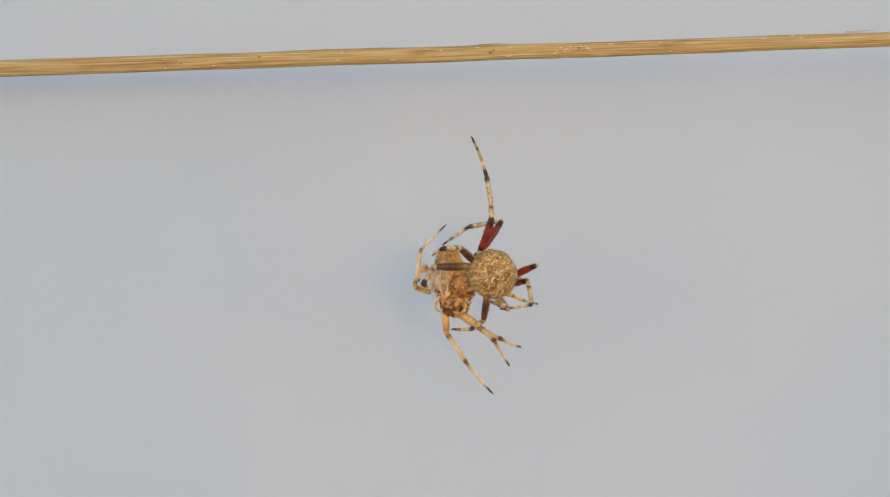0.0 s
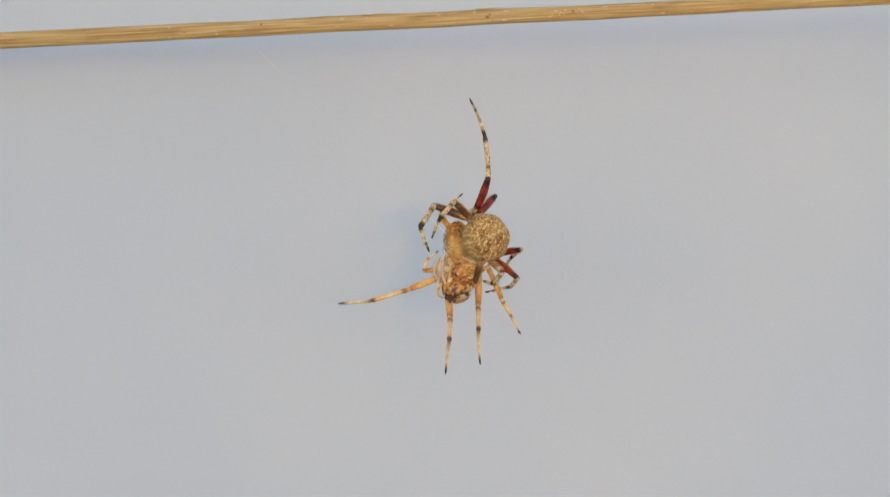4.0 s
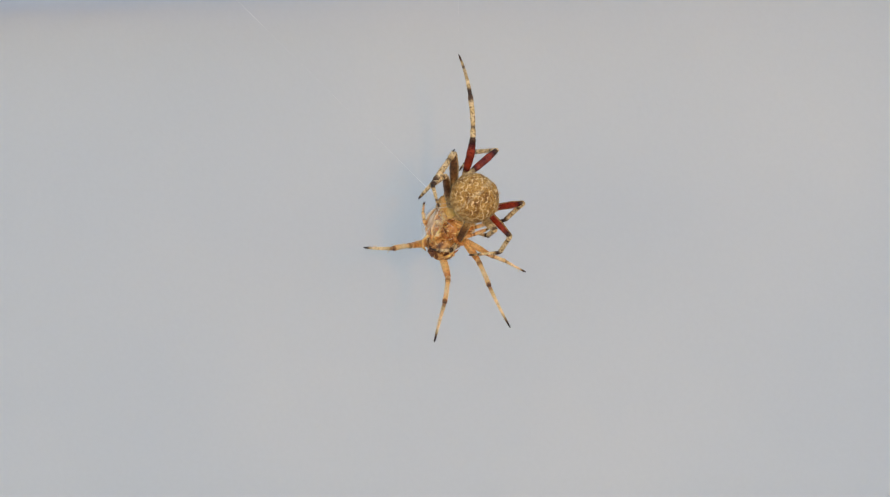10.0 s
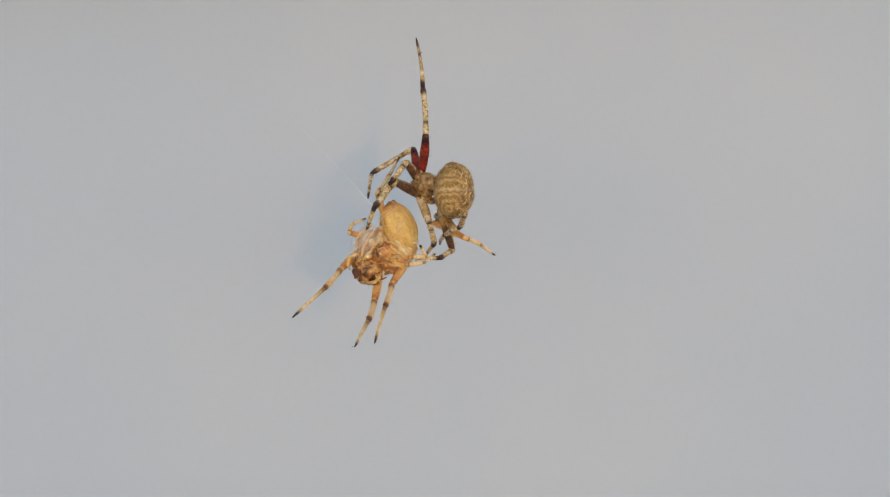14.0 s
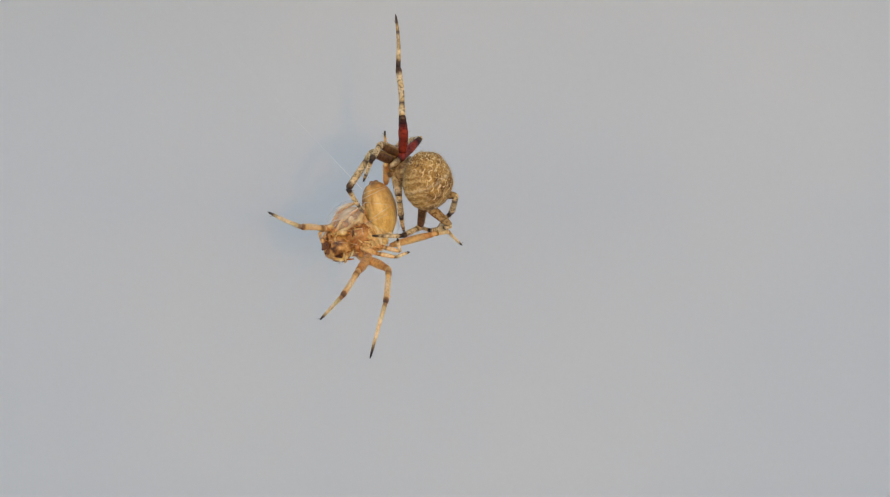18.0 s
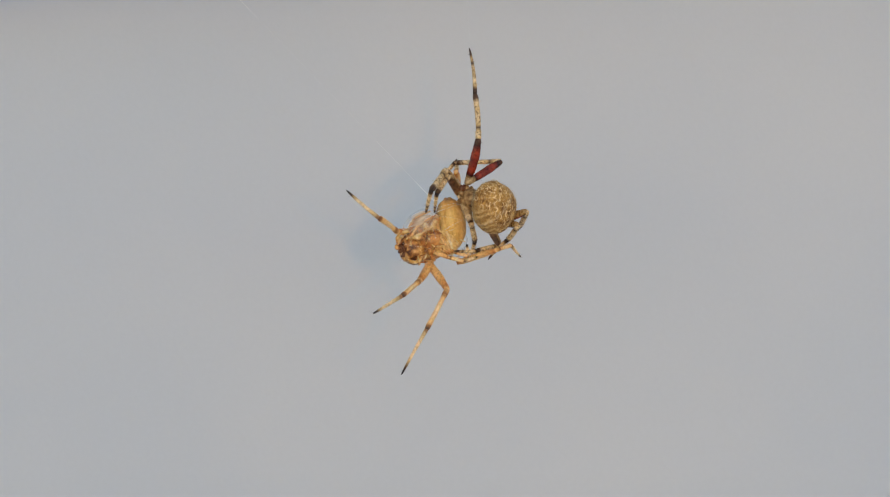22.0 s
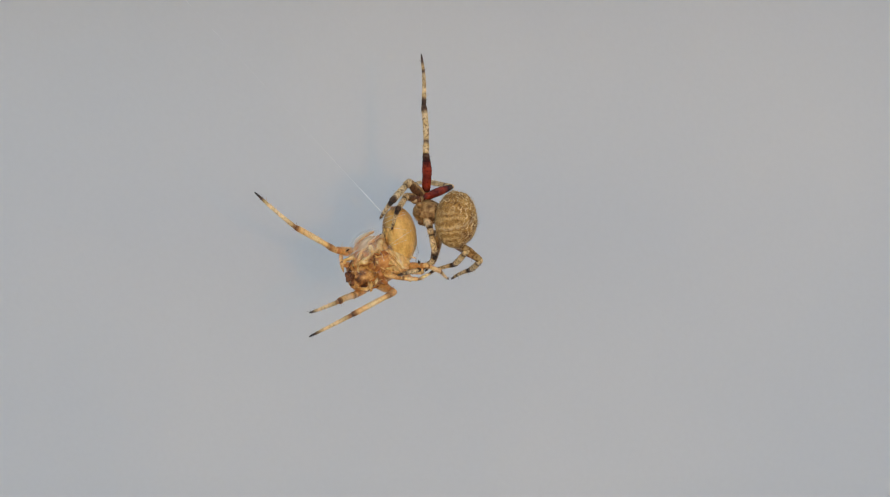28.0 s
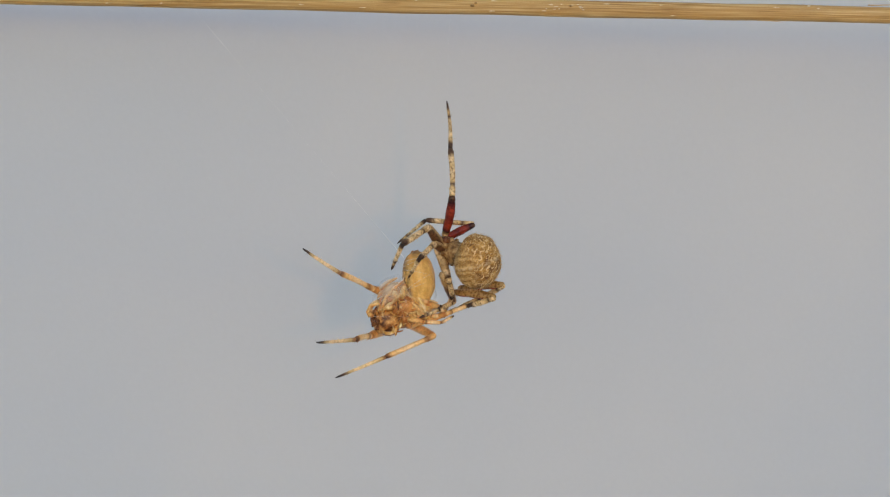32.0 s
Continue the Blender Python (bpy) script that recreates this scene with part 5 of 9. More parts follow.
PREDATOR_LEG_E = (7.6, 5.5, 5.9), [
    (0, 5.2, 0.1, -25.3, 11.2, -3.8, -22.5, 9, 1.1, -23.8, 8, 6.3, -26.4),
    (0.5, 5.1, 0.9, -24.9, 10.4, -3.8, -22, 10.6, -3.8, -27.5, 8, -1, -32),
    (1, 4, 1, -26.1, 9.5, -3.6, -23.7, 10.9, -3.6, -29, 9.9, -3.6, -34.9),
    (1.5, 4.7, -0.6, -26.5, 11, -3.8, -23.6, 12.3, -3.8, -28.9, 10.8, -3.8, -34.6),
    (2, 6, -0.6, -26.8, 12.6, -3.8, -24.7, 13.9, -3.1, -30, 12.1, 0.5, -34.4),
    (2.5, 6, 1.5, -28.5, 10.3, -3.7, -25.1, 11.9, -3.7, -30.3, 8.5, -2.4, -35),
    (3, 4, -0.4, -26.4, 10.6, -3.8, -25, 9.3, -0.5, -29.2, 6, -0.5, -34),
    (3.5, 4.2, -0.7, -26.3, 10.7, -3.8, -23.8, 7.5, -1.1, -27.4, 4.5, 3.4, -29.6),
    (4, 3.1, 1.2, -28.4, 8.7, -3.8, -27.2, 7.3, 1.3, -28.6, 5.9, 6.6, -31),
    (4.5, 3.9, 1.8, -28.6, 8.9, -3.8, -27.3, 7.6, 1.4, -28.3, 6.1, 7.1, -29.4),
    (6.5, 7.3, 3.1, -26.4, 9, -3.7, -29.5, 8.9, 1.7, -30.7, 7.9, 7.3, -32.4),
    (7, 4.2, -0.4, -26.9, 10.6, -3.7, -24.2, 10.2, -0.1, -28.4, 8.8, 4.3, -32.1),
    (7.5, 4.3, -0.4, -27.1, 10.8, -3.8, -25, 9.8, -3.3, -30.4, 4.1, -3.3, -32),
    (8, 4.2, 0.9, -28, 9.7, -3.8, -25.5, 10, -3.8, -30.9, 4.5, -3.8, -33.2),
    (8.5, 6.8, 1, -32.2, 9.7, -3.7, -27, 10.2, 1.5, -28.4, 10, 7.1, -30.4),
    (9, 3.5, 0.1, -27.1, 10.1, -3.8, -27, 7.4, -0.8, -30.6, 4.4, 4, -32.5),
    (9.5, 4, -1.1, -27.9, 11.1, -3.8, -27.5, 11.5, 0.3, -31.1, 5.9, 0.3, -33),
    (10, 4.3, 0, -26.9, 10.8, -3.8, -25.7, 7.7, -0.5, -28.8, 2.8, 2.6, -30.1),
    (10.5, 3.9, 0.2, -28.8, 10.3, -3.3, -31.1, 6.7, -0.1, -33.7, 1, -0.1, -35.5),
    (11, 1.8, 1.2, -27.6, 7.4, -3.8, -28.9, 5.8, 1.3, -29.9, 4.7, 6.8, -31.9),
    (11.5, 3.3, 3.4, -32.2, 6.7, -3.4, -31.6, 6.4, 0.7, -35.2, 4.2, 5.7, -37.6),
    (12, 2, 0.9, -27.9, 6.9, -3.8, -31.3, 5, 1.2, -32.4, 4, 6.7, -34.4),
    (12.5, 3.7, -0.5, -28.3, 10.3, -3.8, -26.4, 10.2, -0.8, -31, 5.8, 2, -33.8),
    (13, 3.4, 1, -27.6, 6.7, -3.8, -22.7, 6.6, 0.6, -25.9, 7.1, 6.4, -27.1),
    (13.5, 5.7, 2.9, -31.2, 9, -3.3, -28.5, 7.7, 1.3, -31.1, 6.4, 6.3, -33.9),
    (14, 3, 2.8, -28.2, 7, -3.3, -26, 6.3, 1.3, -28.9, 5.4, 6.8, -30.9),
    (14.5, 6.3, 1.1, -32.2, 9.2, -3.5, -26.8, 9, 0.6, -30.4, 7.3, 5.3, -33.6),
    (16.5, 6.5, 2.5, -29.6, 9.1, -3.6, -25.9, 8.7, 0.6, -29.3, 6.8, 5.5, -32),
    (17, 6.2, 2.7, -25.9, 7.7, -3.8, -22.2, 9.5, 0.7, -24.8, 8.8, 5.3, -28.5),
    (17.5, 4.8, 3, -26.8, 8.5, -3.6, -27.3, 7.5, 0.6, -30.7, 5.5, 5.4, -33.4),
    (18, 2.6, 1.7, -26.5, 8.1, -3.6, -26.1, 7.6, 1, -29.1, 5.1, 4.8, -32.9),
    (18.5, 6.9, 2.1, -23.4, 10, -3.7, -27.1, 9.6, 0.8, -30.1, 7.9, 5.8, -32.9),
    (19, 3.7, 1, -29.4, 8, -3.7, -25.2, 7, 0.5, -28.5, 4.5, 5, -31.6),
    (19.5, 3.6, 1, -27.5, 9, -3.7, -25.1, 8.3, 0.3, -28.8, 7.1, 4.8, -32.3),
    (20, 3.5, 1.4, -25.8, 8.9, -3.7, -24, 9, 0.5, -27.5, 6.8, 5, -30.7),
    (20.5, 5, 2.4, -28.3, 9.2, -3.7, -26.8, 8.6, 0.4, -30.3, 6.9, 5.5, -32.7),
    (21, 4, 1.6, -28.7, 8.4, -3.5, -25.1, 6.6, -1.8, -29.9, 3.5, 1.9, -33.4),
    (21.5, 4.4, 2.6, -28.7, 7.9, -3.6, -26, 6.9, 0.9, -29.1, 3.4, 4.5, -32.1),
    (22, 3.7, 1.5, -28.7, 8.7, -3.6, -26.2, 7.7, 1, -29, 6, 5.9, -31.8),
    (22.5, 4.7, 1.6, -26, 7.3, -3.3, -31.2, 6.3, 1.9, -32.2, 4.4, 7.5, -33.1),
    (23, 4.3, 0.5, -28.2, 8.5, -3.7, -23.4, 7.9, 1.5, -25.1, 7, 6.9, -27.4),
    (23.5, 5.7, 1.6, -30.5, 9, -3.6, -26.1, 7.9, -0.2, -30.2, 6.1, 4.9, -32.6),
    (24, 1.6, 1, -29.6, 7.7, -3.5, -30.4, 6.8, 1.5, -32.4, 4.4, 6.8, -33.7),
    (24.5, 3.4, 2.5, -30, 8.1, -3.5, -30.6, 7.2, 1, -33.7, 2.6, 4.2, -35.6),
    (25, 4.4, 2.2, -30.3, 9, -3.4, -28.1, 9, 0.7, -31.7, 6.1, 4, -35.6),
    (25.5, 10.9, 0.7, -22.5, 7.3, -3.3, -17.1, 6.5, 1.8, -18.7, 5, 5, -23.5),
    (27.5, 5.8, 1.7, -31.6, 10.3, -3.5, -28.2, 10.1, 1.2, -31, 6, 4.8, -33.3),
    (28, 4.1, 1.7, -27.6, 9.2, -3.4, -30.1, 8, 1.5, -32.2, 5.3, 6.3, -34.3),
    (28.5, 4.6, 1.6, -27.2, 9.1, -3.4, -30.7, 4.9, -1.5, -33.6, 1.2, 3.1, -34.5),
    (29, 3.1, 1.6, -26.8, 8.3, -3.5, -29.1, 5.1, -0.2, -32, 0.6, 3.4, -33.5),
    (29.5, 4.8, 2, -28.1, 9.4, -3.4, -30.8, 4.9, -3.4, -33.9, 1.8, 1.5, -35),
    (30, 3.8, 2.1, -27.6, 6.9, -3.5, -31.7, 6.1, 1.3, -34.2, 0.5, 2.8, -35.6),
    (30.5, 7.2, 3.6, -28.7, 9.3, -3.5, -26.7, 8.2, 0.6, -30.2, 5.8, 5.4, -32.7),
    (31, 5.2, 2.1, -28.5, 10.2, -3.4, -27.1, 8.5, 0.2, -30.9, 5.2, 4.4, -33.5),
    (31.5, 4.2, 1.5, -28.3, 9.4, -3.4, -31, 5.1, -3, -34.4, 1.6, 1.7, -34.2),
    (32, 4.2, 1.1, -29.1, 10, -3.6, -27.9, 7, 0.2, -30.4, 2.3, 2.4, -33.2),
]
PREDATOR_LEG_F = (7.6, 4.2, 5.7), [
    (0, 4, 1.1, -26.4, 9.7, -3.8, -25.2, 10.4, -3.8, -29.3, 4.7, -3.8, -30.1),
    (0.5, 2.2, 1.2, -25.7, 7.9, -3.8, -25.4, 6, -1.1, -28, 2.1, 2.8, -29.3),
    (1, 2.2, -0.8, -27.7, 9.2, -3.6, -26.6, 6.8, -3, -30, 6.5, -0.8, -35.3),
    (1.5, 1.7, 1.6, -28, 7, -3.8, -27.7, 6, -3.1, -31.7, 4.5, 1.2, -35.1),
    (2, 4.4, -0.6, -28.3, 11, -3.8, -26.5, 8, -1.1, -27.4, 4.3, 3.1, -28.7),
    (2.5, 5, 1.4, -26.8, 10.2, -3.7, -28.8, 7.3, -0.9, -29.9, 1.6, -0.9, -30.3),
    (3, 2.8, 0.2, -28.3, 9, -3.8, -26.5, 7.7, -2.3, -30.2, 3.5, 1.1, -32),
    (3.5, 2.9, -0.6, -25.9, 5.8, -3.8, -32.1, 3.4, -0.6, -33.3, -0.2, 3.8, -34.2),
    (4, 2.8, -0.2, -28.1, 8, -3.8, -32.3, 6.8, -0.2, -34.1, 2.2, 2.9, -35.3),
    (4.5, 2.8, 0, -28.1, 8.2, -3.8, -31.7, 6.6, -0.6, -33.9, 2.6, 3.4, -34.7),
    (6.5, 3.7, 2.2, -28.7, 7.2, -3.7, -32, 4.7, -0.4, -32.7, 2.5, 4.9, -33.1),
    (7, 1.9, 1.3, -28.3, 7.6, -3.7, -29.1, 6.7, -0.2, -31.3, 4.2, 4.9, -32.1),
    (7.5, 3.4, -0.5, -27, 10.3, -3.8, -27.1, 9.3, -1.4, -30.5, 3.9, -1.4, -32),
    (8, 3.2, 0.9, -29.5, 9.2, -3.8, -29.3, 9, -0.4, -31.8, 4.5, 2.8, -33),
    (8.5, 3, 1.5, -30.8, 6.8, -3.7, -34.8, 3.6, -3.7, -37.6, -2.1, -3.7, -38.1),
    (9, 3.5, 0.3, -27.9, 8.3, -3.8, -32.1, 5.4, -3.8, -35.2, -0.3, -3.8, -34.9),
    (9.5, 3.8, -1.1, -28, 7.8, -3.8, -33.9, 6, -1.8, -37.1, 1.9, 2.1, -36.9),
    (10, 3.9, -0.3, -26.5, 8.5, -3.8, -31.4, 6.7, -1.4, -34.4, 1.3, 0.3, -34.9),
    (10.5, 4.4, 2.5, -29.1, 6.6, -3.3, -33.5, 5.1, 0.2, -35.3, 0.4, 2.8, -37.1),
    (11, 3.5, 0.3, -27.6, 8.6, -3.8, -31.6, 4.9, -3.8, -33.7, 1.5, 0.7, -34.2),
    (11.5, 2.9, 1.5, -31.2, 7.1, -3.4, -35.2, 5.4, 0.2, -36.5, 0.5, 2.8, -37.6),
    (12, 1.9, 0.3, -28.3, 6.8, -3.8, -32.3, 5.9, -0.1, -34.1, 0.3, -0.1, -34.5),
    (12.5, 1.8, -0.2, -28.7, 7.9, -3.8, -31.5, 6.6, -0.4, -33.6, 3.7, 4.4, -34.5),
    (13, 3.8, 2.6, -26.9, 7.9, -3.8, -26.4, 6.7, -1.1, -29.5, 5.4, 3.5, -32.4),
    (13.5, 3.5, 3.2, -29, 5.8, -3.3, -32, 4, 0.1, -33.7, -0.7, 3.1, -34.8),
    (14, 3, 3.9, -27.5, 5.3, -3.3, -28.6, 4, 0.5, -29.9, 3.2, 5.7, -32.1),
    (14.5, 3, 1.6, -26.6, 6.6, -3.5, -30.9, 3.9, -0.7, -32.5, -0.8, 1.8, -34.5),
    (16.5, 5.2, 3.6, -28.3, 7.5, -3.6, -28.9, 6.6, -0.7, -31.8, 4.8, 4.6, -32.9),
    (17, 4.8, 2, -24.9, 9.7, -3.8, -24.8, 9.2, -0.9, -27.8, 7.2, 3.2, -31.2),
    (17.5, 1.9, 1.6, -27.2, 7, -3.6, -29.4, 5.4, -0.3, -31.4, 2, 4.1, -32.8),
    (18, 1.8, -0, -26.3, 7.2, -3.6, -30.4, 4.6, -0.5, -31.6, 2.4, 4.8, -31.7),
    (18.5, 4.3, 3.1, -29.9, 7.6, -3.7, -30.5, 6, -0.1, -31.7, 3, 4.6, -33.1),
    (19, 1.6, 1.6, -25.8, 6.2, -3.7, -28.9, 5.2, 0.1, -30.4, 3.1, 5.1, -32.2),
    (19.5, 2.1, 2, -28.1, 6.9, -3.7, -29.7, 4.7, -2.1, -32.9, 1.1, 1.5, -35.4),
    (20, 5.3, 1.5, -23.8, 7.1, -3.7, -29, 5.4, -0.5, -31, 3.3, 3.8, -34.1),
    (20.5, 3.8, 2.4, -28.7, 8, -3.7, -30.4, 4.8, -3.3, -33.1, 0.4, -3.3, -36.7),
    (21, 2, 2.1, -28.6, 7.2, -3.5, -28.6, 5.7, -0.9, -31.5, 3.5, 3.8, -33.8),
    (21.5, 2.8, 2.4, -26.9, 6.8, -3.6, -29.5, 4.2, -0.7, -31.1, 1.5, 4, -32.9),
    (22, 3.4, 2.9, -28.3, 7.3, -3.6, -28.4, 5.8, -0.6, -30.9, 2.6, 2.5, -34.4),
    (22.5, 2.7, 2.4, -27, 6.8, -3.3, -29.8, 4.5, -0.2, -31.4, 1.7, 4.2, -33.7),
    (23, 4.3, 2.4, -25.3, 8.8, -3.7, -26.2, 6.9, -1.8, -29.4, 3.5, 1.9, -32.1),
    (23.5, 3.6, 2.5, -28.1, 7.7, -3.6, -30, 5, -0.4, -30.7, 0.6, 2.7, -32.4),
    (24, 2, 0.9, -28.1, 7.4, -3.5, -31.2, 4.3, -0.6, -31.2, 0.4, 3.2, -32.5),
    (24.5, 3.7, 1.4, -28.3, 7.6, -3.5, -32.7, 3.9, -3.5, -34.6, -0.5, 0.2, -35.2),
    (25, 2.9, 1.5, -27.2, 7.2, -3.4, -31.1, 5, -0.3, -32.9, 1.5, 4.1, -33.8),
    (25.5, 6.8, 0.8, -26.4, 7.6, -3.3, -32.7, 7.2, 0.6, -34.1, 2.7, 3.3, -36.3),
    (27.5, 4.6, 1.3, -27.5, 9, -3.5, -31.4, 5.8, -0.8, -32.2, 1.2, 2.5, -32.1),
    (28, 2.9, 2.7, -27, 7.2, -3.4, -28.7, 5.5, -0.5, -31.2, 1.7, 3.4, -33.1),
    (28.5, 4, 3.4, -27.7, 7.2, -3.4, -29.1, 4.4, -1, -31.1, -0.1, 2.2, -32.5),
    (29, 2.1, 2, -27.2, 7.3, -3.5, -27.9, 3.8, -1.7, -29.6, 0.5, 2.5, -31.5),
    (29.5, 4.8, 3.8, -30.7, 6.8, -3.4, -29.6, 4.9, -0.1, -31.4, 2.2, 4.1, -34.2),
    (30, 2.1, 2.5, -30.4, 6.4, -3.5, -28.9, 3.8, -1.3, -31.4, 0, 2.2, -33.7),
    (30.5, 5.9, 3.3, -28.4, 8.1, -3.5, -31.1, 4.7, -1.1, -31.9, 0.9, 2.1, -34.7),
    (31, 3.6, 2.7, -28.8, 8.1, -3.4, -29.3, 5.5, -0.6, -31.1, 1.3, 1.7, -34.2),
    (31.5, 3.3, 2.8, -28.4, 7.6, -3.4, -29.8, 4.1, -2.1, -31.8, 0.7, 1.9, -33.8),
    (32, 2.9, 1.1, -29.9, 8.8, -3.6, -29.9, 5.3, -1.9, -31.4, 0.5, 0.3, -33.6),
]
PREDATOR_LEG_G = (6.6, 4.2, 4.6), [
    (0, 2.8, -2.1, -26.9, 2, 1.2, -32.5, -0.2, -2.2, -33.7, -3.6, -5.3, -33.4),
    (0.5, 1.4, -2.8, -26, 0.6, 1.2, -31.1, -2.4, -1.5, -32.4, -6.7, -1.5, -34.1),
    (1, 2, -1.1, -27, 8.3, 0.6, -27.2, 6.8, -2.2, -29.9, 2.9, -3.3, -32.2),
    (1.5, 1.2, -1.6, -27.1, -0, 1.2, -33, -2.5, -1.7, -34.7, -5.9, -4.4, -36.2),
    (2, 3.4, -1.8, -28, 2.7, 1.2, -33.8, 0, -1, -36.2, -3.1, -3.9, -38.1),
    (2.5, 3.1, -1.2, -28.7, 2.9, 1.3, -34.8, -0.4, 1.3, -37.3, -4.8, 1.3, -38.9),
    (3, 0.9, -1.8, -28.2, -1.8, 1.2, -33.4, -5, -0.6, -35.5, -9.7, -0.6, -35.7),
    (4, 1.8, -2.7, -28.5, 0.2, 1.2, -33.6, -1.4, -2.3, -35.3, -3.5, -6.4, -35.4),
    (4.5, 2.2, -2.8, -27.3, 1.6, 1.2, -32.4, -0.5, -1.7, -34.7, -4.4, -3.7, -36),
    (6.5, 4.7, -1.4, -29.5, 4.5, 1.3, -35.5, 1.1, 1.3, -38, -2.8, -1.1, -38.9),
    (7, 4.6, -1.8, -27.6, 3.7, 1.3, -33.3, 0.7, -1, -35.1, -3.7, -2, -35.9),
    (7.5, 3.5, -1.9, -27.3, 2.8, 1.2, -33.1, 0.1, -1.7, -34.3, -3.8, -3.9, -35.5),
    (8, 3.2, -2.1, -28.4, 2.3, 1.2, -34.1, -0.1, -1.9, -35.6, -4.1, -3.9, -36.8),
    (8.5, 3.3, -2, -31.6, 2.9, 1.3, -37.3, -0.9, -0.3, -38.4, -5.1, -0.3, -36.5),
    (9.5, 0.7, -2.5, -28.8, -1.7, 1.2, -33.7, -2.8, -2.8, -34.5, -4.8, -6.9, -35.1),
    (10, 1.7, -2.6, -28.2, -0.7, 1.2, -33, -1.8, -2.8, -33.8, -5, -6.1, -33.3),
    (11, 3.1, -2.1, -27.3, 3.1, 1.2, -33, 1, -2.3, -33.9, -3, -4.4, -35),
    (12, 1.7, -2.2, -28.4, 1.9, 1.2, -34, -0.4, -2.3, -34.4, -3.8, -5.5, -34.1),
    (12.5, 1.3, -1.7, -28.6, 1.3, 1.2, -34.6, -1.2, -2.2, -34.5, -5, -4.8, -34.1),
    (13, 2.3, -2.1, -26.9, 2.2, 1.2, -32.6, 0.4, -2.5, -33.5, -3.9, -3.9, -34.5),
    (13.5, 4.5, -0.9, -29.3, 5.5, 1.7, -35.3, 2.6, -1.2, -35.9, -2.1, -1.2, -35.8),
    (14, 3.4, -1.1, -26.7, 5.1, 1.7, -32.5, 3.1, -1.9, -33.3, -1.6, -1.9, -33.2),
    (14.5, 3.9, -0.9, -29.2, 4.8, 1, -35.5, 2, -2, -36, -2.6, -2, -35.6),
    (16.5, 3.9, -1.9, -27.7, 4.4, 1.4, -33.3, 1.8, -1.8, -32.9, -2.9, -1.8, -33.2),
    (17, 3, -2.5, -25.8, 2.9, 1.2, -31.3, 0.4, -2.1, -31.7, -2.9, -5.4, -31.2),
    (17.5, 3.7, -2.3, -27, 3.7, 1.4, -32.5, 1.5, -2.2, -32.4, -3.1, -2.8, -32.2),
    (18, 3.6, -2.3, -25.8, 3, 1.4, -31.2, 0.4, -1.8, -32, -4.1, -2.7, -31.8),
    (18.5, 3.8, -2.3, -28.1, 3.3, 1.3, -33.6, 1.1, -2.2, -34.5, -1.5, -5.1, -31.9),
    (19, 3.4, -2.6, -25.5, 2.7, 1.3, -30.7, 1.3, -2.5, -31.6, -3.2, -3.6, -31.2),
    (19.5, 3.2, -3, -27.3, 2.8, 1.3, -32.3, 0.3, -2, -33.2, -4.2, -2, -32.4),
    (20, 2.9, -2.7, -25.8, 2.8, 1.3, -31, 0.3, -2, -31.4, -3.5, -4.7, -30.6),
    (20.5, 3, -2.9, -28.5, 3.3, 1.3, -33.5, 0.3, -1.7, -33.6, -4.2, -2, -32.6),
    (21, 2.7, -1.8, -25.3, 2.6, 1.5, -31.1, 0.3, -1.9, -32, -4.2, -1.9, -31),
    (21.5, 3.1, -2.8, -26.7, 2.6, 1.4, -31.7, 0.6, -2.2, -32.2, -3.8, -3.7, -32.8),
    (22, 2.5, -3.7, -28.3, 4.4, 1.4, -32, 0.7, -0.4, -32.7, -3, -3.2, -32.4),
    (22.5, 1.3, -0.9, -25.5, 2, 1.7, -31.6, 0.7, -2, -33.2, -2, -5.8, -33.2),
    (23, 4.6, -3.2, -25.1, 5.5, 1.3, -29.9, 4.4, -2.4, -31.3, 0.1, -4.1, -31.8),
    (23.5, 7.6, -3.9, -28.8, 4.6, 1.4, -31.3, 2.1, -1.2, -33.5, -0.3, -5.2, -33.2),
    (24, 4.1, -3, -28.4, 2.4, 1.5, -32.9, -0.1, -1.6, -34.1, -3.5, -4.8, -34.1),
    (24.5, 8.2, -3.6, -29.5, 5.1, 1.5, -32.2, 1.6, -0.6, -32.5, -0.5, -4.7, -33.1),
    (25, 3.7, -2.2, -27.4, 6, 1.6, -32.3, 3.5, -1.2, -34.1, -1, -2.3, -34.5),
    (25.5, 5.4, -1.1, -29.4, 8.2, 1.7, -34.6, 5.7, -1.6, -35.3, 2.7, -5.1, -34.5),
    (27.5, 2, -2.6, -26.9, 2.1, 1.5, -32, 0.3, -1.6, -34.1, -0.7, -6, -33.1),
    (28, 3.2, -2.5, -26.1, 2.3, 1.6, -31.1, 0.3, -2, -31.8, -3, -5.3, -32.3),
    (28.5, 3.2, -2.4, -26.5, 0.7, 1.6, -31.1, -1.1, -2.2, -31.5, -3.5, -6.2, -31.8),
    (29, 1.8, -2.3, -25.4, 2.1, 1.5, -30.8, -0.3, -1.9, -31.4, -3.4, -5.4, -31.3),
    (29.5, 3.4, -3, -28, 2.1, 1.6, -32.5, 0.1, -2, -33.3, -2, -5.6, -31.2),
    (30, 1.7, -1.8, -26.9, 3, 1.5, -32.5, 1.2, -2.3, -32.9, -2.1, -5.5, -32.5),
    (30.5, 1.9, -2.7, -28.2, 1.3, 1.5, -33.3, -0.8, -1.8, -34.7, -3.1, -3.6, -31),
    (31, 4.1, -3, -27.1, 3.1, 1.6, -31.7, 1.2, -2, -32.6, -2.2, -5.2, -33.2),
    (31.5, 0.7, -2.6, -28.3, 0.2, 1.6, -33.3, -1.7, -2.1, -33.9, -3, -5.3, -30.9),
    (32, 0.7, -3.3, -27.2, 2.6, 1.4, -31.4, 0.4, -2, -32.3, -2.6, -5.4, -33.3),
]
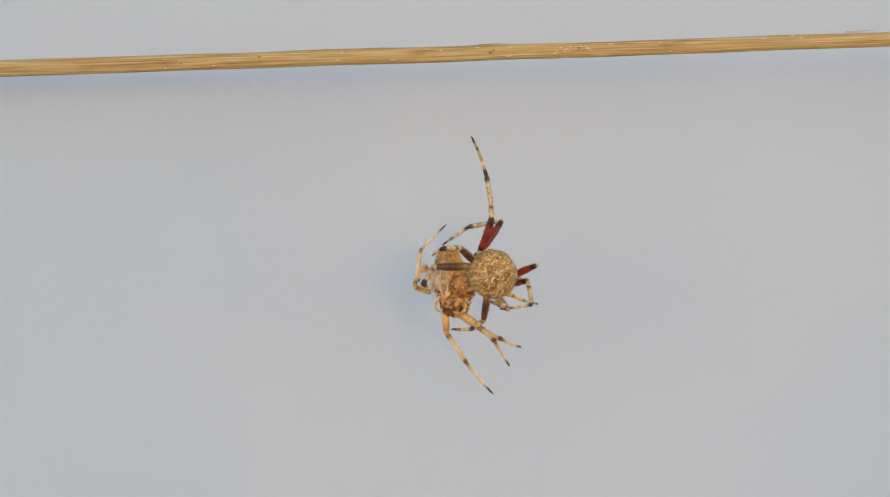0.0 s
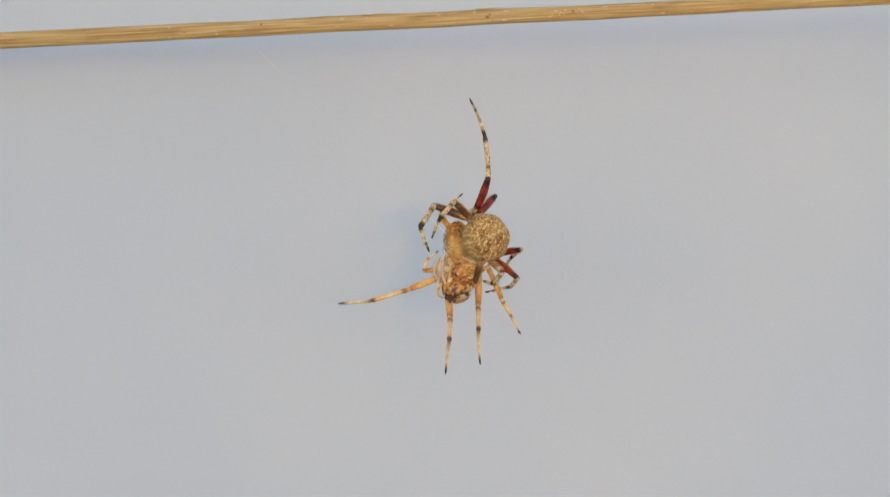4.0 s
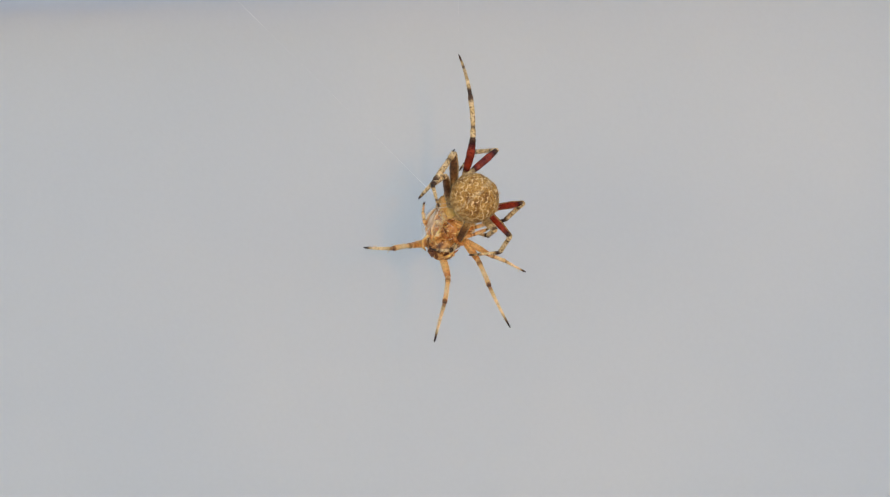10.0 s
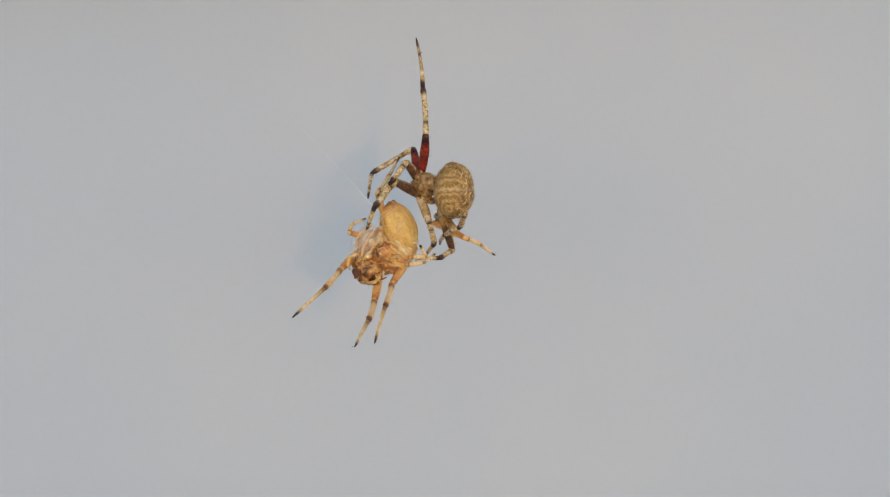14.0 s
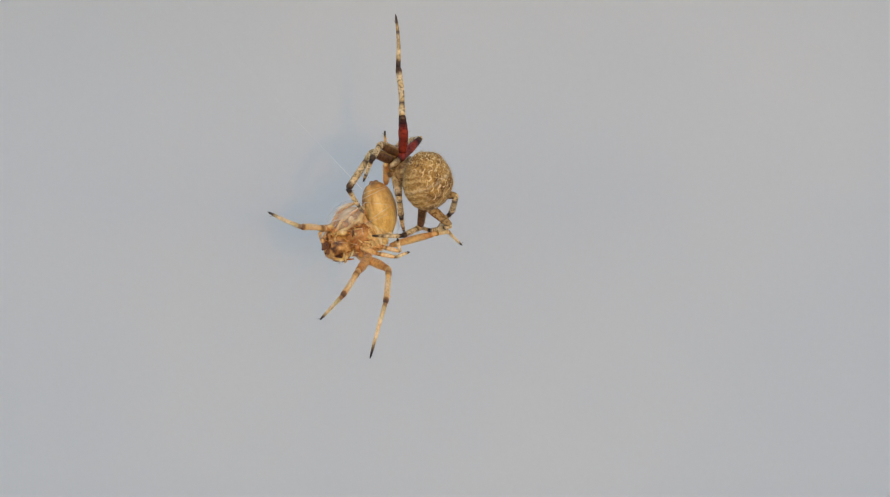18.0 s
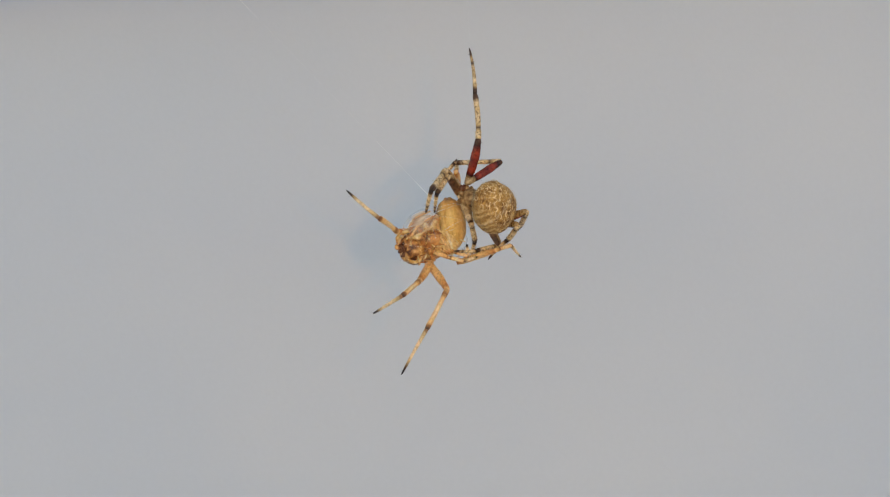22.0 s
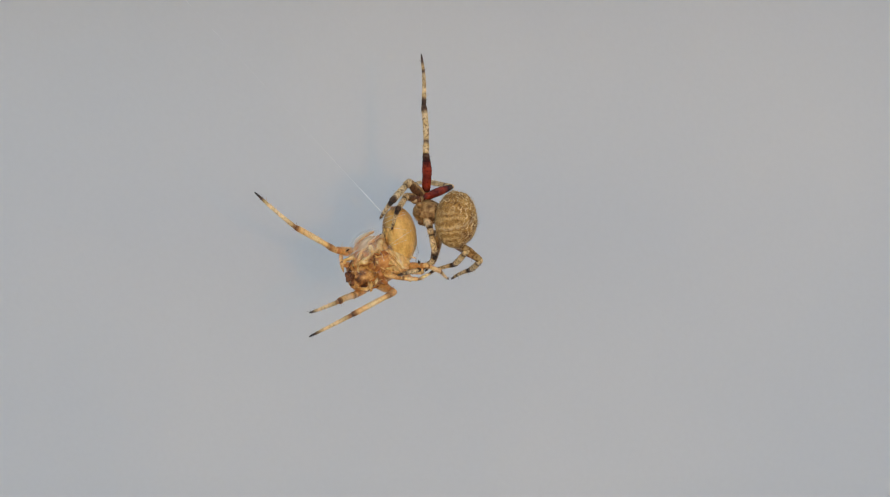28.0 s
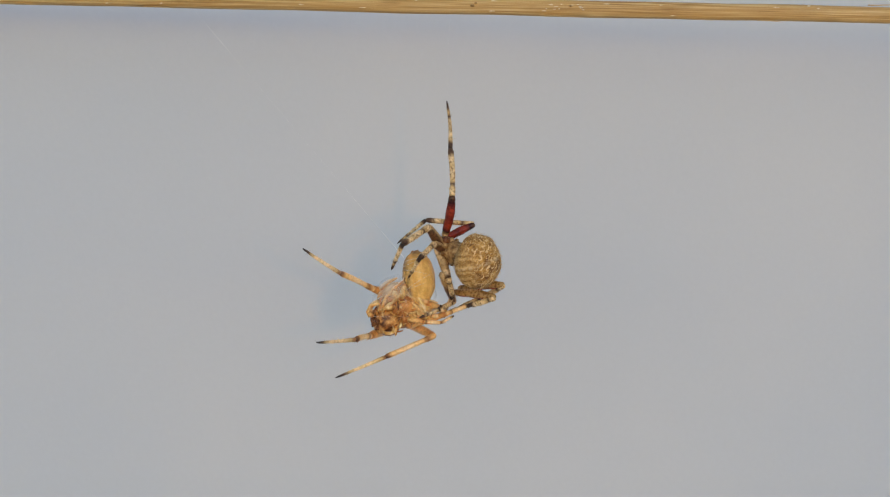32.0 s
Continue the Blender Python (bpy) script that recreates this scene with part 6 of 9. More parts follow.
PREDATOR_LEG_H = (6.2, 4.2, 4.0), [
    (0, 3, 0.5, -27, 6.2, -3.8, -30.1, 5.2, 0.3, -29.8, 2.9, 3.5, -29.1),
    (2, 4.3, 0.4, -27.4, 8.2, -3.8, -29.8, 6.2, -3.8, -33.5, 3.8, -3.8, -36.7),
    (3, 2.5, -0.1, -27.9, 5.7, -3.8, -31.6, 3.9, -1.9, -34.9, 2.6, -0.1, -38.2),
    (4, 2.4, 1, -28.5, 5.3, -3.8, -31.2, 3.7, -0.6, -33.5, 1.9, 2.9, -33.2),
    (7, 4.1, -0, -27.7, 7.8, -3.7, -31, 5.7, -0.1, -31.8, 1.7, -0.1, -31.4),
    (8, 2.8, 0.7, -29.5, 6.6, -3.8, -31.4, 5.4, 0.1, -32.2, 1.5, 0.1, -31.2),
    (10, 2.8, 1, -27.7, 5.9, -3.8, -30.2, 4.7, 0, -31.5, 2.8, 3.5, -31.2),
    (11, 3.1, 1.6, -29.3, 5.8, -3.8, -30.7, 4.5, -0, -32, 0.5, -0, -32.2),
    (13, 2.9, 1.1, -27.7, 5.2, -3.8, -30.7, 3.9, 0.1, -31.8, -0, 0.1, -32.4),
    (14, -0.3, -0.6, -22.7, 1.6, -3.3, -27.9, 2.3, -0.8, -31.2, 0.9, 2.4, -33.3),
    (16.5, 0.5, 0.4, -24.2, 1.2, -3.6, -28.8, 1.6, -0.7, -31.7, 0.8, 3, -33.1),
    (17, 0, 0.1, -24.3, 1.4, -3.8, -29, 1.7, -0.2, -31.1, 0.4, 3.4, -32.4),
    (17.5, 0.4, -0.3, -23.2, 1.2, -3.6, -28.5, 1.3, -0.2, -30.9, 0.7, 2.8, -33.5),
    (18, -0.9, -0.5, -20.6, -0.1, -3.6, -26, 0.2, -0.9, -29.2, 0.6, 2, -31.9),
    (18.5, 0.3, 1.5, -28.1, 1.1, -3.7, -31.2, 1.3, 0.1, -33.1, 0.6, 3.6, -34.8),
    (19, -0.4, -0.3, -20, 0.9, -3.7, -25, 1.1, -1.5, -28.6, 1.3, 1.5, -31.3),
    (20, -2.1, 0.1, -22, 0.4, -3.7, -26.2, 0.9, -0.4, -28.6, 0.5, 3.1, -30.5),
    (20.5, 0.5, 1.1, -28.2, 1.2, -3.7, -32.1, 1.4, 0.2, -33.5, 0.7, 3.9, -34.8),
    (21, -0.4, -0.6, -21.9, 0.2, -3.5, -27.3, 0.4, -1.7, -31.1, -0.6, 1.5, -33.3),
    (21.5, -0.9, 0.1, -21.8, 0.3, -3.6, -26.7, 0.7, -0.6, -29.7, -0.7, 2.5, -31.8),
    (22, -2.1, -0.6, -22.7, -0.2, -3.6, -27.8, 0.4, -1, -31, -0.2, 1.8, -33.8),
    (22.5, -1, -0.1, -20.4, 0.1, -3.3, -25.5, 1.5, -2.3, -29.4, 2.2, 0.2, -32.4),
    (23, -0.7, -0.7, -22.1, 1.6, -3.7, -27, 2.2, -1.1, -30.3, 1, 2, -32.6),
    (23.5, -1.1, 0.4, -24.7, 1, -3.6, -29, 1.7, 0.1, -30.8, 0.1, 3.6, -32),
    (24, -0.4, -0.6, -22.8, 1.5, -3.5, -28, 2.5, -0.4, -30.7, 0.4, 2.6, -32.1),
    (24.5, -2.2, -0.3, -24.4, 1, -3.5, -28.7, 2.6, -0.7, -31.5, 1.5, 2.8, -32.9),
    (25, -0.5, -0.1, -23.4, 1.3, -3.4, -28.4, 1.7, -0.7, -31.6, 0.5, 1.8, -34.4),
    (25.5, -0.6, 0.5, -24.5, 1.7, -3.3, -28.7, 3.2, -0.1, -31, 2.2, 3, -33.3),
    (27.5, -1.1, -0.7, -23, 1.6, -3.5, -27.9, 2.4, -1.2, -31.3, 1.2, 2.2, -33.1),
    (28, -0.2, -0.5, -20.3, 1.7, -3.4, -25.5, 2.6, -3.4, -29.6, 1.2, -0.7, -32.2),
    (28.5, -0.8, 1, -25, 1.4, -3.4, -28.8, 2.4, 0.1, -30.9, 0.7, 3.5, -32.2),
    (29, -0.3, -0.9, -20.5, 1.8, -3.5, -25.8, 2.7, -1.8, -29.5, 1.3, 1.4, -31.6),
    (29.5, -1.4, 0.3, -21.4, 1.1, -3.4, -25.7, 2.4, -1.5, -29.2, 1.3, 1.4, -31.7),
    (30, -2.3, -0.2, -21.4, 0.8, -3.5, -25.7, 2.2, -0.3, -27.9, 2.3, 1.3, -31.6),
    (30.5, -1.9, 0, -23.9, 0.7, -3.5, -28.3, 1.8, -0.6, -31.2, 0.9, 2.6, -33.4),
    (31, -1.3, 0.2, -21.5, 1.4, -3.4, -25.7, 2.5, -0.5, -28.6, 1.9, 1.8, -31.8),
    (31.5, -1.3, 0.1, -22.7, 0.8, -3.4, -27.4, 1.2, -0.4, -30.3, 0.6, 2.9, -32.5),
    (32, -0.6, 0, -22.6, 1.5, -3.6, -27.2, 2.3, -0.8, -30.3, 1.4, 2, -33),
]
PREY_LEG_A = (6.6, 7.9, 7.9), [
    (0, -5.1, 3.4, -29, -4.5, -0, -34.6, -1, -5.4, -39.2, 3.7, -2.6, -45.1),
    (0.5, -4.8, 3.4, -29.3, -7.1, 0, -34.5, -1, 0, -39.5, 6.5, 2.6, -39.8),
    (1, -6.2, 4, -32.9, -9.4, 0, -37.1, -6.2, -4.9, -42.4, -1, -1.8, -47.6),
    (1.5, -9.3, 5, -31.7, -7.1, 0, -35.3, -3.9, -6.6, -38.2, -0.3, -3.6, -44.5),
    (2, -5.5, 4, -31.3, -6.3, 0, -36.5, -2.1, -6.1, -39.2, 1.5, 0, -42.9),
    (2.5, -5.4, 2.6, -34.7, -10.1, 1.2, -39.2, -5.4, -3.7, -43.2, -0, 1.4, -46.1),
    (3, -5.9, 2.9, -32.5, -11.4, 0, -34.9, -13.8, -6.2, -39.1, -16.5, 0.2, -43),
    (3.5, -6.6, 2.8, -31.3, -12.6, 0, -31.3, -16.7, -6.6, -32.8, -21.9, -0.6, -33.9),
    (4, -6, 2.8, -32.3, -11.7, 0, -34.3, -18.1, -4.3, -35.8, -24.6, 0.1, -36.6),
    (4.5, -5.3, 2.9, -32.2, -11, 0, -33.6, -17.3, -4.4, -35.4, -23.9, -0.1, -35.9),
    (6.5, -8.5, 3.3, -32, -13.2, 0, -35.2, -19.4, 0, -40.1, -26.3, 0, -44),
    (7, -8.1, 3.2, -30.7, -11.2, 0, -35.5, -15.9, -5.8, -38.2, -22.7, -3.8, -41.8),
    (7.5, -7.2, 4.3, -31.8, -11.2, 0, -34.8, -14.8, -6.7, -37, -21.8, -4, -39.6),
    (8, -6.6, 3.6, -32.7, -10.3, 0, -36.9, -14, -6.7, -38.8, -21, -4, -41.3),
    (8.5, -9.2, 3.4, -32.3, -14.2, 0, -34.9, -21.3, 0, -38.4, -29, 0, -40.1),
    (9, -4.3, 4.2, -32.4, -9.3, 0, -33.3, -13.1, -6.9, -33.2, -19.9, -2.8, -33),
    (9.5, -4.3, 5.2, -34.7, -8.4, 0, -34.8, -10.5, -7.6, -34.7, -15.8, -1.7, -34.6),
    (10, -4.6, 5.2, -32.9, -8.6, 0, -33.1, -11.5, -7.3, -33, -16.9, -1.5, -33.2),
    (10.5, -8.9, 3.3, -32.2, -14.3, 0, -34, -21.9, 0, -35.9, -28.9, 3.7, -35.9),
    (11, -5.9, 5.4, -30.3, -9.6, 0, -30.2, -12.6, -7.2, -29.4, -18.5, -2.1, -28.1),
    (12, -2.7, 3.9, -35.4, -8, 0, -35.4, -10.9, -7.1, -33.5, -14.9, -0.3, -32.5),
    (13, -4.7, 4.7, -31.5, -7.7, -0.5, -34.2, -6.2, -8.2, -35, -5.5, -0.4, -36.4),
    (13.5, -9, 3.6, -35, -10.8, -1.8, -38.3, -11.7, -9.1, -40.9, -14.9, -3.4, -45.4),
    (14, -8.7, 2, -31.9, -12, -3, -34.6, -14, -10.4, -36.4, -19.2, -6.9, -41.3),
    (14.5, -8.1, 2.5, -34.9, -11.7, -2.8, -36.2, -12.9, -10.5, -37.4, -17.8, -5.7, -41.2),
    (16.5, -8.7, 3.2, -32.9, -12.2, -2.2, -31.3, -15, -9.5, -30.5, -21.3, -4.7, -30),
    (17, -6.1, 2, -29.6, -9, -2, -27.2, -10.9, -9.5, -26, -14, -2.3, -25.2),
    (17.5, -7.2, 1.8, -32.3, -11.5, -2, -31.7, -14.9, -9, -30.4, -21.2, -4.3, -29.6),
    (18, -7, 1.8, -31, -11.1, -2.1, -30.7, -13.8, -9.4, -29.5, -19, -3.6, -27.9),
    (18.5, -6.1, 1.8, -30.8, -9.2, -2.1, -28.4, -10.7, -9.5, -26.2, -15.9, -4.1, -23.5),
    (19, -6.7, 2, -29.8, -9.6, -2.1, -27.6, -10.8, -9.7, -25.7, -14.8, -3.6, -22.5),
    (19.5, -6.3, 1.5, -28.8, -8.1, -2.2, -23, -8.7, -10, -21.9, -10.7, -2.5, -20.1),
    (20, -6.3, 1.7, -28.7, -8.6, -2.2, -23.5, -9.3, -9.6, -20.9, -11.8, -2.4, -18.7),
    (20.5, -6.1, 1.8, -30.4, -8.2, -2.2, -27.5, -10, -8.9, -23.8, -14, -3.8, -19.2),
    (21, -7.5, 1.6, -29.5, -10.9, -2.3, -26.4, -12.7, -9.4, -23.5, -16.9, -4.3, -19.1),
    (21.5, -7.4, 1.7, -30.2, -12, -2.3, -28.3, -14.9, -9.1, -25.6, -19.9, -4.1, -21.9),
    (22, -7.8, 1.6, -30.1, -12.1, -2.3, -29.2, -14.6, -9.3, -26.4, -19.9, -5.1, -22.2),
    (22.5, -6.5, 1.2, -31.3, -12.2, -2.4, -31.2, -16.3, -8.7, -29, -22.7, -5.8, -25.3),
    (23, -6.9, 1.4, -30.9, -11.5, -2.4, -31.4, -15.4, -9, -29.4, -21.8, -5.5, -26.2),
    (23.5, -6.4, 1.5, -30.6, -10.4, -2.4, -29.6, -13.8, -9.1, -27, -18.9, -4.3, -23.2),
    (24, -7.2, 1.3, -30.6, -11.5, -2.5, -28.9, -15, -9, -26.1, -21.2, -6.5, -21.8),
    (24.5, -7.6, 1.3, -32.5, -11.1, -2.5, -29.5, -14.4, -8.9, -26.3, -20.3, -5.5, -22.1),
    (25, -7.3, 1.7, -31.9, -9.5, -2.5, -28.8, -11.7, -9.7, -26.4, -16.1, -4.3, -22.5),
    (25.5, -6.2, 1.1, -32.3, -11.1, -2.6, -31.8, -15, -8.9, -29.3, -21.4, -5.5, -26),
    (27.5, -6.3, 1, -30.8, -10.4, -2.7, -28.3, -14.7, -8.4, -25, -20.6, -5.3, -20.8),
    (28, -7.4, 1.3, -30.3, -12.3, -2.7, -29, -17.8, -7, -25.3, -23.9, -5.4, -20.4),
    (28.5, -7.2, 0.5, -30.5, -13, -2.8, -27.5, -17.1, -8.6, -24.1, -23.1, -6.4, -19.4),
    (29, -6.8, 1.1, -28.9, -11.4, -2.8, -26.9, -15.6, -8.6, -23.6, -21, -4.5, -19.5),
    (29.5, -7.6, 0.7, -32.1, -12.6, -2.8, -29, -18.8, -5.7, -25.1, -24.7, -4.3, -20),
    (30, -6.5, 0.7, -31.1, -11.5, -2.9, -28.6, -16.2, -8.1, -25.1, -21.7, -3.5, -21.7),
    (30.5, -7.5, 0.5, -32.3, -13.1, -2.9, -29.7, -17.4, -8.7, -26.7, -23.7, -6.9, -22.2),
    (31, -6.7, 0.6, -30.7, -12.2, -2.9, -28.1, -16.9, -8.8, -25.7, -23.5, -6, -22.2),
    (31.5, -7.1, 0.3, -32, -12, -3, -30.2, -17, -8.5, -27.7, -23.7, -6, -24.2),
    (32, -6.6, 1.1, -31.4, -10.2, -3, -29.4, -14.8, -8.9, -26.7, -21, -5.1, -23.5),
]
PREY_LEG_B = (6.0, 7.0, 8.2), [
    (0, -2.9, 2.6, -30.7, 1.6, -0, -33.7, 3.9, -6.4, -35.4, 6.6, -0.4, -40.4),
    (0.5, -3.5, 3.8, -32.8, 1.1, 0, -34, 6.9, -3.1, -36.2, 10.9, 3.9, -34.4),
    (1, -6.2, 4.4, -32.2, -6.6, 0, -36.3, -2.7, -1.9, -41.8, 1.7, 1, -48),
    (1.5, -4.7, 5, -33.8, -2.6, 0, -36.4, 0.5, -5.8, -38.8, 5.3, -3.2, -44.9),
    (2, -4.7, 3, -33.5, -2.1, 0, -38, 1, -5.6, -40.9, 6.3, -5.6, -47.1),
    (2.5, -5.7, 2.5, -35.8, -9.3, 2.5, -40.6, -8.2, -2.4, -45.4, -5.8, -2.4, -53.3),
    (3, -7.2, 3.5, -34.6, -7.4, 0, -39.5, -7.3, -5.2, -44.1, -8.2, -2.2, -51.7),
    (3.5, -6.7, 3.5, -31.1, -8.5, 0, -35.6, -9.9, 0, -42.5, -12.6, 2.5, -49.8),
    (4, -4.8, 4.4, -35.5, -4.3, 0, -39.6, -4.4, -6.1, -43, -5.3, -1.3, -49.7),
    (4.5, -5.3, 4.4, -32.7, -5.3, 0, -36.8, -5.5, -6.5, -39.4, -6.7, -3.9, -47.1),
    (6.5, -7.6, 4.7, -34.3, -6.7, 0, -37.9, -5.6, -3.4, -43.9, -5.6, -2.8, -52.1),
    (7, -5, 3.3, -32.6, -4.1, 0, -37.6, -2.7, -5.2, -42, -2.1, -5.2, -50.2),
    (7.5, -4, 4, -31.5, -2.9, 0, -35.8, -2.5, -1.9, -42.6, -3.3, -1.9, -50.7),
    (8, -4.2, 3.3, -33.4, -2.1, 0, -38, -1.2, -3.9, -43.7, -1.7, -3.9, -51.9),
    (8.5, -8.3, 3.8, -34.6, -8.7, 0, -39.2, -9.1, -3.5, -45.3, -10.9, -3.5, -53.3),
    (9, -2.3, 3, -32.5, -2.2, 0, -37.7, -2.4, -5.8, -41.6, -4.4, -4, -49.4),
    (9.5, -3.7, 3.9, -33.9, -1.2, 0, -37.7, -1.5, 0, -44.7, -3.1, 0, -52.8),
    (10, -3.7, 3.5, -34.2, -2.3, 0, -38.8, -2.9, -5.8, -42.6, -4.8, -2.3, -49.8),
    (10.5, -9, 3.7, -32.3, -11, 0, -36.7, -12.6, 0, -43.5, -15.6, 0, -51.1),
    (11, -3.9, 4.7, -33.6, -2.9, 0, -37.2, -3, -6.7, -39.3, -5.4, -1, -44.7),
    (11.5, -2.1, 5.5, -35.5, -4.1, 0, -36.8, -5.3, -6.8, -38, -11.1, -2.5, -42),
    (12, -1, 4.5, -33.6, -3.4, 0, -36.8, -4.8, -6.6, -38.6, -7.6, 0.2, -42.2),
    (12.5, 0.1, 5.7, -34.4, -1.3, 0, -35.7, -2.1, -6.9, -35.8, -3.5, 0.7, -38.5),
    (13, -3.4, 4.6, -33.5, -0.3, -0.5, -34.3, 0.3, -7.5, -34.7, -0, 0.4, -37),
    (13.5, -4, 3.3, -37.1, -3.9, -1.8, -40.3, -4.3, -8.5, -42, -6.1, -4.1, -48.7),
    (14, -6.2, 1.4, -35.5, -7, -3, -39.5, -7.7, -9.7, -41.4, -10.1, -3.7, -46.5),
    (14.5, -4.6, 2.2, -38.3, -5.4, -2.8, -41.4, -5.5, -9.8, -42, -8.1, -3.7, -46.9),
    (16.5, -5.4, 3.2, -36.4, -7.1, -2.2, -38.5, -8.4, -9, -39.5, -11.9, -2.8, -43.6),
    (17, -2.2, 2.5, -31, -3, -2, -34.9, -3.1, -9, -35.4, -5.2, -1.7, -38.5),
    (17.5, -6.6, 3.8, -37.5, -7.4, -2, -38.6, -9.1, -8.5, -40.7, -12.7, -2.3, -44.9),
    (18, -4.6, 3.5, -35.5, -6.3, -2.1, -37.1, -8.4, -8.2, -39.6, -12, -2.4, -44.1),
    (18.5, -5.5, 3.8, -36.5, -6.4, -2.1, -37.2, -6.7, -9, -36.5, -8.2, -1, -37.5),
    (19, -6.5, 3.1, -34.8, -9.4, -2.1, -35.3, -10.7, -9, -34.7, -14.5, -1.9, -36.5),
    (19.5, -5.9, 3.8, -36.6, -6.7, -2.2, -36.4, -7, -9.1, -35.9, -8.7, -1.2, -37.1),
    (20, -4.7, 3.5, -34.9, -6.5, -2.2, -35, -7.8, -9.1, -34.7, -9.7, -1.2, -36.2),
    (20.5, -5.1, 3.4, -36.3, -7, -2.2, -36.6, -8.3, -9.1, -36.8, -10.9, -1.4, -38.3),
    (21, -7.2, 3.4, -34.6, -9.1, -2.3, -34.8, -10.4, -9.1, -35.4, -14.6, -2.6, -38),
    (21.5, -6.5, 3, -33.4, -8.3, -2.3, -35.5, -10.8, -8.5, -37.3, -16.1, -3.3, -40.8),
    (22, -6.8, 2.8, -34.6, -8.6, -2.3, -37.2, -11.2, -8.6, -38.8, -16.3, -3.1, -42.4),
    (22.5, -5.4, 1.9, -34.1, -7.7, -2.4, -37.6, -10.7, -7.9, -40.6, -16.6, -3.9, -44.8),
    (23, -5, 2.5, -34.8, -6.8, -2.4, -37.8, -9.4, -8.3, -40.4, -15, -4.4, -45),
    (23.5, -3.4, 2.4, -34, -6.1, -2.4, -36.3, -8.7, -8.3, -39, -13.8, -2.8, -42.4),
    (24, -6.1, 2.9, -34.8, -8, -2.5, -36.8, -8.9, -9.3, -37.7, -14, -4, -41.1),
    (24.5, -4.6, 2.6, -34.9, -6.5, -2.5, -37.5, -8, -9.2, -38.7, -13, -3.7, -41.9),
    (25, -3.1, 2.6, -35.9, -5, -2.5, -38.2, -6.4, -9.3, -39.5, -10, -2.4, -42.3),
    (25.5, -2.7, 2.9, -36.7, -4.7, -2.6, -38.2, -7.4, -8.4, -41, -12.5, -3.7, -45.4),
    (27.5, -6.2, 2.9, -35.2, -8, -2.7, -36.3, -8.8, -9.6, -36.2, -14.4, -4.3, -39.1),
    (28, -6.7, 2.6, -34.6, -9.2, -2.7, -35.7, -11.3, -9.4, -35.7, -15.9, -3.2, -38.4),
    (28.5, -9.2, 2.7, -35.2, -11.7, -2.8, -35.4, -13.6, -9.5, -35.3, -20.9, -6, -37),
    (29, -7.9, 2.4, -34.1, -10.9, -2.8, -34.3, -13.1, -9.4, -34.2, -19.4, -4.7, -36.5),
    (29.5, -9.4, 2.3, -34.8, -12.4, -2.8, -35.2, -15.7, -9, -35.8, -23.3, -6.6, -37.9),
    (30, -8.2, 2.2, -35.6, -11.3, -2.9, -36.1, -13.3, -9.6, -36.1, -20.1, -5.4, -38),
    (30.5, -9.5, 2.5, -36.8, -12, -2.9, -37.1, -14.4, -9.4, -37.6, -21.7, -6.1, -39.2),
    (31, -8.2, 2.5, -34.7, -10.7, -2.9, -35.1, -13.1, -9.5, -35.1, -20.6, -7.1, -37.4),
    (31.5, -8.6, 2.4, -36.8, -11.2, -3, -37.5, -13.3, -9.6, -37.5, -20.3, -5.8, -39.6),
    (32, -7.7, 2.4, -36.6, -10.3, -3, -36.9, -12, -9.8, -36.5, -18.3, -4.7, -38),
]
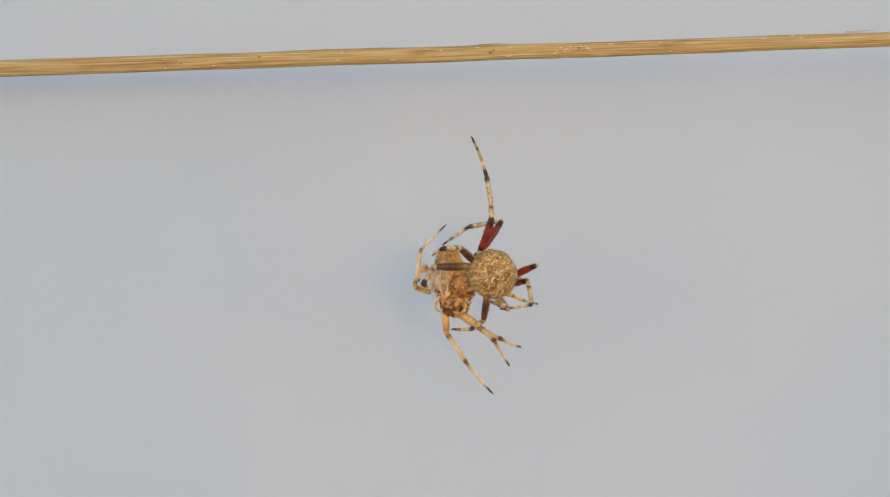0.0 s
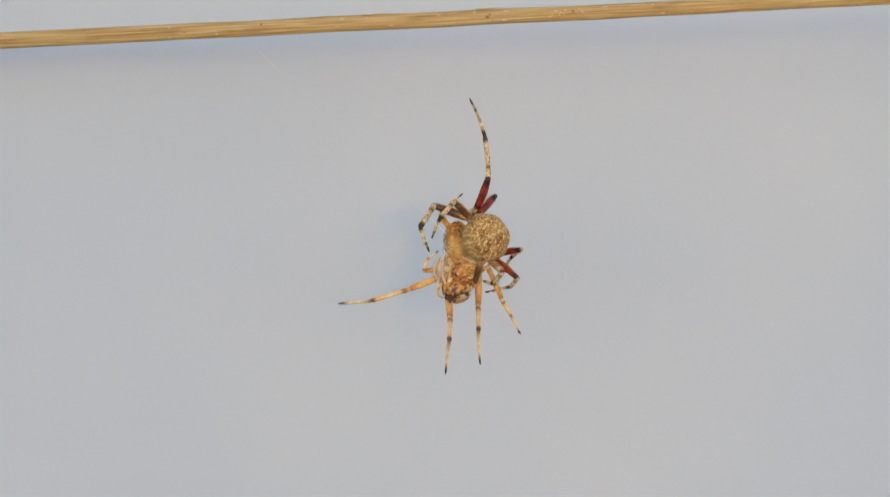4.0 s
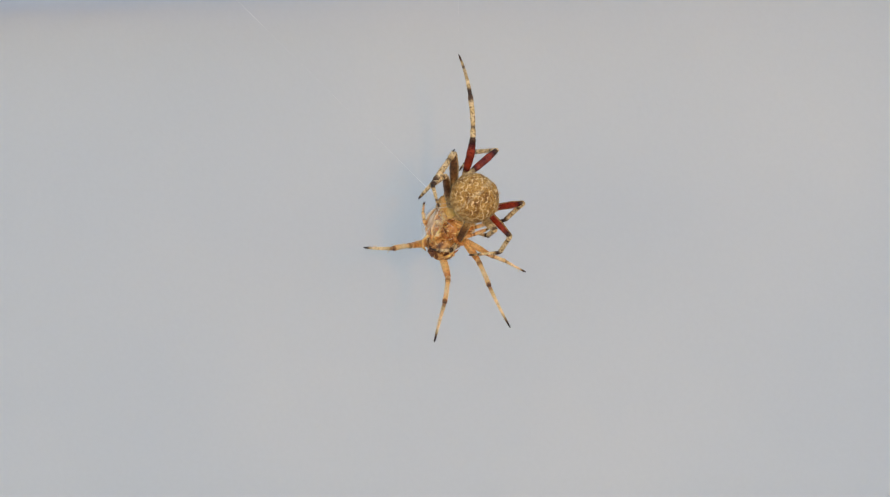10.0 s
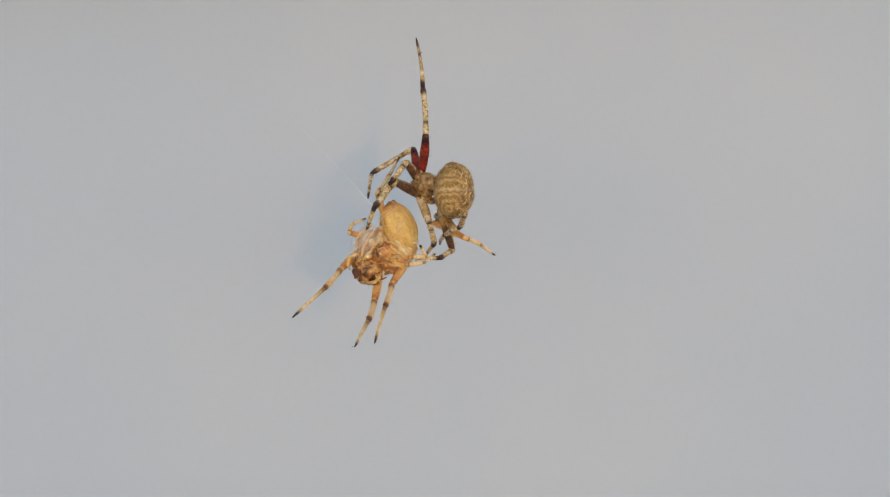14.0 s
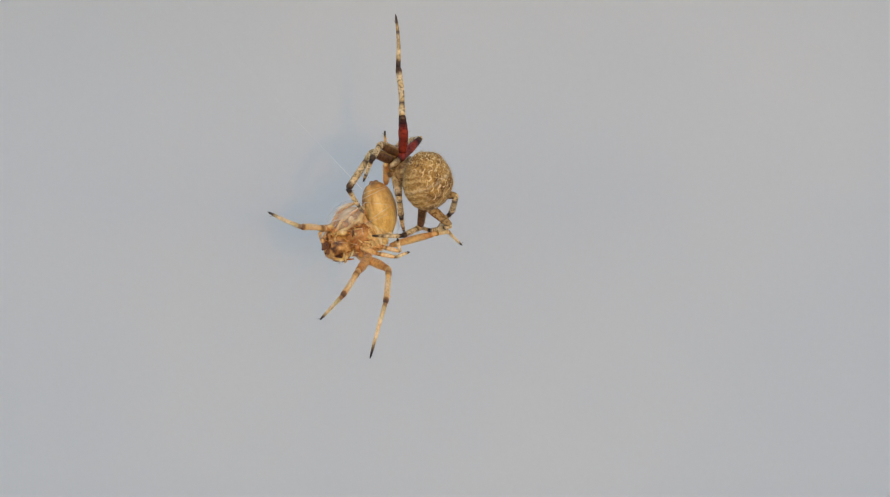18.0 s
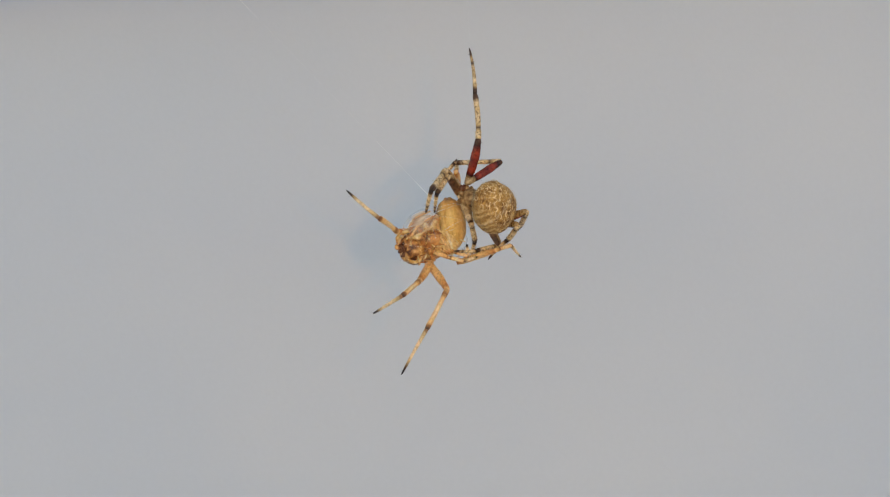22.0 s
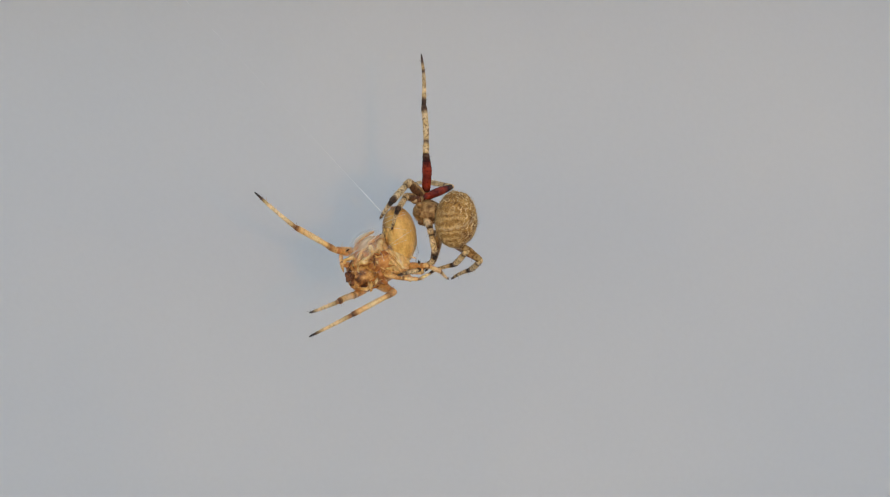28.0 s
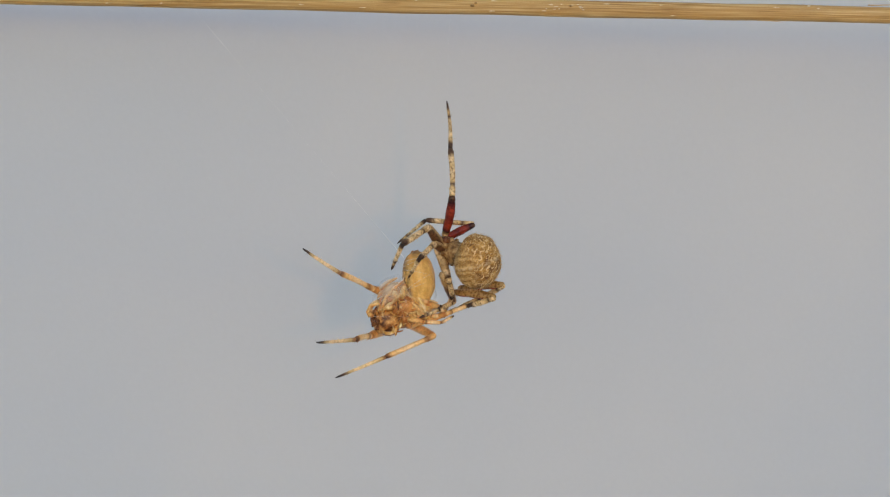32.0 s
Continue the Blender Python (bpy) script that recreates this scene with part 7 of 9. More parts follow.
PREY_LEG_C = (8.2, 8.2, 8.4), [
    (0, -4, 3.5, -30.4, 2.3, -0, -34.4, 5, -7.7, -34.9, 8.6, -0.4, -37),
    (1, -3.3, 5, -33.1, 2.9, 0, -34.8, 6.9, -7, -36.2, 12, -0.3, -36.7),
    (1.5, -0.1, 4.7, -28.4, 5.5, 0, -31.9, 8.1, -7.6, -33.3, 13.4, -2.7, -37.6),
    (2, 1.6, 4.4, -29.5, 7.9, 0, -32.4, 11.4, -7.3, -33.6, 15.4, -0.1, -35.7),
    (2.5, -3.5, 5.2, -35.5, 2.1, 0, -38.4, 6.7, -6.5, -40, 10.3, 1.1, -39.8),
    (3, -1.6, 4.4, -30.4, 1.6, 0, -36.6, 4.9, 0, -44, 10, 0, -50.7),
    (3.5, -3.3, 5.2, -31, 0.8, 0, -35.8, 2.9, -7.6, -37.8, 8.2, -3.8, -43),
    (4, 1.1, 4.9, -31, 0.8, 0, -37.6, 0.8, -7.3, -41.1, 1, -2.4, -47.9),
    (4.5, -0.5, 6.6, -31.5, 0, 0, -36.4, 0.5, -7.9, -38.5, 1.6, -1.7, -44.1),
    (6.5, -4.5, 3.3, -33.2, 2.5, 0, -35.9, 5.7, -7.4, -37, 11.3, -1.9, -40.1),
    (7, -4.8, 4.3, -29.3, 0.2, 0, -34.2, 2.6, -5.1, -40.1, 5.9, -2, -47.3),
    (7.5, -4, 4.3, -29.1, 1, 0, -33.9, 3.4, 0, -41.7, 6.1, 2.7, -49.2),
    (8, -3.6, 3.6, -32, 3, 0, -35.5, 5.3, -5.5, -41.1, 8.9, -3.5, -48.4),
    (8.5, -4.5, 4.8, -32.4, -1.4, 0, -38.2, 0.6, -5.9, -43.5, 4.8, -5.9, -50.9),
    (9, -2.8, 4.2, -31.9, 2.3, 0, -36.7, 4.9, -6.7, -40.6, 9.2, -3, -46.7),
    (9.5, -3.7, 3.9, -34, 3.2, 0, -36.2, 5.2, -5.6, -41.9, 8.6, -3, -49.1),
    (10, -0.7, 5.4, -31, 3, 0, -35.9, 4.8, -7, -39.7, 8.3, -4.9, -47),
    (10.5, -5.5, 5.1, -32.8, -3.3, 0, -38.9, -2.7, -7.5, -42, -0.3, -3.7, -49.2),
    (11, 0.7, 5.7, -31.1, 4.5, 0, -35.5, 6.2, -7.7, -37.5, 8.8, -2.3, -43.3),
    (11.5, -1.3, 7, -33.5, -1.4, 0, -37.7, -1.9, -7.9, -39.8, -4, -1.9, -45.4),
    (12, 2.1, 5.6, -30.9, 2.3, 0, -36.9, 1.4, -7.7, -39.4, -0.1, -0.6, -43.6),
    (12.5, 4.3, 6, -28.9, 4.7, 0, -34.5, 4.2, -7.9, -36.4, 3.1, -0.7, -40.5),
    (13, 4.7, 5.8, -28.4, 0.7, -0.5, -31.7, -0.3, -8.6, -32, -0.4, -0.4, -33.8),
    (13.5, -2.1, 5.1, -32.7, -1.3, -1.8, -37.1, -0.8, -9.7, -38.8, -1.4, -2, -42.1),
    (14, -0.6, 2.4, -32.1, -4.3, -3, -37, -5.2, -10.8, -39.2, -7, -5.7, -45.6),
    (14.5, 0.4, 4.3, -36, -2.2, -2.8, -39.1, -3.1, -10.7, -41.1, -4.1, -4.4, -46.7),
    (17, -4.8, 3.2, -30.8, 0.3, -2, -34.6, 2.5, -9.5, -32.3, 3.4, -1.2, -31.6),
    (17.5, -7, 4.3, -34.3, -2.8, -2, -38.3, -3.7, -8.6, -43.1, -5.2, -4.4, -50.3),
    (18, -6, 4.2, -35.9, -1.8, -2.1, -36.9, -2.3, -9.4, -40.5, -4.7, -9.4, -48.6),
    (18.5, -5.4, 4.2, -35.3, -1.2, -2.1, -38.4, -2.1, -9.2, -42.3, -3.7, -4.5, -49),
    (19, -8, 4.2, -34.3, -3.8, -2.1, -36.9, -6, -8.7, -41.3, -8.8, -5.3, -48.5),
    (19.5, -5.7, 4.1, -34.8, -1.5, -2.2, -38, -3.3, -9.2, -41.8, -5.7, -4.8, -48.5),
    (20, -5.7, 4.1, -33.5, -1.5, -2.2, -36.9, -3, -9.4, -40.3, -5.3, -4.5, -46.8),
    (20.5, -6.5, 4.1, -34.6, -2.3, -2.2, -38.5, -4.3, -8.8, -42.9, -7, -4.6, -49.7),
    (21, -8.5, 4, -33.3, -4.3, -2.3, -36.7, -7.4, -7.6, -42.1, -11.1, -4.2, -48.8),
    (21.5, -8.1, 4, -32.8, -3.9, -2.3, -37.4, -6.6, -7.4, -43.1, -10.5, -4.8, -50.1),
    (22, -8.4, 4, -33.5, -4.2, -2.3, -38.7, -7.5, -7.2, -44.4, -11.7, -7.2, -51.7),
    (22.5, -6.8, 3.9, -33.8, -2.6, -2.4, -38.2, -5.2, -7.5, -44, -8.2, -7.5, -51.8),
    (23, -5.8, 3.9, -34.8, -1.6, -2.4, -38.8, -4.3, -7.7, -44.4, -7.5, -7.7, -52.2),
    (23.5, -6, 3.9, -33.2, -1.8, -2.4, -37.8, -5.5, -6, -44.1, -10.3, -3.5, -50.6),
    (24, -5.8, 3.8, -34.6, -1.6, -2.5, -36.3, -6.9, -6.1, -41.3, -12.4, -6.1, -47.7),
    (24.5, -5.7, 3.8, -34.9, -1.5, -2.5, -36.9, -6.9, -5.6, -42.1, -12.9, -5.6, -48),
    (25, -5.5, 3.8, -35.9, -1.3, -2.5, -37, -6.3, -8.1, -40.4, -13.4, -8.1, -44.9),
    (25.5, -4.4, 3.7, -37.1, -0.2, -2.6, -36.9, -5.8, -2.6, -42.9, -11.9, -2.6, -48.7),
    (27.5, -5.7, 3.6, -34.8, -1.5, -2.7, -36.3, -8.8, -2.7, -40.1, -16, -1.1, -44.2),
    (28, -7.6, 3.6, -34.4, -3.4, -2.7, -35.2, -9.4, -7.4, -37.9, -15.9, -3.7, -41.9),
    (28.5, -7.6, 3.5, -36.5, -3.4, -2.8, -35.6, -9.4, -7.7, -38.3, -16.4, -6.2, -42.8),
    (29, -6.4, 3.5, -34.7, -2.2, -2.8, -34.4, -9.3, -5.4, -37.5, -16, -2.7, -41.8),
    (29.5, -8.1, 3.5, -37.5, -3.9, -2.8, -36.5, -9.7, -8, -39, -16.2, -6.3, -44.1),
    (30, -5.3, 3.4, -36.4, -1.1, -2.9, -36.3, -8.5, -2.9, -39.9, -16, -2.9, -43.7),
    (30.5, -7.1, 3.4, -37.8, -2.9, -2.9, -37.6, -8.7, -8.2, -40, -16, -8.2, -44.1),
    (31, -6.3, 3.4, -36.1, -2.1, -2.9, -35.2, -8.7, -5.3, -39.4, -15.4, -3.3, -44.2),
    (31.5, -5.7, 3.3, -37.1, -1.5, -3, -36.9, -7.9, -6.8, -40.2, -15, -6.8, -44.7),
    (32, -4.5, 3.3, -35.6, -0.3, -3, -36.4, -7.5, -4.6, -39.7, -15.1, -4.6, -43.3),
]
PREY_LEG_D = (7.8, 3.2, 4.3), [
    (0, 0.6, 4.5, -26.4, 6.8, -0, -27.9, 8.9, 2.2, -28.9, 11.9, 5.1, -29.9),
    (0.5, 1.6, 5.7, -27.6, 6, 0, -30.6, 7.1, 2.5, -32.3, 7.7, 6.5, -33.7),
    (1, -0.6, 3.6, -33.6, 6, 0, -31.4, 3.5, 1.2, -32.9, 1.1, 4.6, -34.2),
    (1.5, 0.7, 4.5, -28.7, 7.1, 0, -28.4, 9.7, 1.8, -28.1, 12.8, 4.8, -27.5),
    (3, -2.1, 4.8, -30.7, 4, 0, -31.1, 6.7, 1.7, -31, 10.3, 3.9, -30),
    (3.5, -2.6, 5, -32.2, 3.4, 0, -31.9, 5.9, 1.1, -33.5, 8, 4.4, -35.4),
    (4, 2.7, 4.3, -30.7, 5.2, 0, -36.6, 6.7, 0.8, -39.3, 8.5, 1.9, -43.1),
    (4.5, 1.1, 5.5, -34.1, 6.6, 0, -34.2, 9.2, 1.8, -34.7, 13.5, 1.8, -34.2),
    (6.5, -1.8, 3.1, -33.9, 4.6, 0, -37, 6.8, 2.3, -37.4, 11.1, 2.3, -37.9),
    (7, -2, 3.1, -30.6, 4.2, 0, -34.2, 6.2, 2, -35.6, 9.3, 4.3, -37.7),
    (7.5, 0.1, 5, -30.4, 4, 0, -34.9, 5.5, 1.8, -37.1, 8.1, 2.6, -40.4),
    (8, 0.2, 4.1, -31.4, 6, 0, -34.5, 8, 1.1, -36.7, 10.9, 3.7, -38.8),
    (9, 0.9, 4, -30.3, 4.8, 0, -35.7, 6.9, 1.4, -37.7, 9.1, 3.9, -40.4),
    (9.5, -0.1, 4.5, -31.8, 4.5, 0, -36.2, 6.6, 1.7, -38, 9.5, 3.2, -40.8),
    (10, -0.6, 4.2, -31.9, 5.2, 0, -35, 7.7, 1.6, -36.1, 11.4, 2.3, -38.2),
    (10.5, -3.2, 5.5, -34.8, 1.4, 0, -37.9, 4, 0.7, -39.6, 7.7, 1.3, -41.8),
    (11, 0.6, 5.1, -31.5, 5, 0, -35.5, 6.4, 0, -38.4, 7.7, 0, -42.5),
    (12, 0.4, 7.3, -34.9, 3.2, 0, -35.2, 3.1, 2.9, -36.5, 2.9, 7, -38),
    (12.5, 2.8, 5.9, -29.5, 5.1, 0, -34, 5.6, 0, -37.2, 5.1, 1.4, -41.2),
    (13, 1.5, 5.2, -28.8, 4.4, -0.5, -33.3, 6.9, -0.5, -35.2, 9.4, -0.5, -38.8),
    (13.5, 1.3, 3.3, -30.7, 6.7, -1.8, -33.1, 9.5, -0.5, -34, 13.1, -0.5, -36.4),
    (14, 2.1, 2.8, -28.3, 7, -3, -30.2, 9.2, -1, -31.3, 11.8, 1.8, -33.5),
    (14.5, 4.9, 3.5, -31.7, 9.4, -2.8, -32.4, 11.3, -0.6, -33.5, 13.3, 2.4, -36),
    (16.5, -2.7, 3.4, -31.8, 2.2, -2.2, -34.2, 3.2, -0.4, -36.7, 3.6, 2.6, -39.8),
    (17, 0.6, 1.8, -30.3, 7.4, -2, -31, 8.8, 0.6, -32.2, 9.8, 4.2, -34.4),
    (17.5, -1.1, 1.9, -35.1, 4.9, -2, -32.1, 7.1, 0.2, -31.4, 9.1, 3.2, -33.7),
    (18, -1.5, 1.8, -33.9, 5, -2.1, -31.8, 7.1, 0.3, -31.8, 9.3, 3.1, -34.3),
    (18.5, 0.7, 1.8, -33.6, 6.8, -2.1, -30.8, 9.1, 0.1, -31.1, 12, 2.5, -33.2),
    (19, -1.9, 2, -32.6, 4.4, -2.1, -30.6, 6.5, 0.2, -30.5, 7.9, 4.1, -31.9),
    (19.5, -0.2, 1.8, -33.1, 6, -2.2, -30.7, 8.7, -0.5, -30.7, 11.6, 2.2, -32.6),
    (20, -1, 1.1, -31.8, 5.7, -2.2, -29.6, 8.9, -2.2, -29.3, 12, 0.4, -30.8),
    (20.5, -1.2, 1, -32.8, 5.8, -2.2, -31.4, 8.1, -0.2, -30.7, 11.2, 2.6, -32),
    (21, -2, 1.7, -32.1, 4.4, -2.3, -30, 6.8, -0.3, -30.3, 8.5, 3.2, -32.3),
    (21.5, -1.1, 2.1, -32.4, 5, -2.3, -30.5, 6.1, 0.7, -30.8, 7.2, 4.5, -32.5),
    (22, -2.5, 1.5, -34.8, 3.9, -2.3, -32.4, 6.2, -0.3, -31.9, 8, 3, -34.2),
    (22.5, -3.3, 1.3, -32.6, 3.6, -2.4, -31.7, 5.5, 0.2, -32, 6.3, 4, -33.8),
    (23, -2.5, 1.3, -32.9, 4, -2.4, -30.6, 6.9, -1.2, -30.9, 8.5, 2.2, -33),
    (23.5, -0.6, 1.8, -31, 6, -2.4, -31.5, 7.9, -0.5, -33.1, 10.4, 1.4, -36.1),
    (24, -4, 1.3, -32.2, 2.8, -2.5, -31.8, 5.6, -2.5, -33.4, 8, -1, -36.7),
    (24.5, -3.4, 0.9, -31.3, 3.6, -2.5, -32.3, 6.6, -2.5, -33.3, 9.5, -0.8, -36),
    (25, -0.9, -2.8, -28.5, 4, -4, -34.6, 6.6, -3.4, -36.3, 10.1, -1, -39.4),
    (25.5, -2, 1.3, -31, 4.2, -2.6, -33.7, 6.7, -2.6, -35.7, 8.4, -2.6, -39.7),
    (27.5, 0.3, 1.7, -31.7, 6.7, -2.7, -32, 8.2, -0.4, -33.6, 9, 2.7, -36.6),
    (28, -4.7, 2.3, -32.2, 1.2, -2.7, -31.1, 3.4, -0.7, -32.2, 4.8, 3.1, -33.9),
    (32, -4.6, 0.4, -35.6, 1.8, -3, -32.7, 4.4, -1.5, -31.7, 6.4, 2.4, -31.6),
]
PREY_LEG_E = (5.2, 7.0, 6.3), [
    (0, -7.6, 4.4, -27.7, -10.1, -0, -26.5, -9, 2, -19.9, -4.5, 2, -15.5),
    (0.5, -7.9, 2.8, -26.6, -12.2, 0, -27, -9.7, 0, -20.5, -5.5, 0, -15.8),
    (1, -7, 2.7, -27.4, -11.3, 0, -26.8, -8.1, 2.7, -21.2, -3.8, 2.7, -16.6),
    (1.5, -7.4, 3.9, -27.8, -10.7, 0, -26.7, -8.9, 0, -19.9, -4.4, 0, -15.6),
    (2, -6.9, 2.5, -29, -12, 2.5, -28.4, -9.8, 2.5, -21.7, -5.5, 2.5, -17.1),
    (2.5, -9.1, 3.3, -28.8, -13.2, 0, -28.5, -10.4, 1.3, -22.2, -5.8, 1.3, -17.8),
    (3, -6.1, 2.5, -28.9, -10.9, 2.5, -27.1, -7.9, 2.5, -20.7, -2.6, 2.5, -17.3),
    (3.5, -7.6, 3.8, -26.8, -8.9, 0, -23.5, -6.5, 5.4, -19.8, -2.2, 2.1, -16.4),
    (4, -3.7, 3.6, -24.1, -5.7, 0, -21, -3.6, 6.4, -19, -1.5, 0.7, -17.1),
    (4.5, -5.1, 3.9, -26.2, -7.3, 0, -23.6, -5.9, 6, -20.3, -1.7, 2.9, -16.7),
    (6.5, -7.7, 4, -27, -11, 0, -26.8, -9, 5.4, -22.8, -5, 5.4, -17.9),
    (7, -6.9, 4.3, -25.9, -7.5, 0, -23.1, -6.6, 6.3, -20.2, -3.9, 2.4, -16),
    (7.5, -4.3, 4.4, -23.9, -4.2, 0, -21.1, -3.1, 6.8, -19.6, -1.7, 1.6, -16.3),
    (8, -4.3, 4.4, -24, -3.7, 0, -21.3, -2.9, 6.6, -19.1, -1.6, 1, -16.6),
    (8.5, -9.8, 5, -28.3, -10, 0, -27, -8.3, 5, -22.3, -4.1, 5, -17.6),
    (9, -0.2, 4.7, -21.5, -1.1, 0, -19.5, -0.5, 6.8, -17.9, 0.3, 0.8, -16.3),
    (9.5, -0.2, 4.4, -23.5, -0.3, 0, -20.7, -0.3, 6.8, -19, -0.1, 0.8, -17.2),
    (10, -0.3, 3.2, -24, -1.5, 0, -20, -2.1, 6.8, -18.5, -0.9, 1, -16.4),
    (10.5, -8.6, 4.1, -29.2, -11, 0, -27.2, -9, 4.4, -22.1, -4.3, 4.4, -18),
    (11, -2.9, 4.4, -21.6, -3.7, 0, -19, -3.5, 7, -18.3, -3.6, 1, -16.3),
    (11.5, -5.3, 3.7, -25.5, -5.2, 0, -21.9, -5, 6.6, -19.7, -4.6, 1.1, -16.6),
    (12, -0.8, 3.2, -22.9, -1.9, 0, -18.9, -3, 6.7, -17.4, -5.5, 1.2, -15.6),
    (12.5, -0.2, 3.1, -22.4, -1.8, 0, -18.5, -3.2, 6.7, -16.8, -6, 1.4, -14.6),
    (13, -6.5, 3, -23.3, -6.2, -0.5, -19.4, -6.4, 6, -16.9, -6.2, 0.5, -13.9),
    (13.5, -6.9, 0.8, -26.5, -5, 0.8, -21.6, -3.6, 7.2, -19.4, -2.4, 1.9, -16.2),
    (14, -5.7, 1.1, -26.3, -6.2, -3, -23.1, -4.4, 3.4, -20.8, -2.7, -1.8, -17.7),
    (14.5, -6.1, 1.9, -26.8, -5.1, -2.8, -24.8, -4.2, 4, -23.7, -3.2, -2, -22),
    (16.5, -0.9, 2.3, -21.4, -1.3, -2.2, -18.8, -1.3, 4.8, -18.1, -1.3, -1.4, -17),
    (17, -1.5, 2.2, -24.8, -1.5, -2, -21.7, -1.4, 4.6, -19.4, -2, -1, -16.6),
    (17.5, -2, 2.1, -23.3, -2.2, -2, -20.2, -2.4, 4.9, -19.1, -2.5, -1, -16.9),
    (18, -1.9, 2.1, -24.6, -1.9, -2.1, -21.5, -1.8, 4.5, -19.2, -1.9, -1.2, -16.7),
    (18.5, -0.4, 2.7, -21.1, -0.4, -2.1, -19.2, -0.6, 4.9, -18.7, -0.6, -1.3, -17.5),
    (19, -1, 2, -22.8, -0.8, -2.1, -19.7, -0.8, 4.8, -18.7, -0.5, -1.1, -16.5),
    (19.5, -0.3, 2.7, -21.6, -0.3, -2.2, -19.6, -0.5, 4.7, -18.5, -1, -1.4, -16.9),
    (20, -0.8, 2.3, -21.8, -0.7, -2.2, -19.2, -0.7, 4.7, -18.4, -0.9, -1.3, -16.6),
    (20.5, -0.7, 2.6, -22.4, -1, -2.2, -20.4, -1.1, 4.7, -19.7, -1.2, -1.3, -18),
    (21, -1.9, 2.2, -22.5, -1.9, -2.3, -19.8, -1.9, 4.7, -18.9, -1.9, -1.4, -17.1),
    (21.5, -1.6, 2.2, -22, -2, -2.3, -19.3, -2, 4.7, -18.7, -2.2, -1.4, -17),
    (22, -2.2, 2.3, -22, -2.5, -2.3, -19.7, -2.5, 4.6, -18.9, -2.3, -1.6, -17.7),
    (22.5, -3.6, 1.7, -23.2, -2.8, -2.4, -20, -2.3, 4.6, -19.2, -2, -1.5, -17.6),
    (23, -3, 2, -23.5, -2.5, -2.4, -20.8, -2.3, 4.4, -19.3, -2, -1.6, -17.4),
    (23.5, -1.3, 2, -22.7, -1.2, -2.4, -19.9, -1.4, 4.5, -19, -1.4, -1.6, -17.4),
    (24, -4.2, 1.3, -24.2, -2.6, -2.5, -21, -2.1, 4.5, -20.1, -1.8, -1.6, -18.4),
    (24.5, -1.4, 1.4, -24.6, -1.9, -2.5, -21.2, -2.1, 4.4, -19.8, -2.1, -1.7, -18.2),
    (25, -0, -4, -31.7, -3.1, -4.4, -27.6, -5.9, -10.4, -26, -9.7, -6.6, -22.9),
    (25.5, 0.5, 0.2, -28.3, -2.2, -2.6, -24.9, -4.1, 4.1, -23.6, -8.2, -0.6, -22.5),
    (27.5, -1.3, 0.3, -30.7, -3.5, -2.7, -27.1, -5.8, 3.9, -26.6, -7.4, -1.7, -24.3),
    (28, -1, 0.9, -33.8, -3.4, -2.7, -30.9, -4, 4, -29.3, -5.7, -1.4, -26.6),
    (29.5, 0.8, 0.8, -34, -1.6, -2.8, -31.1, -3.9, 3.8, -30.8, -5, -2, -28.4),
    (30, 0.1, 0.1, -33.7, -3, -2.9, -30.8, -4.6, 3.9, -30.7, -5.7, -1.8, -28.3),
    (30.5, -0.6, 0.7, -33.9, -3.1, -2.9, -31.1, -5.2, 3.7, -30, -6.8, -2.1, -28.2),
    (31.5, 0.3, 0.1, -33.7, -2.6, -3, -30.7, -4.3, 3.8, -29.9, -5, -2, -27.6),
    (32, 1.7, 0.2, -33.2, -1.8, -3, -31.1, -3, 3.8, -30.2, -4.7, -1.6, -27.6),
]
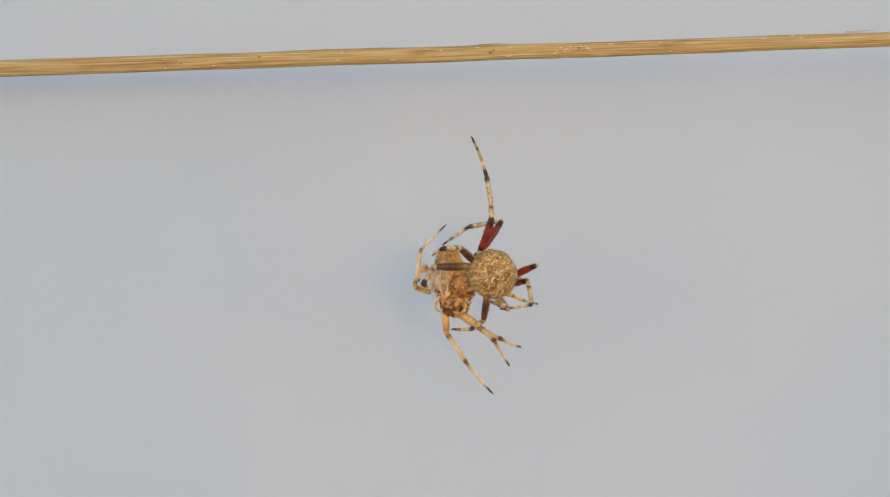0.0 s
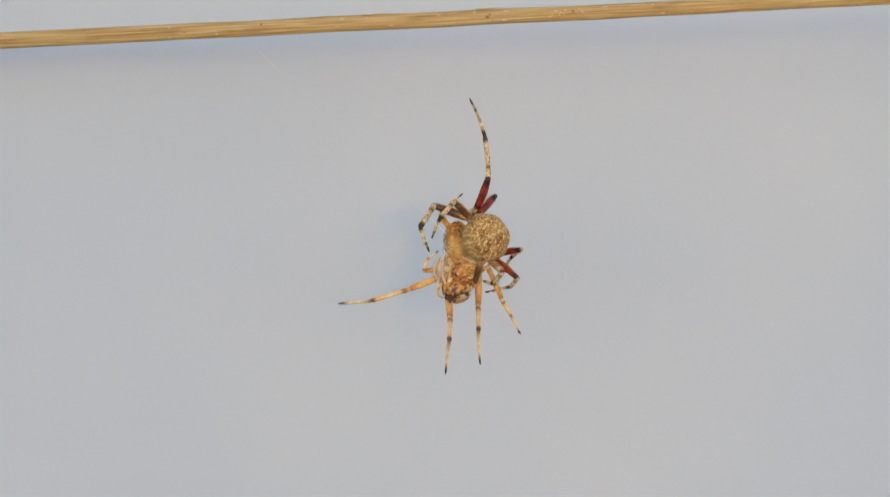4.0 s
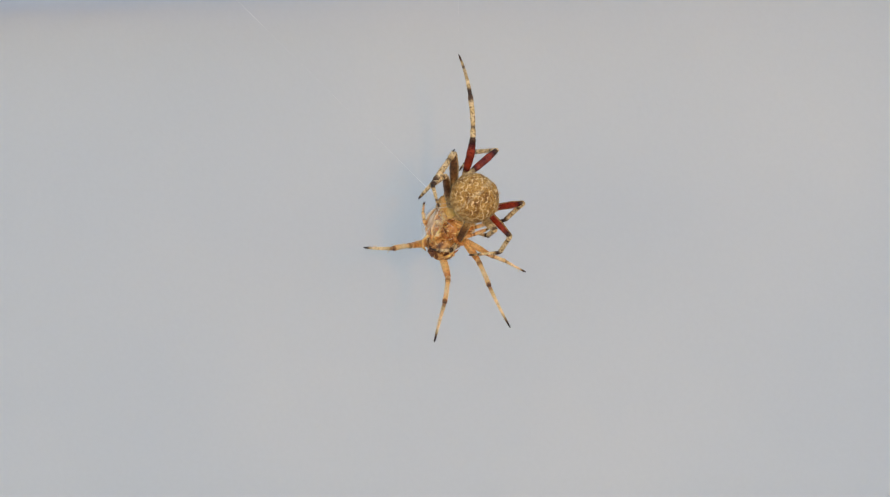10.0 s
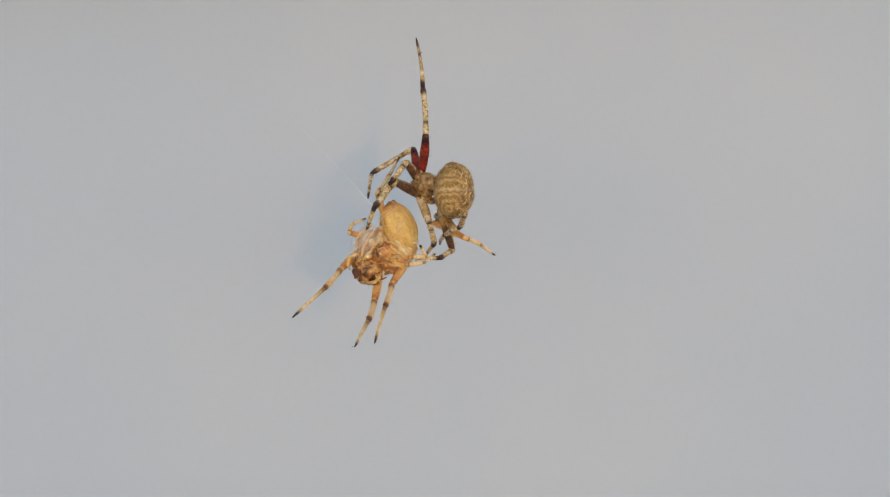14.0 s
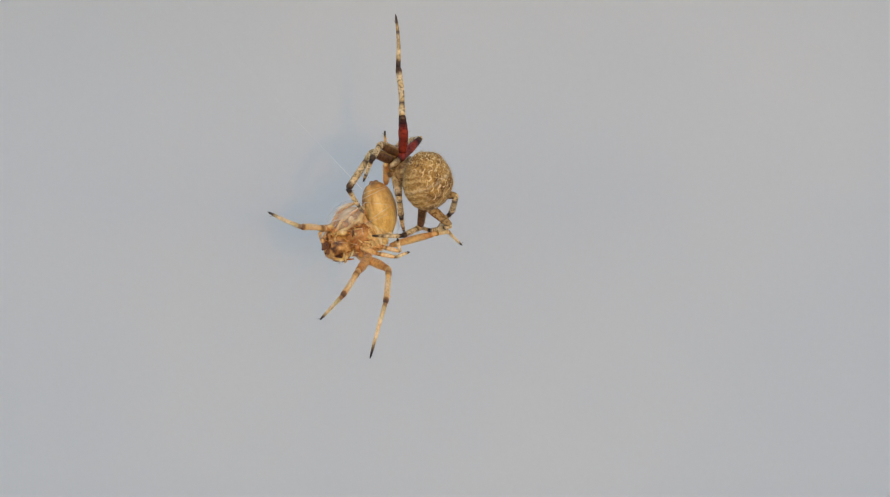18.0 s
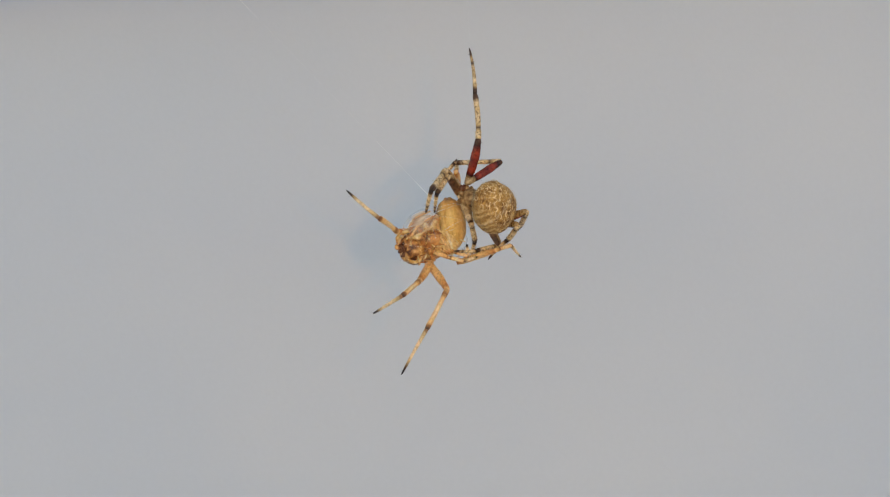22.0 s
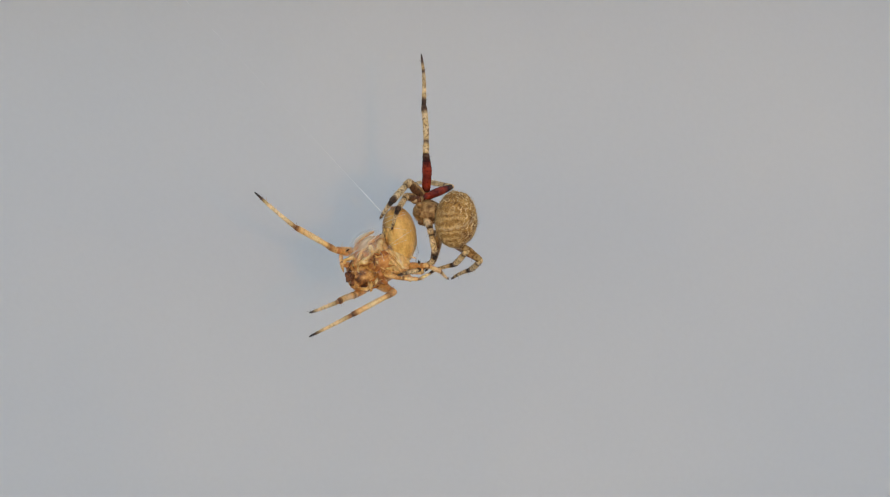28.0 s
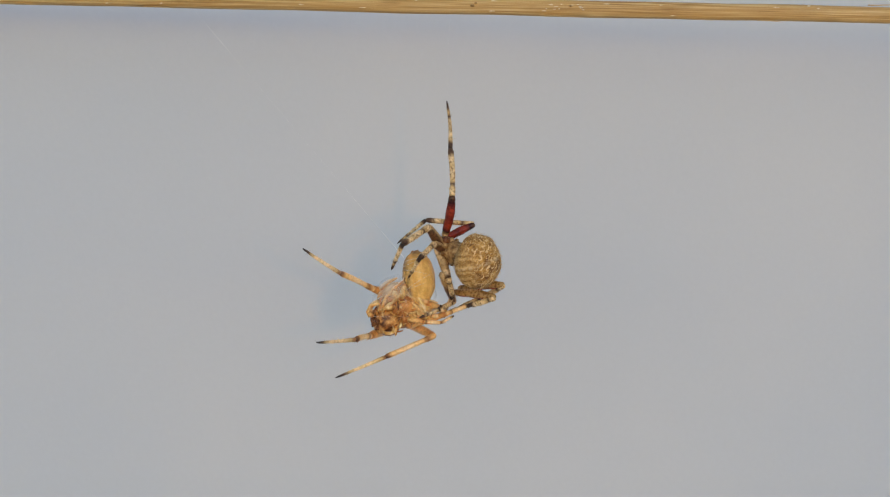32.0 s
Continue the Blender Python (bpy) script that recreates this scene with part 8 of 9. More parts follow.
PREY_LEG_F = (5.0, 2.3, 2.5), [
    (0, -6.8, 3.5, -25.9, -8.3, -0, -22.6, -9, 1.8, -23.9, -9.3, -0.2, -25.5),
    (1, -6.4, 4, -33.8, -9.1, 0, -32.7, -8.9, 0, -30.4, -10.2, 0, -28.3),
    (2, -6.4, 3.9, -27.2, -8.8, 0, -29.3, -9.4, 2.1, -28.9, -11.2, 2.1, -30.7),
    (3, -6.7, 3.3, -31.2, -10.5, 0, -31.3, -9.7, 1.1, -29.5, -7.2, 1.1, -29),
    (3.5, -6.2, 2.8, -28.8, -10.4, 0, -28.5, -9.6, 0, -26.4, -7.2, 0, -25.6),
    (4, -5.1, 3.3, -30.9, -8.9, 0, -31, -8.2, 0, -28.9, -6.2, 0, -27.4),
    (4.5, -4.8, 3, -29.7, -8.7, 0, -30.4, -8.1, 0, -28.3, -6.4, 0, -26.3),
    (6.5, -8.6, 2.5, -30.1, -13.6, 2.5, -29.7, -12.4, 2.5, -27.7, -10.1, 2.5, -26.7),
    (7, -7.6, 2.6, -29.3, -11.9, 0, -28.7, -10.6, 0, -26.9, -8.4, 0, -25.6),
    (7.5, -6, 2.7, -28.1, -10.2, 0, -27.7, -8.9, 0, -25.8, -6.7, -0.7, -24.8),
    (8, -5.1, 3.9, -29.3, -8.1, 0, -28.3, -8.7, 2, -27.3, -7.1, 0.8, -25.8),
    (8.5, -9.3, 2.6, -29.2, -13.6, 0, -29.1, -12, 1.6, -28.6, -9.7, 1.6, -27.7),
    (9, -4.3, 3.6, -29.1, -7.5, 0, -27.7, -7.2, 0.6, -25.5, -5, -0.6, -25.8),
    (9.5, -7.3, 4.7, -31.9, -7.7, 0, -33.5, -7.5, 0, -31.2, -7.4, 0, -28.7),
    (10, -4.7, 3.6, -32, -6.3, 0, -28.9, -6.6, 1.8, -27.5, -6.3, 0.3, -25.4),
    (10.5, -8.6, 2.5, -31.6, -12.7, 0, -30.1, -11.4, 0, -28.2, -9.1, 0, -27.1),
    (11, -6.3, 3.5, -28.3, -8.6, 0, -25.7, -8.2, 2.2, -25.5, -6.9, 0.1, -26),
    (11.5, -9.1, 3.8, -35.8, -11.7, 0, -34, -10.8, 1.3, -32.3, -10.6, 1.3, -29.8),
    (12, -4.9, 4.4, -31.5, -7.1, 0, -32.4, -6.7, 0, -30.2, -5.8, -1, -28.1),
    (13, -5.2, 3.2, -35.8, -8.6, -0.5, -35.2, -8.9, 1.1, -33.7, -9.2, -0.5, -31.7),
    (13.5, -8, 2.1, -34.2, -10.6, -1.8, -32.4, -9.7, -0.5, -30.6, -8.3, -2.5, -30.1),
    (14, -6.8, -0.1, -30.4, -10.6, -3, -29.1, -10.2, -1, -27.9, -8, -1.9, -27),
    (14.5, -7.5, 0.6, -34, -9.8, -2.8, -31.2, -9.4, -0.6, -30.8, -8, -2.5, -29.8),
    (16.5, -9.2, 2, -34.8, -11.6, -2.2, -33.5, -11, -0.3, -32.4, -10, -2.3, -31.3),
    (17, -6, 1.9, -31.1, -9.1, -2, -30.8, -8.9, -0.1, -29.6, -7.8, -2.2, -29),
    (17.5, -9.6, 2.1, -35, -11.5, -2, -33, -11.1, -0, -32, -9.8, -1.9, -30.9),
    (18, -8.6, 1.9, -33.8, -11.4, -2.1, -32.5, -10.8, -0.1, -31.5, -9.5, -1.7, -30.1),
    (18.5, -8.7, 2.1, -34.9, -10.7, -2.1, -32.9, -10.3, -0.1, -31.8, -9.3, -2.2, -30.8),
    (19, -8.8, 1.4, -32.8, -11.6, -2.1, -30.6, -11, -0.3, -29.3, -9.3, -2, -28.5),
    (19.5, -8.5, 1.9, -33.6, -10.7, -2.2, -31.6, -10.2, -0.2, -30.5, -9.2, -2.3, -29.5),
    (20, -7.2, 1.9, -32, -9.8, -2.2, -30.8, -9.4, -0.5, -29.3, -7.6, -1.7, -27.9),
    (20.5, -7.8, 1.6, -33.6, -10.8, -2.2, -32.5, -10.1, -0.8, -30.8, -9.1, -2.9, -29.7),
    (21, -8.9, 1.6, -31.5, -11.8, -2.3, -30.3, -11.2, -0.8, -28.6, -9.3, -1.8, -27.3),
    (21.5, -9.7, 2.2, -31.9, -11.5, -2.3, -30.5, -11, -0.5, -29.2, -9.8, -2.6, -28.3),
    (22, -9.3, 1.6, -32.7, -12.3, -2.3, -31.8, -11.7, -0.6, -30.4, -10.1, -2.3, -29.4),
    (22.5, -8.2, 1.9, -34.2, -10.4, -2.4, -32.9, -10, -0.5, -31.7, -8.9, -2.7, -31),
    (23, -7.2, 1.5, -32.5, -10.3, -2.4, -32.8, -9.7, -1.2, -31, -7.6, -2.6, -30.2),
    (23.5, -8.1, 1.9, -33.2, -10.4, -2.4, -32, -10.3, -0.6, -30.7, -9, -2.4, -29.6),
    (24, -9.3, 1.6, -33.8, -11.5, -2.5, -31.9, -11.1, -0.7, -30.5, -9.5, -2.1, -29.1),
    (24.5, -9.3, 1.8, -34.2, -11.4, -2.5, -32.9, -10.9, -1.4, -31, -9.6, -3.2, -29.8),
    (25, -8.7, 1.9, -33.7, -10.8, -2.5, -32.8, -10.3, -1, -31.2, -9.3, -2.8, -29.7),
    (25.5, -8.5, 1.6, -35.8, -10.4, -2.6, -33.8, -10.2, -0.7, -32.5, -9.1, -2.9, -31.8),
    (27.5, -9.2, 1.7, -33.6, -11.1, -2.7, -32.3, -10.5, -1.4, -30.6, -9.5, -3.4, -29.4),
    (28, -7.9, 0.9, -32, -11.2, -2.7, -31.2, -11.5, -0.8, -30, -10.2, -2.7, -28.9),
    (28.5, -9.2, 1, -34.2, -12, -2.8, -32.5, -11.4, -1.1, -31, -9.7, -2.6, -29.9),
    (29, -8.5, 1.1, -32.2, -11.2, -2.8, -30.7, -10.9, -0.8, -29.7, -9.5, -2.5, -28.4),
    (29.5, -9.8, 0.9, -35.8, -12.1, -2.8, -33.4, -11.8, -1, -32.1, -10.5, -2.9, -30.9),
    (30, -8, 0.5, -33.4, -11.6, -2.9, -33.6, -11.3, -1.5, -31.8, -9.8, -3.1, -30.5),
    (30.5, -9, 1.1, -36, -11.8, -2.9, -34.9, -11.3, -2.2, -32.8, -9.9, -4, -31.6),
    (31, -7.7, 0.7, -32.6, -11, -2.9, -33.1, -10.6, -1.3, -31.6, -9.3, -3, -30.3),
    (31.5, -8.1, 0.7, -35, -11.5, -3, -34.7, -11.2, -1.4, -33, -10.1, -3, -31.5),
    (32, -8.5, 1.2, -35.5, -10.3, -3, -33.5, -10.3, -1.2, -32.2, -8.9, -2.8, -30.8),
]


def glide(rows, t):
    """The values of rows at t, by a smooth curve through them."""
    k = 0
    while k < len(rows) - 2 and rows[k + 1][0] <= t:
        k += 1
    p, q = rows[k], rows[k + 1]
    o, r = rows[max(k - 1, 0)], rows[min(k + 2, len(rows) - 1)]
    h = q[0] - p[0]
    s = min(max((t - p[0]) / h, 0.0), 1.0)
    out = []
    for i in range(1, len(p)):
        m0 = (q[i] - o[i]) / (q[0] - o[0]) * h
        m1 = (r[i] - p[i]) / (r[0] - p[0]) * h
        lim = 3 * abs(q[i] - p[i])
        m0, m1 = max(-lim, min(lim, m0)), max(-lim, min(lim, m1))
        out.append((2 * s ** 3 - 3 * s * s + 1) * p[i] + (s ** 3 - 2 * s * s + s) * m0 + (3 * s * s - 2 * s ** 3) * q[i] + (s ** 3 - s * s) * m1)
    return out


TIMES = [0.25 * i for i in range(129)]


def predator_pose(t):
    x, y, z, yaw, lean = glide(PREDATOR_ROWS, t)
    return Matrix.Translation(ANCHOR + Vector((x, y, z)) * MM) @ pose(0, 0, 0, 0, 0, yaw)


def predator_abdomen_pose(t):
    """The abdomen's lean, in the body's space."""
    return pose(0, 0, 0, 0, glide(PREDATOR_ROWS, t)[4], 0)


def prey_pose(t):
    x, y, z, lean = glide(PREY_ROWS, t)[:4]
    return Matrix.Translation(ANCHOR + Vector((x, y, z)) * MM) @ pose(0, 0, 0, 0, lean, 0)


PREY_TURN = [(0, 0), (10.7, 0), (11.6, -60), (13.1, -70), (13.7, -35), (14.2, -10), (16.5, 0), (32, 0)]  # seconds, turn of the abdomen on its axis


def prey_abdomen_pose(t):
    x, y, z, lean = glide(PREY_ROWS, t)[4:]
    k = min(max((t - 8.0) / 3.0, 0.0), 1.0)
    tip = 62 * (1 - k * k * (3 - 2 * k)) - 8  # its end points at the front until it is turned down
    return Matrix.Translation(ANCHOR + Vector((x, y, z)) * MM) @ pose(0, 0, 0, tip, lean, 0) @ pose(0, 0, 0, 0, 0, glide(PREY_TURN, t)[0])


def along(a, b, side):
    """A pose at a, whose z runs towards b and whose x leans towards side."""
    z = (b - a).normalized()
    x = (side - z * side.dot(z)).normalized()
    y = z.cross(x)
    m = Matrix((x, y, z)).transposed().to_4x4()
    m.translation = a
    return m


def leg_poses(leg, t, twist=0.0):
    """World poses of femur, tibia and metatarsus; lengths stay fixed."""
    lengths, rows = leg
    v = glide(rows, t)
    hip, knee, mid, tip = [Vector(v[i:i + 3]) for i in (0, 3, 6, 9)]
    hip = knee - (knee - hip).normalized() * lengths[0]
    mid = knee + (mid - knee).normalized() * lengths[1]
    tip = mid + (tip - mid).normalized() * lengths[2]
    p = [ANCHOR + q * MM for q in (hip, knee, mid, tip)]
    side = Vector((0.25, 1.0, 0.1))
    return [along(a, b, side) @ pose(0, 0, 0, 0, 0, twist) for a, b in zip(p, p[1:])]


# ---- the two spiders ----
def leg_parts(root, leg, seed, materials, girth, words, hip=None, bows=(0.03, 0.02, -0.03)):
    rng = random.Random(seed)
    lengths = leg[0]
    profiles = (
        [(0, 0.42), (0.15, 0.60), (0.6, 0.66), (0.9, 0.52), (1, 0.40)],
        [(0, 0.40), (0.1, 0.46), (0.24, 0.36), (0.45, 0.40), (0.85, 0.40), (0.95, 0.42), (1, 0.30)],
        [(0, 0.30), (0.08, 0.31), (0.5, 0.25), (0.8, 0.20), (0.93, 0.15), (1, 0.06)],
    )
    out = []
    for name, length, prof, mat, sp, bend in zip(("femur", "tibia", "metatarsus"), lengths, profiles, materials, (7, 11, 9), bows):
        prof = [(s, r * girth) for s, r in prof]
        bm = segment(rng, length, prof, bend, sp, 46)
        out.append(part(name, bm, mat, root, words[0] if name == "femur" else words[1]))
        if hip and name == "femur":
            tb = bmesh.new()
            zs = (-1.3, -1.0, -0.7, -0.3, 0.0, 0.35)
            tube(tb, [Vector((0, 0, z * MM)) for z in zs], [f * girth * MM for f in (0.12, 0.34, 0.44, 0.44, 0.48, 0.36)], 12)
            fur(tb, rng, 30, 0.45, 0.014, Vector((0, 0, 0.6)))
            part("trochanter", tb, hip, out[0], "straw hip joint with brown mottling")
    return out


def predator():
    root = new("spider")
    tagged(root, "tan orb-weaver spider with mottled abdomen and red thighs, wrapping its catch", "spider")
    rng = random.Random(11)
    def egg():
        # widest at the shoulders, blunt behind, with low humps in front
        return blob(4.3, 2.9, 4.35, lambda c: 1.0 - 0.07 * max(0, c.x) ** 2 - 0.06 * max(0, -c.z) ** 2 + 0.03 * max(0, abs(c.z) - 0.5) * max(0, -c.x), 0.05, 1.7)
    abdomen = part("abdomen", egg(), M_ABDOMEN, root, "round mottled brown and tan abdomen")
    bm = egg()
    faces = len(bm.faces)
    fur(bm, rng, 1700, 0.48, 0.014, Vector((0.8, 0, 0)))
    bm.faces.ensure_lookup_table()
    bmesh.ops.delete(bm, geom=bm.faces[:faces], context="FACES")
    part("hair_coat", bm, M_HAIR, abdomen, "short pale hairs")
    bm = blob(1.8, 2.3, 2.1, lambda c: 1.0 - 0.2 * max(0, c.z), 0.08, 4.1, 24, 32)
    fur(bm, rng, 260, 0.35, 0.016, Vector((-0.3, 0, 0.4)))
    p = part("cephalothorax", bm, M_CARAPACE, root, "brown hairy carapace with straw mottling")
    p.matrix_basis = pose(-0.8 * MM, 4.3 * MM, 1.2 * MM, 0, -20, 0)
    for i in range(8):
        a = radians(45 * i + 12 + rng.uniform(-8, 8))
        out = Vector((math.cos(a), 0.25, math.sin(a)))
        bm = bmesh.new()
        tube(bm, [(Vector((-0.8, 4.6, 1.2)) + out * r) * MM for r in (0.7, 1.1, 1.5, 1.9, 2.2)], [0.40 * MM, 0.46 * MM, 0.46 * MM, 0.42 * MM, 0.30 * MM], 10)
        fur(bm, rng, 36, 0.4, 0.014, out * 0.6)
        part("coxa", bm, M_CARAPACE, root, "brown and straw hip joint")
    bm = blob(0.8, 0.7, 0.6, lambda c: 1.0, 0.03, 2.2, 12, 16)
    part("spinneret", bm, M_DARK, abdomen, "short brown spinneret").location = Vector((3.2, 2.0, -0.6)) * MM
    for s in (-1, 1):
        bm = blob(0.45, 0.5, 0.7, lambda c: 1.0, 0.02, s, 12, 16)
        part("chelicera", bm, M_JAW, root, "dark brown jaw").location = Vector((-1.6 + 0.4 * s, 5.4, 2.9)) * MM
    return root, abdomen


def prey():
    root = new("caught_spider")
    tagged(root, "pale amber spider, limp and wrapped in white silk, hanging head down", "spider")
    rng = random.Random(21)
    bm = blob(3.7, 2.4, 3.8, lambda c: 1.0 - 0.14 * max(0, -c.z), 0.06, 6.1, 30, 40)
    fur(bm, rng, 140, 0.35, 0.014, Vector((0, 0, -0.5)))
    part("cephalothorax", bm, M_PREY_CEPH, root, "tawny carapace with cream streaks")
    bm = blob(1.75, 0.7, 2.1, lambda c: 1.0 - 0.3 * max(0, c.z), 0.16, 3.3, 18, 26)
    part("sternum", bm, M_STERNUM, root, "russet shield between the legs").location = Vector((0.5, -2.2, 1.0)) * MM
    bm = blob(2.7, 2.1, 2.3, lambda c: 1.0 - 0.12 * max(0, c.x), 0.14, 5.3, 22, 28)
    fur(bm, rng, 120, 0.5, 0.014, Vector((0, -0.3, -0.6)))
    part("head", bm, M_HEAD, root, "rounded tawny head").location = Vector((0.1, -0.6, -2.9)) * MM
    # coxae and bases of the thighs, fanned out from the sternum
    for i in range(4):
        for s in (-1, 1):
            a = radians((-46, -14, 20, 54)[i] + rng.uniform(-7, 7))
            sweep = rng.uniform(-0.25, 0.35)
            bm = bmesh.new()
            reach = rng.uniform(3.5, 4.1)
            pts = []
            for k in range(10):
                r = 1.0 + (reach - 1.0) * k / 9
                b = a + sweep * (k / 9) ** 2
                x, z = 0.4 + s * r * math.cos(b), 0.6 + r * math.sin(b)
                deep = max(0.0, 1 - (x / 3.9) ** 2 - (z / 4.1) ** 2)
                pts.append(Vector((x, -2.4 * math.sqrt(deep) - 0.02 - 0.3 * math.sin(math.pi * k / 9), z)) * MM)
            fat = rng.uniform(0.8, 1.05)
            tube(bm, pts, [f * fat * MM for f in (0.22, 0.34, 0.42, 0.47, 0.49, 0.46, 0.42, 0.46, 0.44, 0.26)], 12)
            fur(bm, rng, 24, 0.4, 0.012, Vector((0, -0.4, -0.3)))
            cox = part("coxa", bm, (M_COXA, M_STERNUM, M_COXA, M_FLAP)[(i + (s > 0)) % 4], root, "honey-coloured hip joint")
            bm = bmesh.new()
            tube(bm, [pts[6].lerp(pts[7], k) for k in (0, 0.3, 0.7, 1)], [0.40 * fat * MM, 0.47 * fat * MM, 0.48 * fat * MM, 0.42 * fat * MM], 12)
            part("joint_ring", bm, M_STERNUM, cox, "russet joint ring")
    for s in (-1, 1):
        bm = blob(0.42, 0.5, 0.6, lambda c: 1.0 - 0.2 * max(0, -c.z), 0.04, s, 14, 18)
        ch = part("chelicera", bm, M_JAW, root, "swollen dark brown jaw")
        ch.location = Vector((0.45 * s - 0.8, -1.7, -4.4)) * MM
        bm = bmesh.new()
        pts = [Vector((0, -0.1, -0.6)), Vector((-0.08 * s, -0.3, -0.8)), Vector((-0.25 * s, -0.42, -0.82)), Vector((-0.4 * s, -0.42, -0.7))]
        tube(bm, [q * 0.6 * MM for q in pts], [0.14 * MM, 0.11 * MM, 0.07 * MM, 0.02 * MM], 8)
        part("fang", bm, M_FANG, ch, "curved black fang")
        bm = bmesh.new()
        if s < 0:
            pts = [Vector(q) for q in ((-1.6, -1.6, -1.2), (-2.9, -2.2, -1.5), (-3.5, -2.3, -2.6), (-3.2, -2.3, -3.6), (-2.5, -2.1, -4.1))]
        else:
            pts = [Vector(q) for q in ((1.3, -1.8, -2.2), (1.9, -2.3, -2.9), (1.7, -2.5, -3.7), (1.1, -2.5, -4.2), (0.6, -2.3, -4.3))]
        tube(bm, [q * MM for q in pts], [0.26 * MM, 0.32 * MM, 0.28 * MM, 0.27 * MM, 0.10 * MM], 10)
        part("pedipalp", bm, M_COXA, root, "honey-coloured curled feeler")
    bm = blob(0.75, 0.42, 0.55, lambda c: 1.0, 0.2, 7.7, 14, 18)
    patch = part("eye_patch", bm, M_JAW, root, "dark glossy patch round the eyes")
    patch.location = Vector((-1.4, -2.1, -4.0)) * MM
    for ex, ey, ez, er in ((-0.3, -0.33, 0.08, 0.13), (0.05, -0.38, 0.14, 0.15), (0.30, -0.32, 0.05, 0.12), (-0.05, -0.34, -0.2, 0.12)):
        bm = bmesh.new()
        bmesh.ops.create_uvsphere(bm, u_segments=10, v_segments=8, radius=er * MM)
        part("eye", bm, M_FANG, patch, "black bead eye").location = Vector((ex, ey, ez)) * MM
    ab = blob(2.55, 3.4, 4.4, lambda c: 1.0 - 0.10 * max(0, c.z) ** 2 + 0.04 * c.x, 0.05, 8.4, 34, 44)
    fur(ab, rng, 160, 0.22, 0.012, Vector((0, 0, 0.5)))
    ab = part("abdomen", ab, M_PREY_ABDOMEN, root, "smooth ochre abdomen with faint stripes")
    for s in (-1, 1):
        bm = blob(0.4, 0.4, 0.55, lambda c: 1.0, 0.05, s + 2, 10, 12)
        part("spinneret", bm, M_STERNUM, ab, "russet spinneret").location = Vector((0.36 * s, 1.3, 3.7)) * MM
    bm = blob(2.6, 2.3, 3.6, lambda c: 1.0 - 0.08 * c.x, 0.18, 15.2, 30, 40)
    bmesh.ops.delete(bm, geom=[v for v in bm.verts if v.co.y > 0.6 * MM or v.co.z > (1.9 + 1.2 * math.sin(v.co.x * 2200)) * MM], context="VERTS")
    veil = part("silk_veil", bm, M_VEIL, ab, "pale torn veil of silk over the abdomen")
    veil.location = Vector((0.1, -0.4, -2.5)) * MM
    # silk drawn across the abdomen
    for lift, tilt in ((2.7, 0.10), (2.2, 0.22), (0.6, -0.3), (-0.9, 0.45), (-1.5, 0.2)):
        bm = bmesh.new()
        pts = []
        for k in range(13):
            a = -1.25 + 2.3 * k / 12
            x = 2.5 * math.sin(a)
            z = lift + tilt * x
            wide = math.sqrt(max(0.1, 1 - (z / 4.4) ** 2))
            pts.append(Vector((x * wide, -3.4 * math.cos(a) * wide - 0.12, z)) * MM)
        tube(bm, pts, [rng.uniform(0.012, 0.022) * MM] * 13, 5)
        part("silk_strand", bm, M_SILK, ab, "fine white silk strand")
    # legs that stay folded against the body
    folded = (((1.8, -1.7, 0.6), (4.3, -2.2, 2.2), (6.4, -1.6, 3.6), (4.6, -2.3, 4.6)),
              ((1.6, -1.6, -0.6), (4.4, -2.4, 0.9), (6.6, -1.9, 2.6), (7.4, -1.2, 4.6)))
    for chain in folded:
        chain = [Vector(q) for q in chain]
        for k, (nm, mat) in enumerate((("femur", M_PREY_FEMUR), ("tibia", M_PREY_TIBIA), ("metatarsus", M_PREY_META))):
            bm = segment(rng, (chain[k + 1] - chain[k]).length, [(0, 0.38 - 0.06 * k), (0.4, 0.50 - 0.11 * k), (0.85, 0.40 - 0.09 * k), (1, 0.30 - 0.1 * k)], 0.04, 5, 30)
            o = part(nm, bm, mat, root)
            o.matrix_basis = along(chain[k] * MM, chain[k + 1] * MM, Vector((0, 1, 0)))
    # bound legs in a pale bundle between breast and abdomen
    bm = blob(2.5, 1.7, 2.1, lambda c: 1.0 + 0.12 * c.x * c.z, 0.22, 12.4, 26, 34)
    bundle = part("leg_bundle", bm, M_BUNDLE, root, "pale bundle of legs bound in silk")
    bundle.location = Vector((2.0, -0.9, 2.0)) * MM
    for i in range(7):
        bm = bmesh.new()
        z0, turn, lift = -1.5 + 0.5 * i, rng.uniform(-0.5, 0.5), rng.uniform(-0.06, 0.05)
        pts = []
        for k in range(9):
            x = -2.0 + 4.2 * k / 8
            z = z0 + turn * x
            deep = max(0.04, 1 - (x / 2.65) ** 2 - (z / 2.25) ** 2)
            pts.append(Vector((x, -1.7 * math.sqrt(deep) - lift, z)) * MM)
        w = rng.uniform(0.10, 0.24)
        tube(bm, pts, [w * f * MM for f in (0.4, 0.8, 1.0, 1.05, 0.9, 1.0, 0.9, 0.7, 0.3)], 8)
        fur(bm, rng, 14, 0.35, 0.012, Vector((0.5, 0, 0)))
        part("bound_leg", bm, rng.choice((M_BUNDLE, M_BUNDLE, M_COXA, M_PREY_FEMUR)), bundle, "thin leg pressed flat under silk")
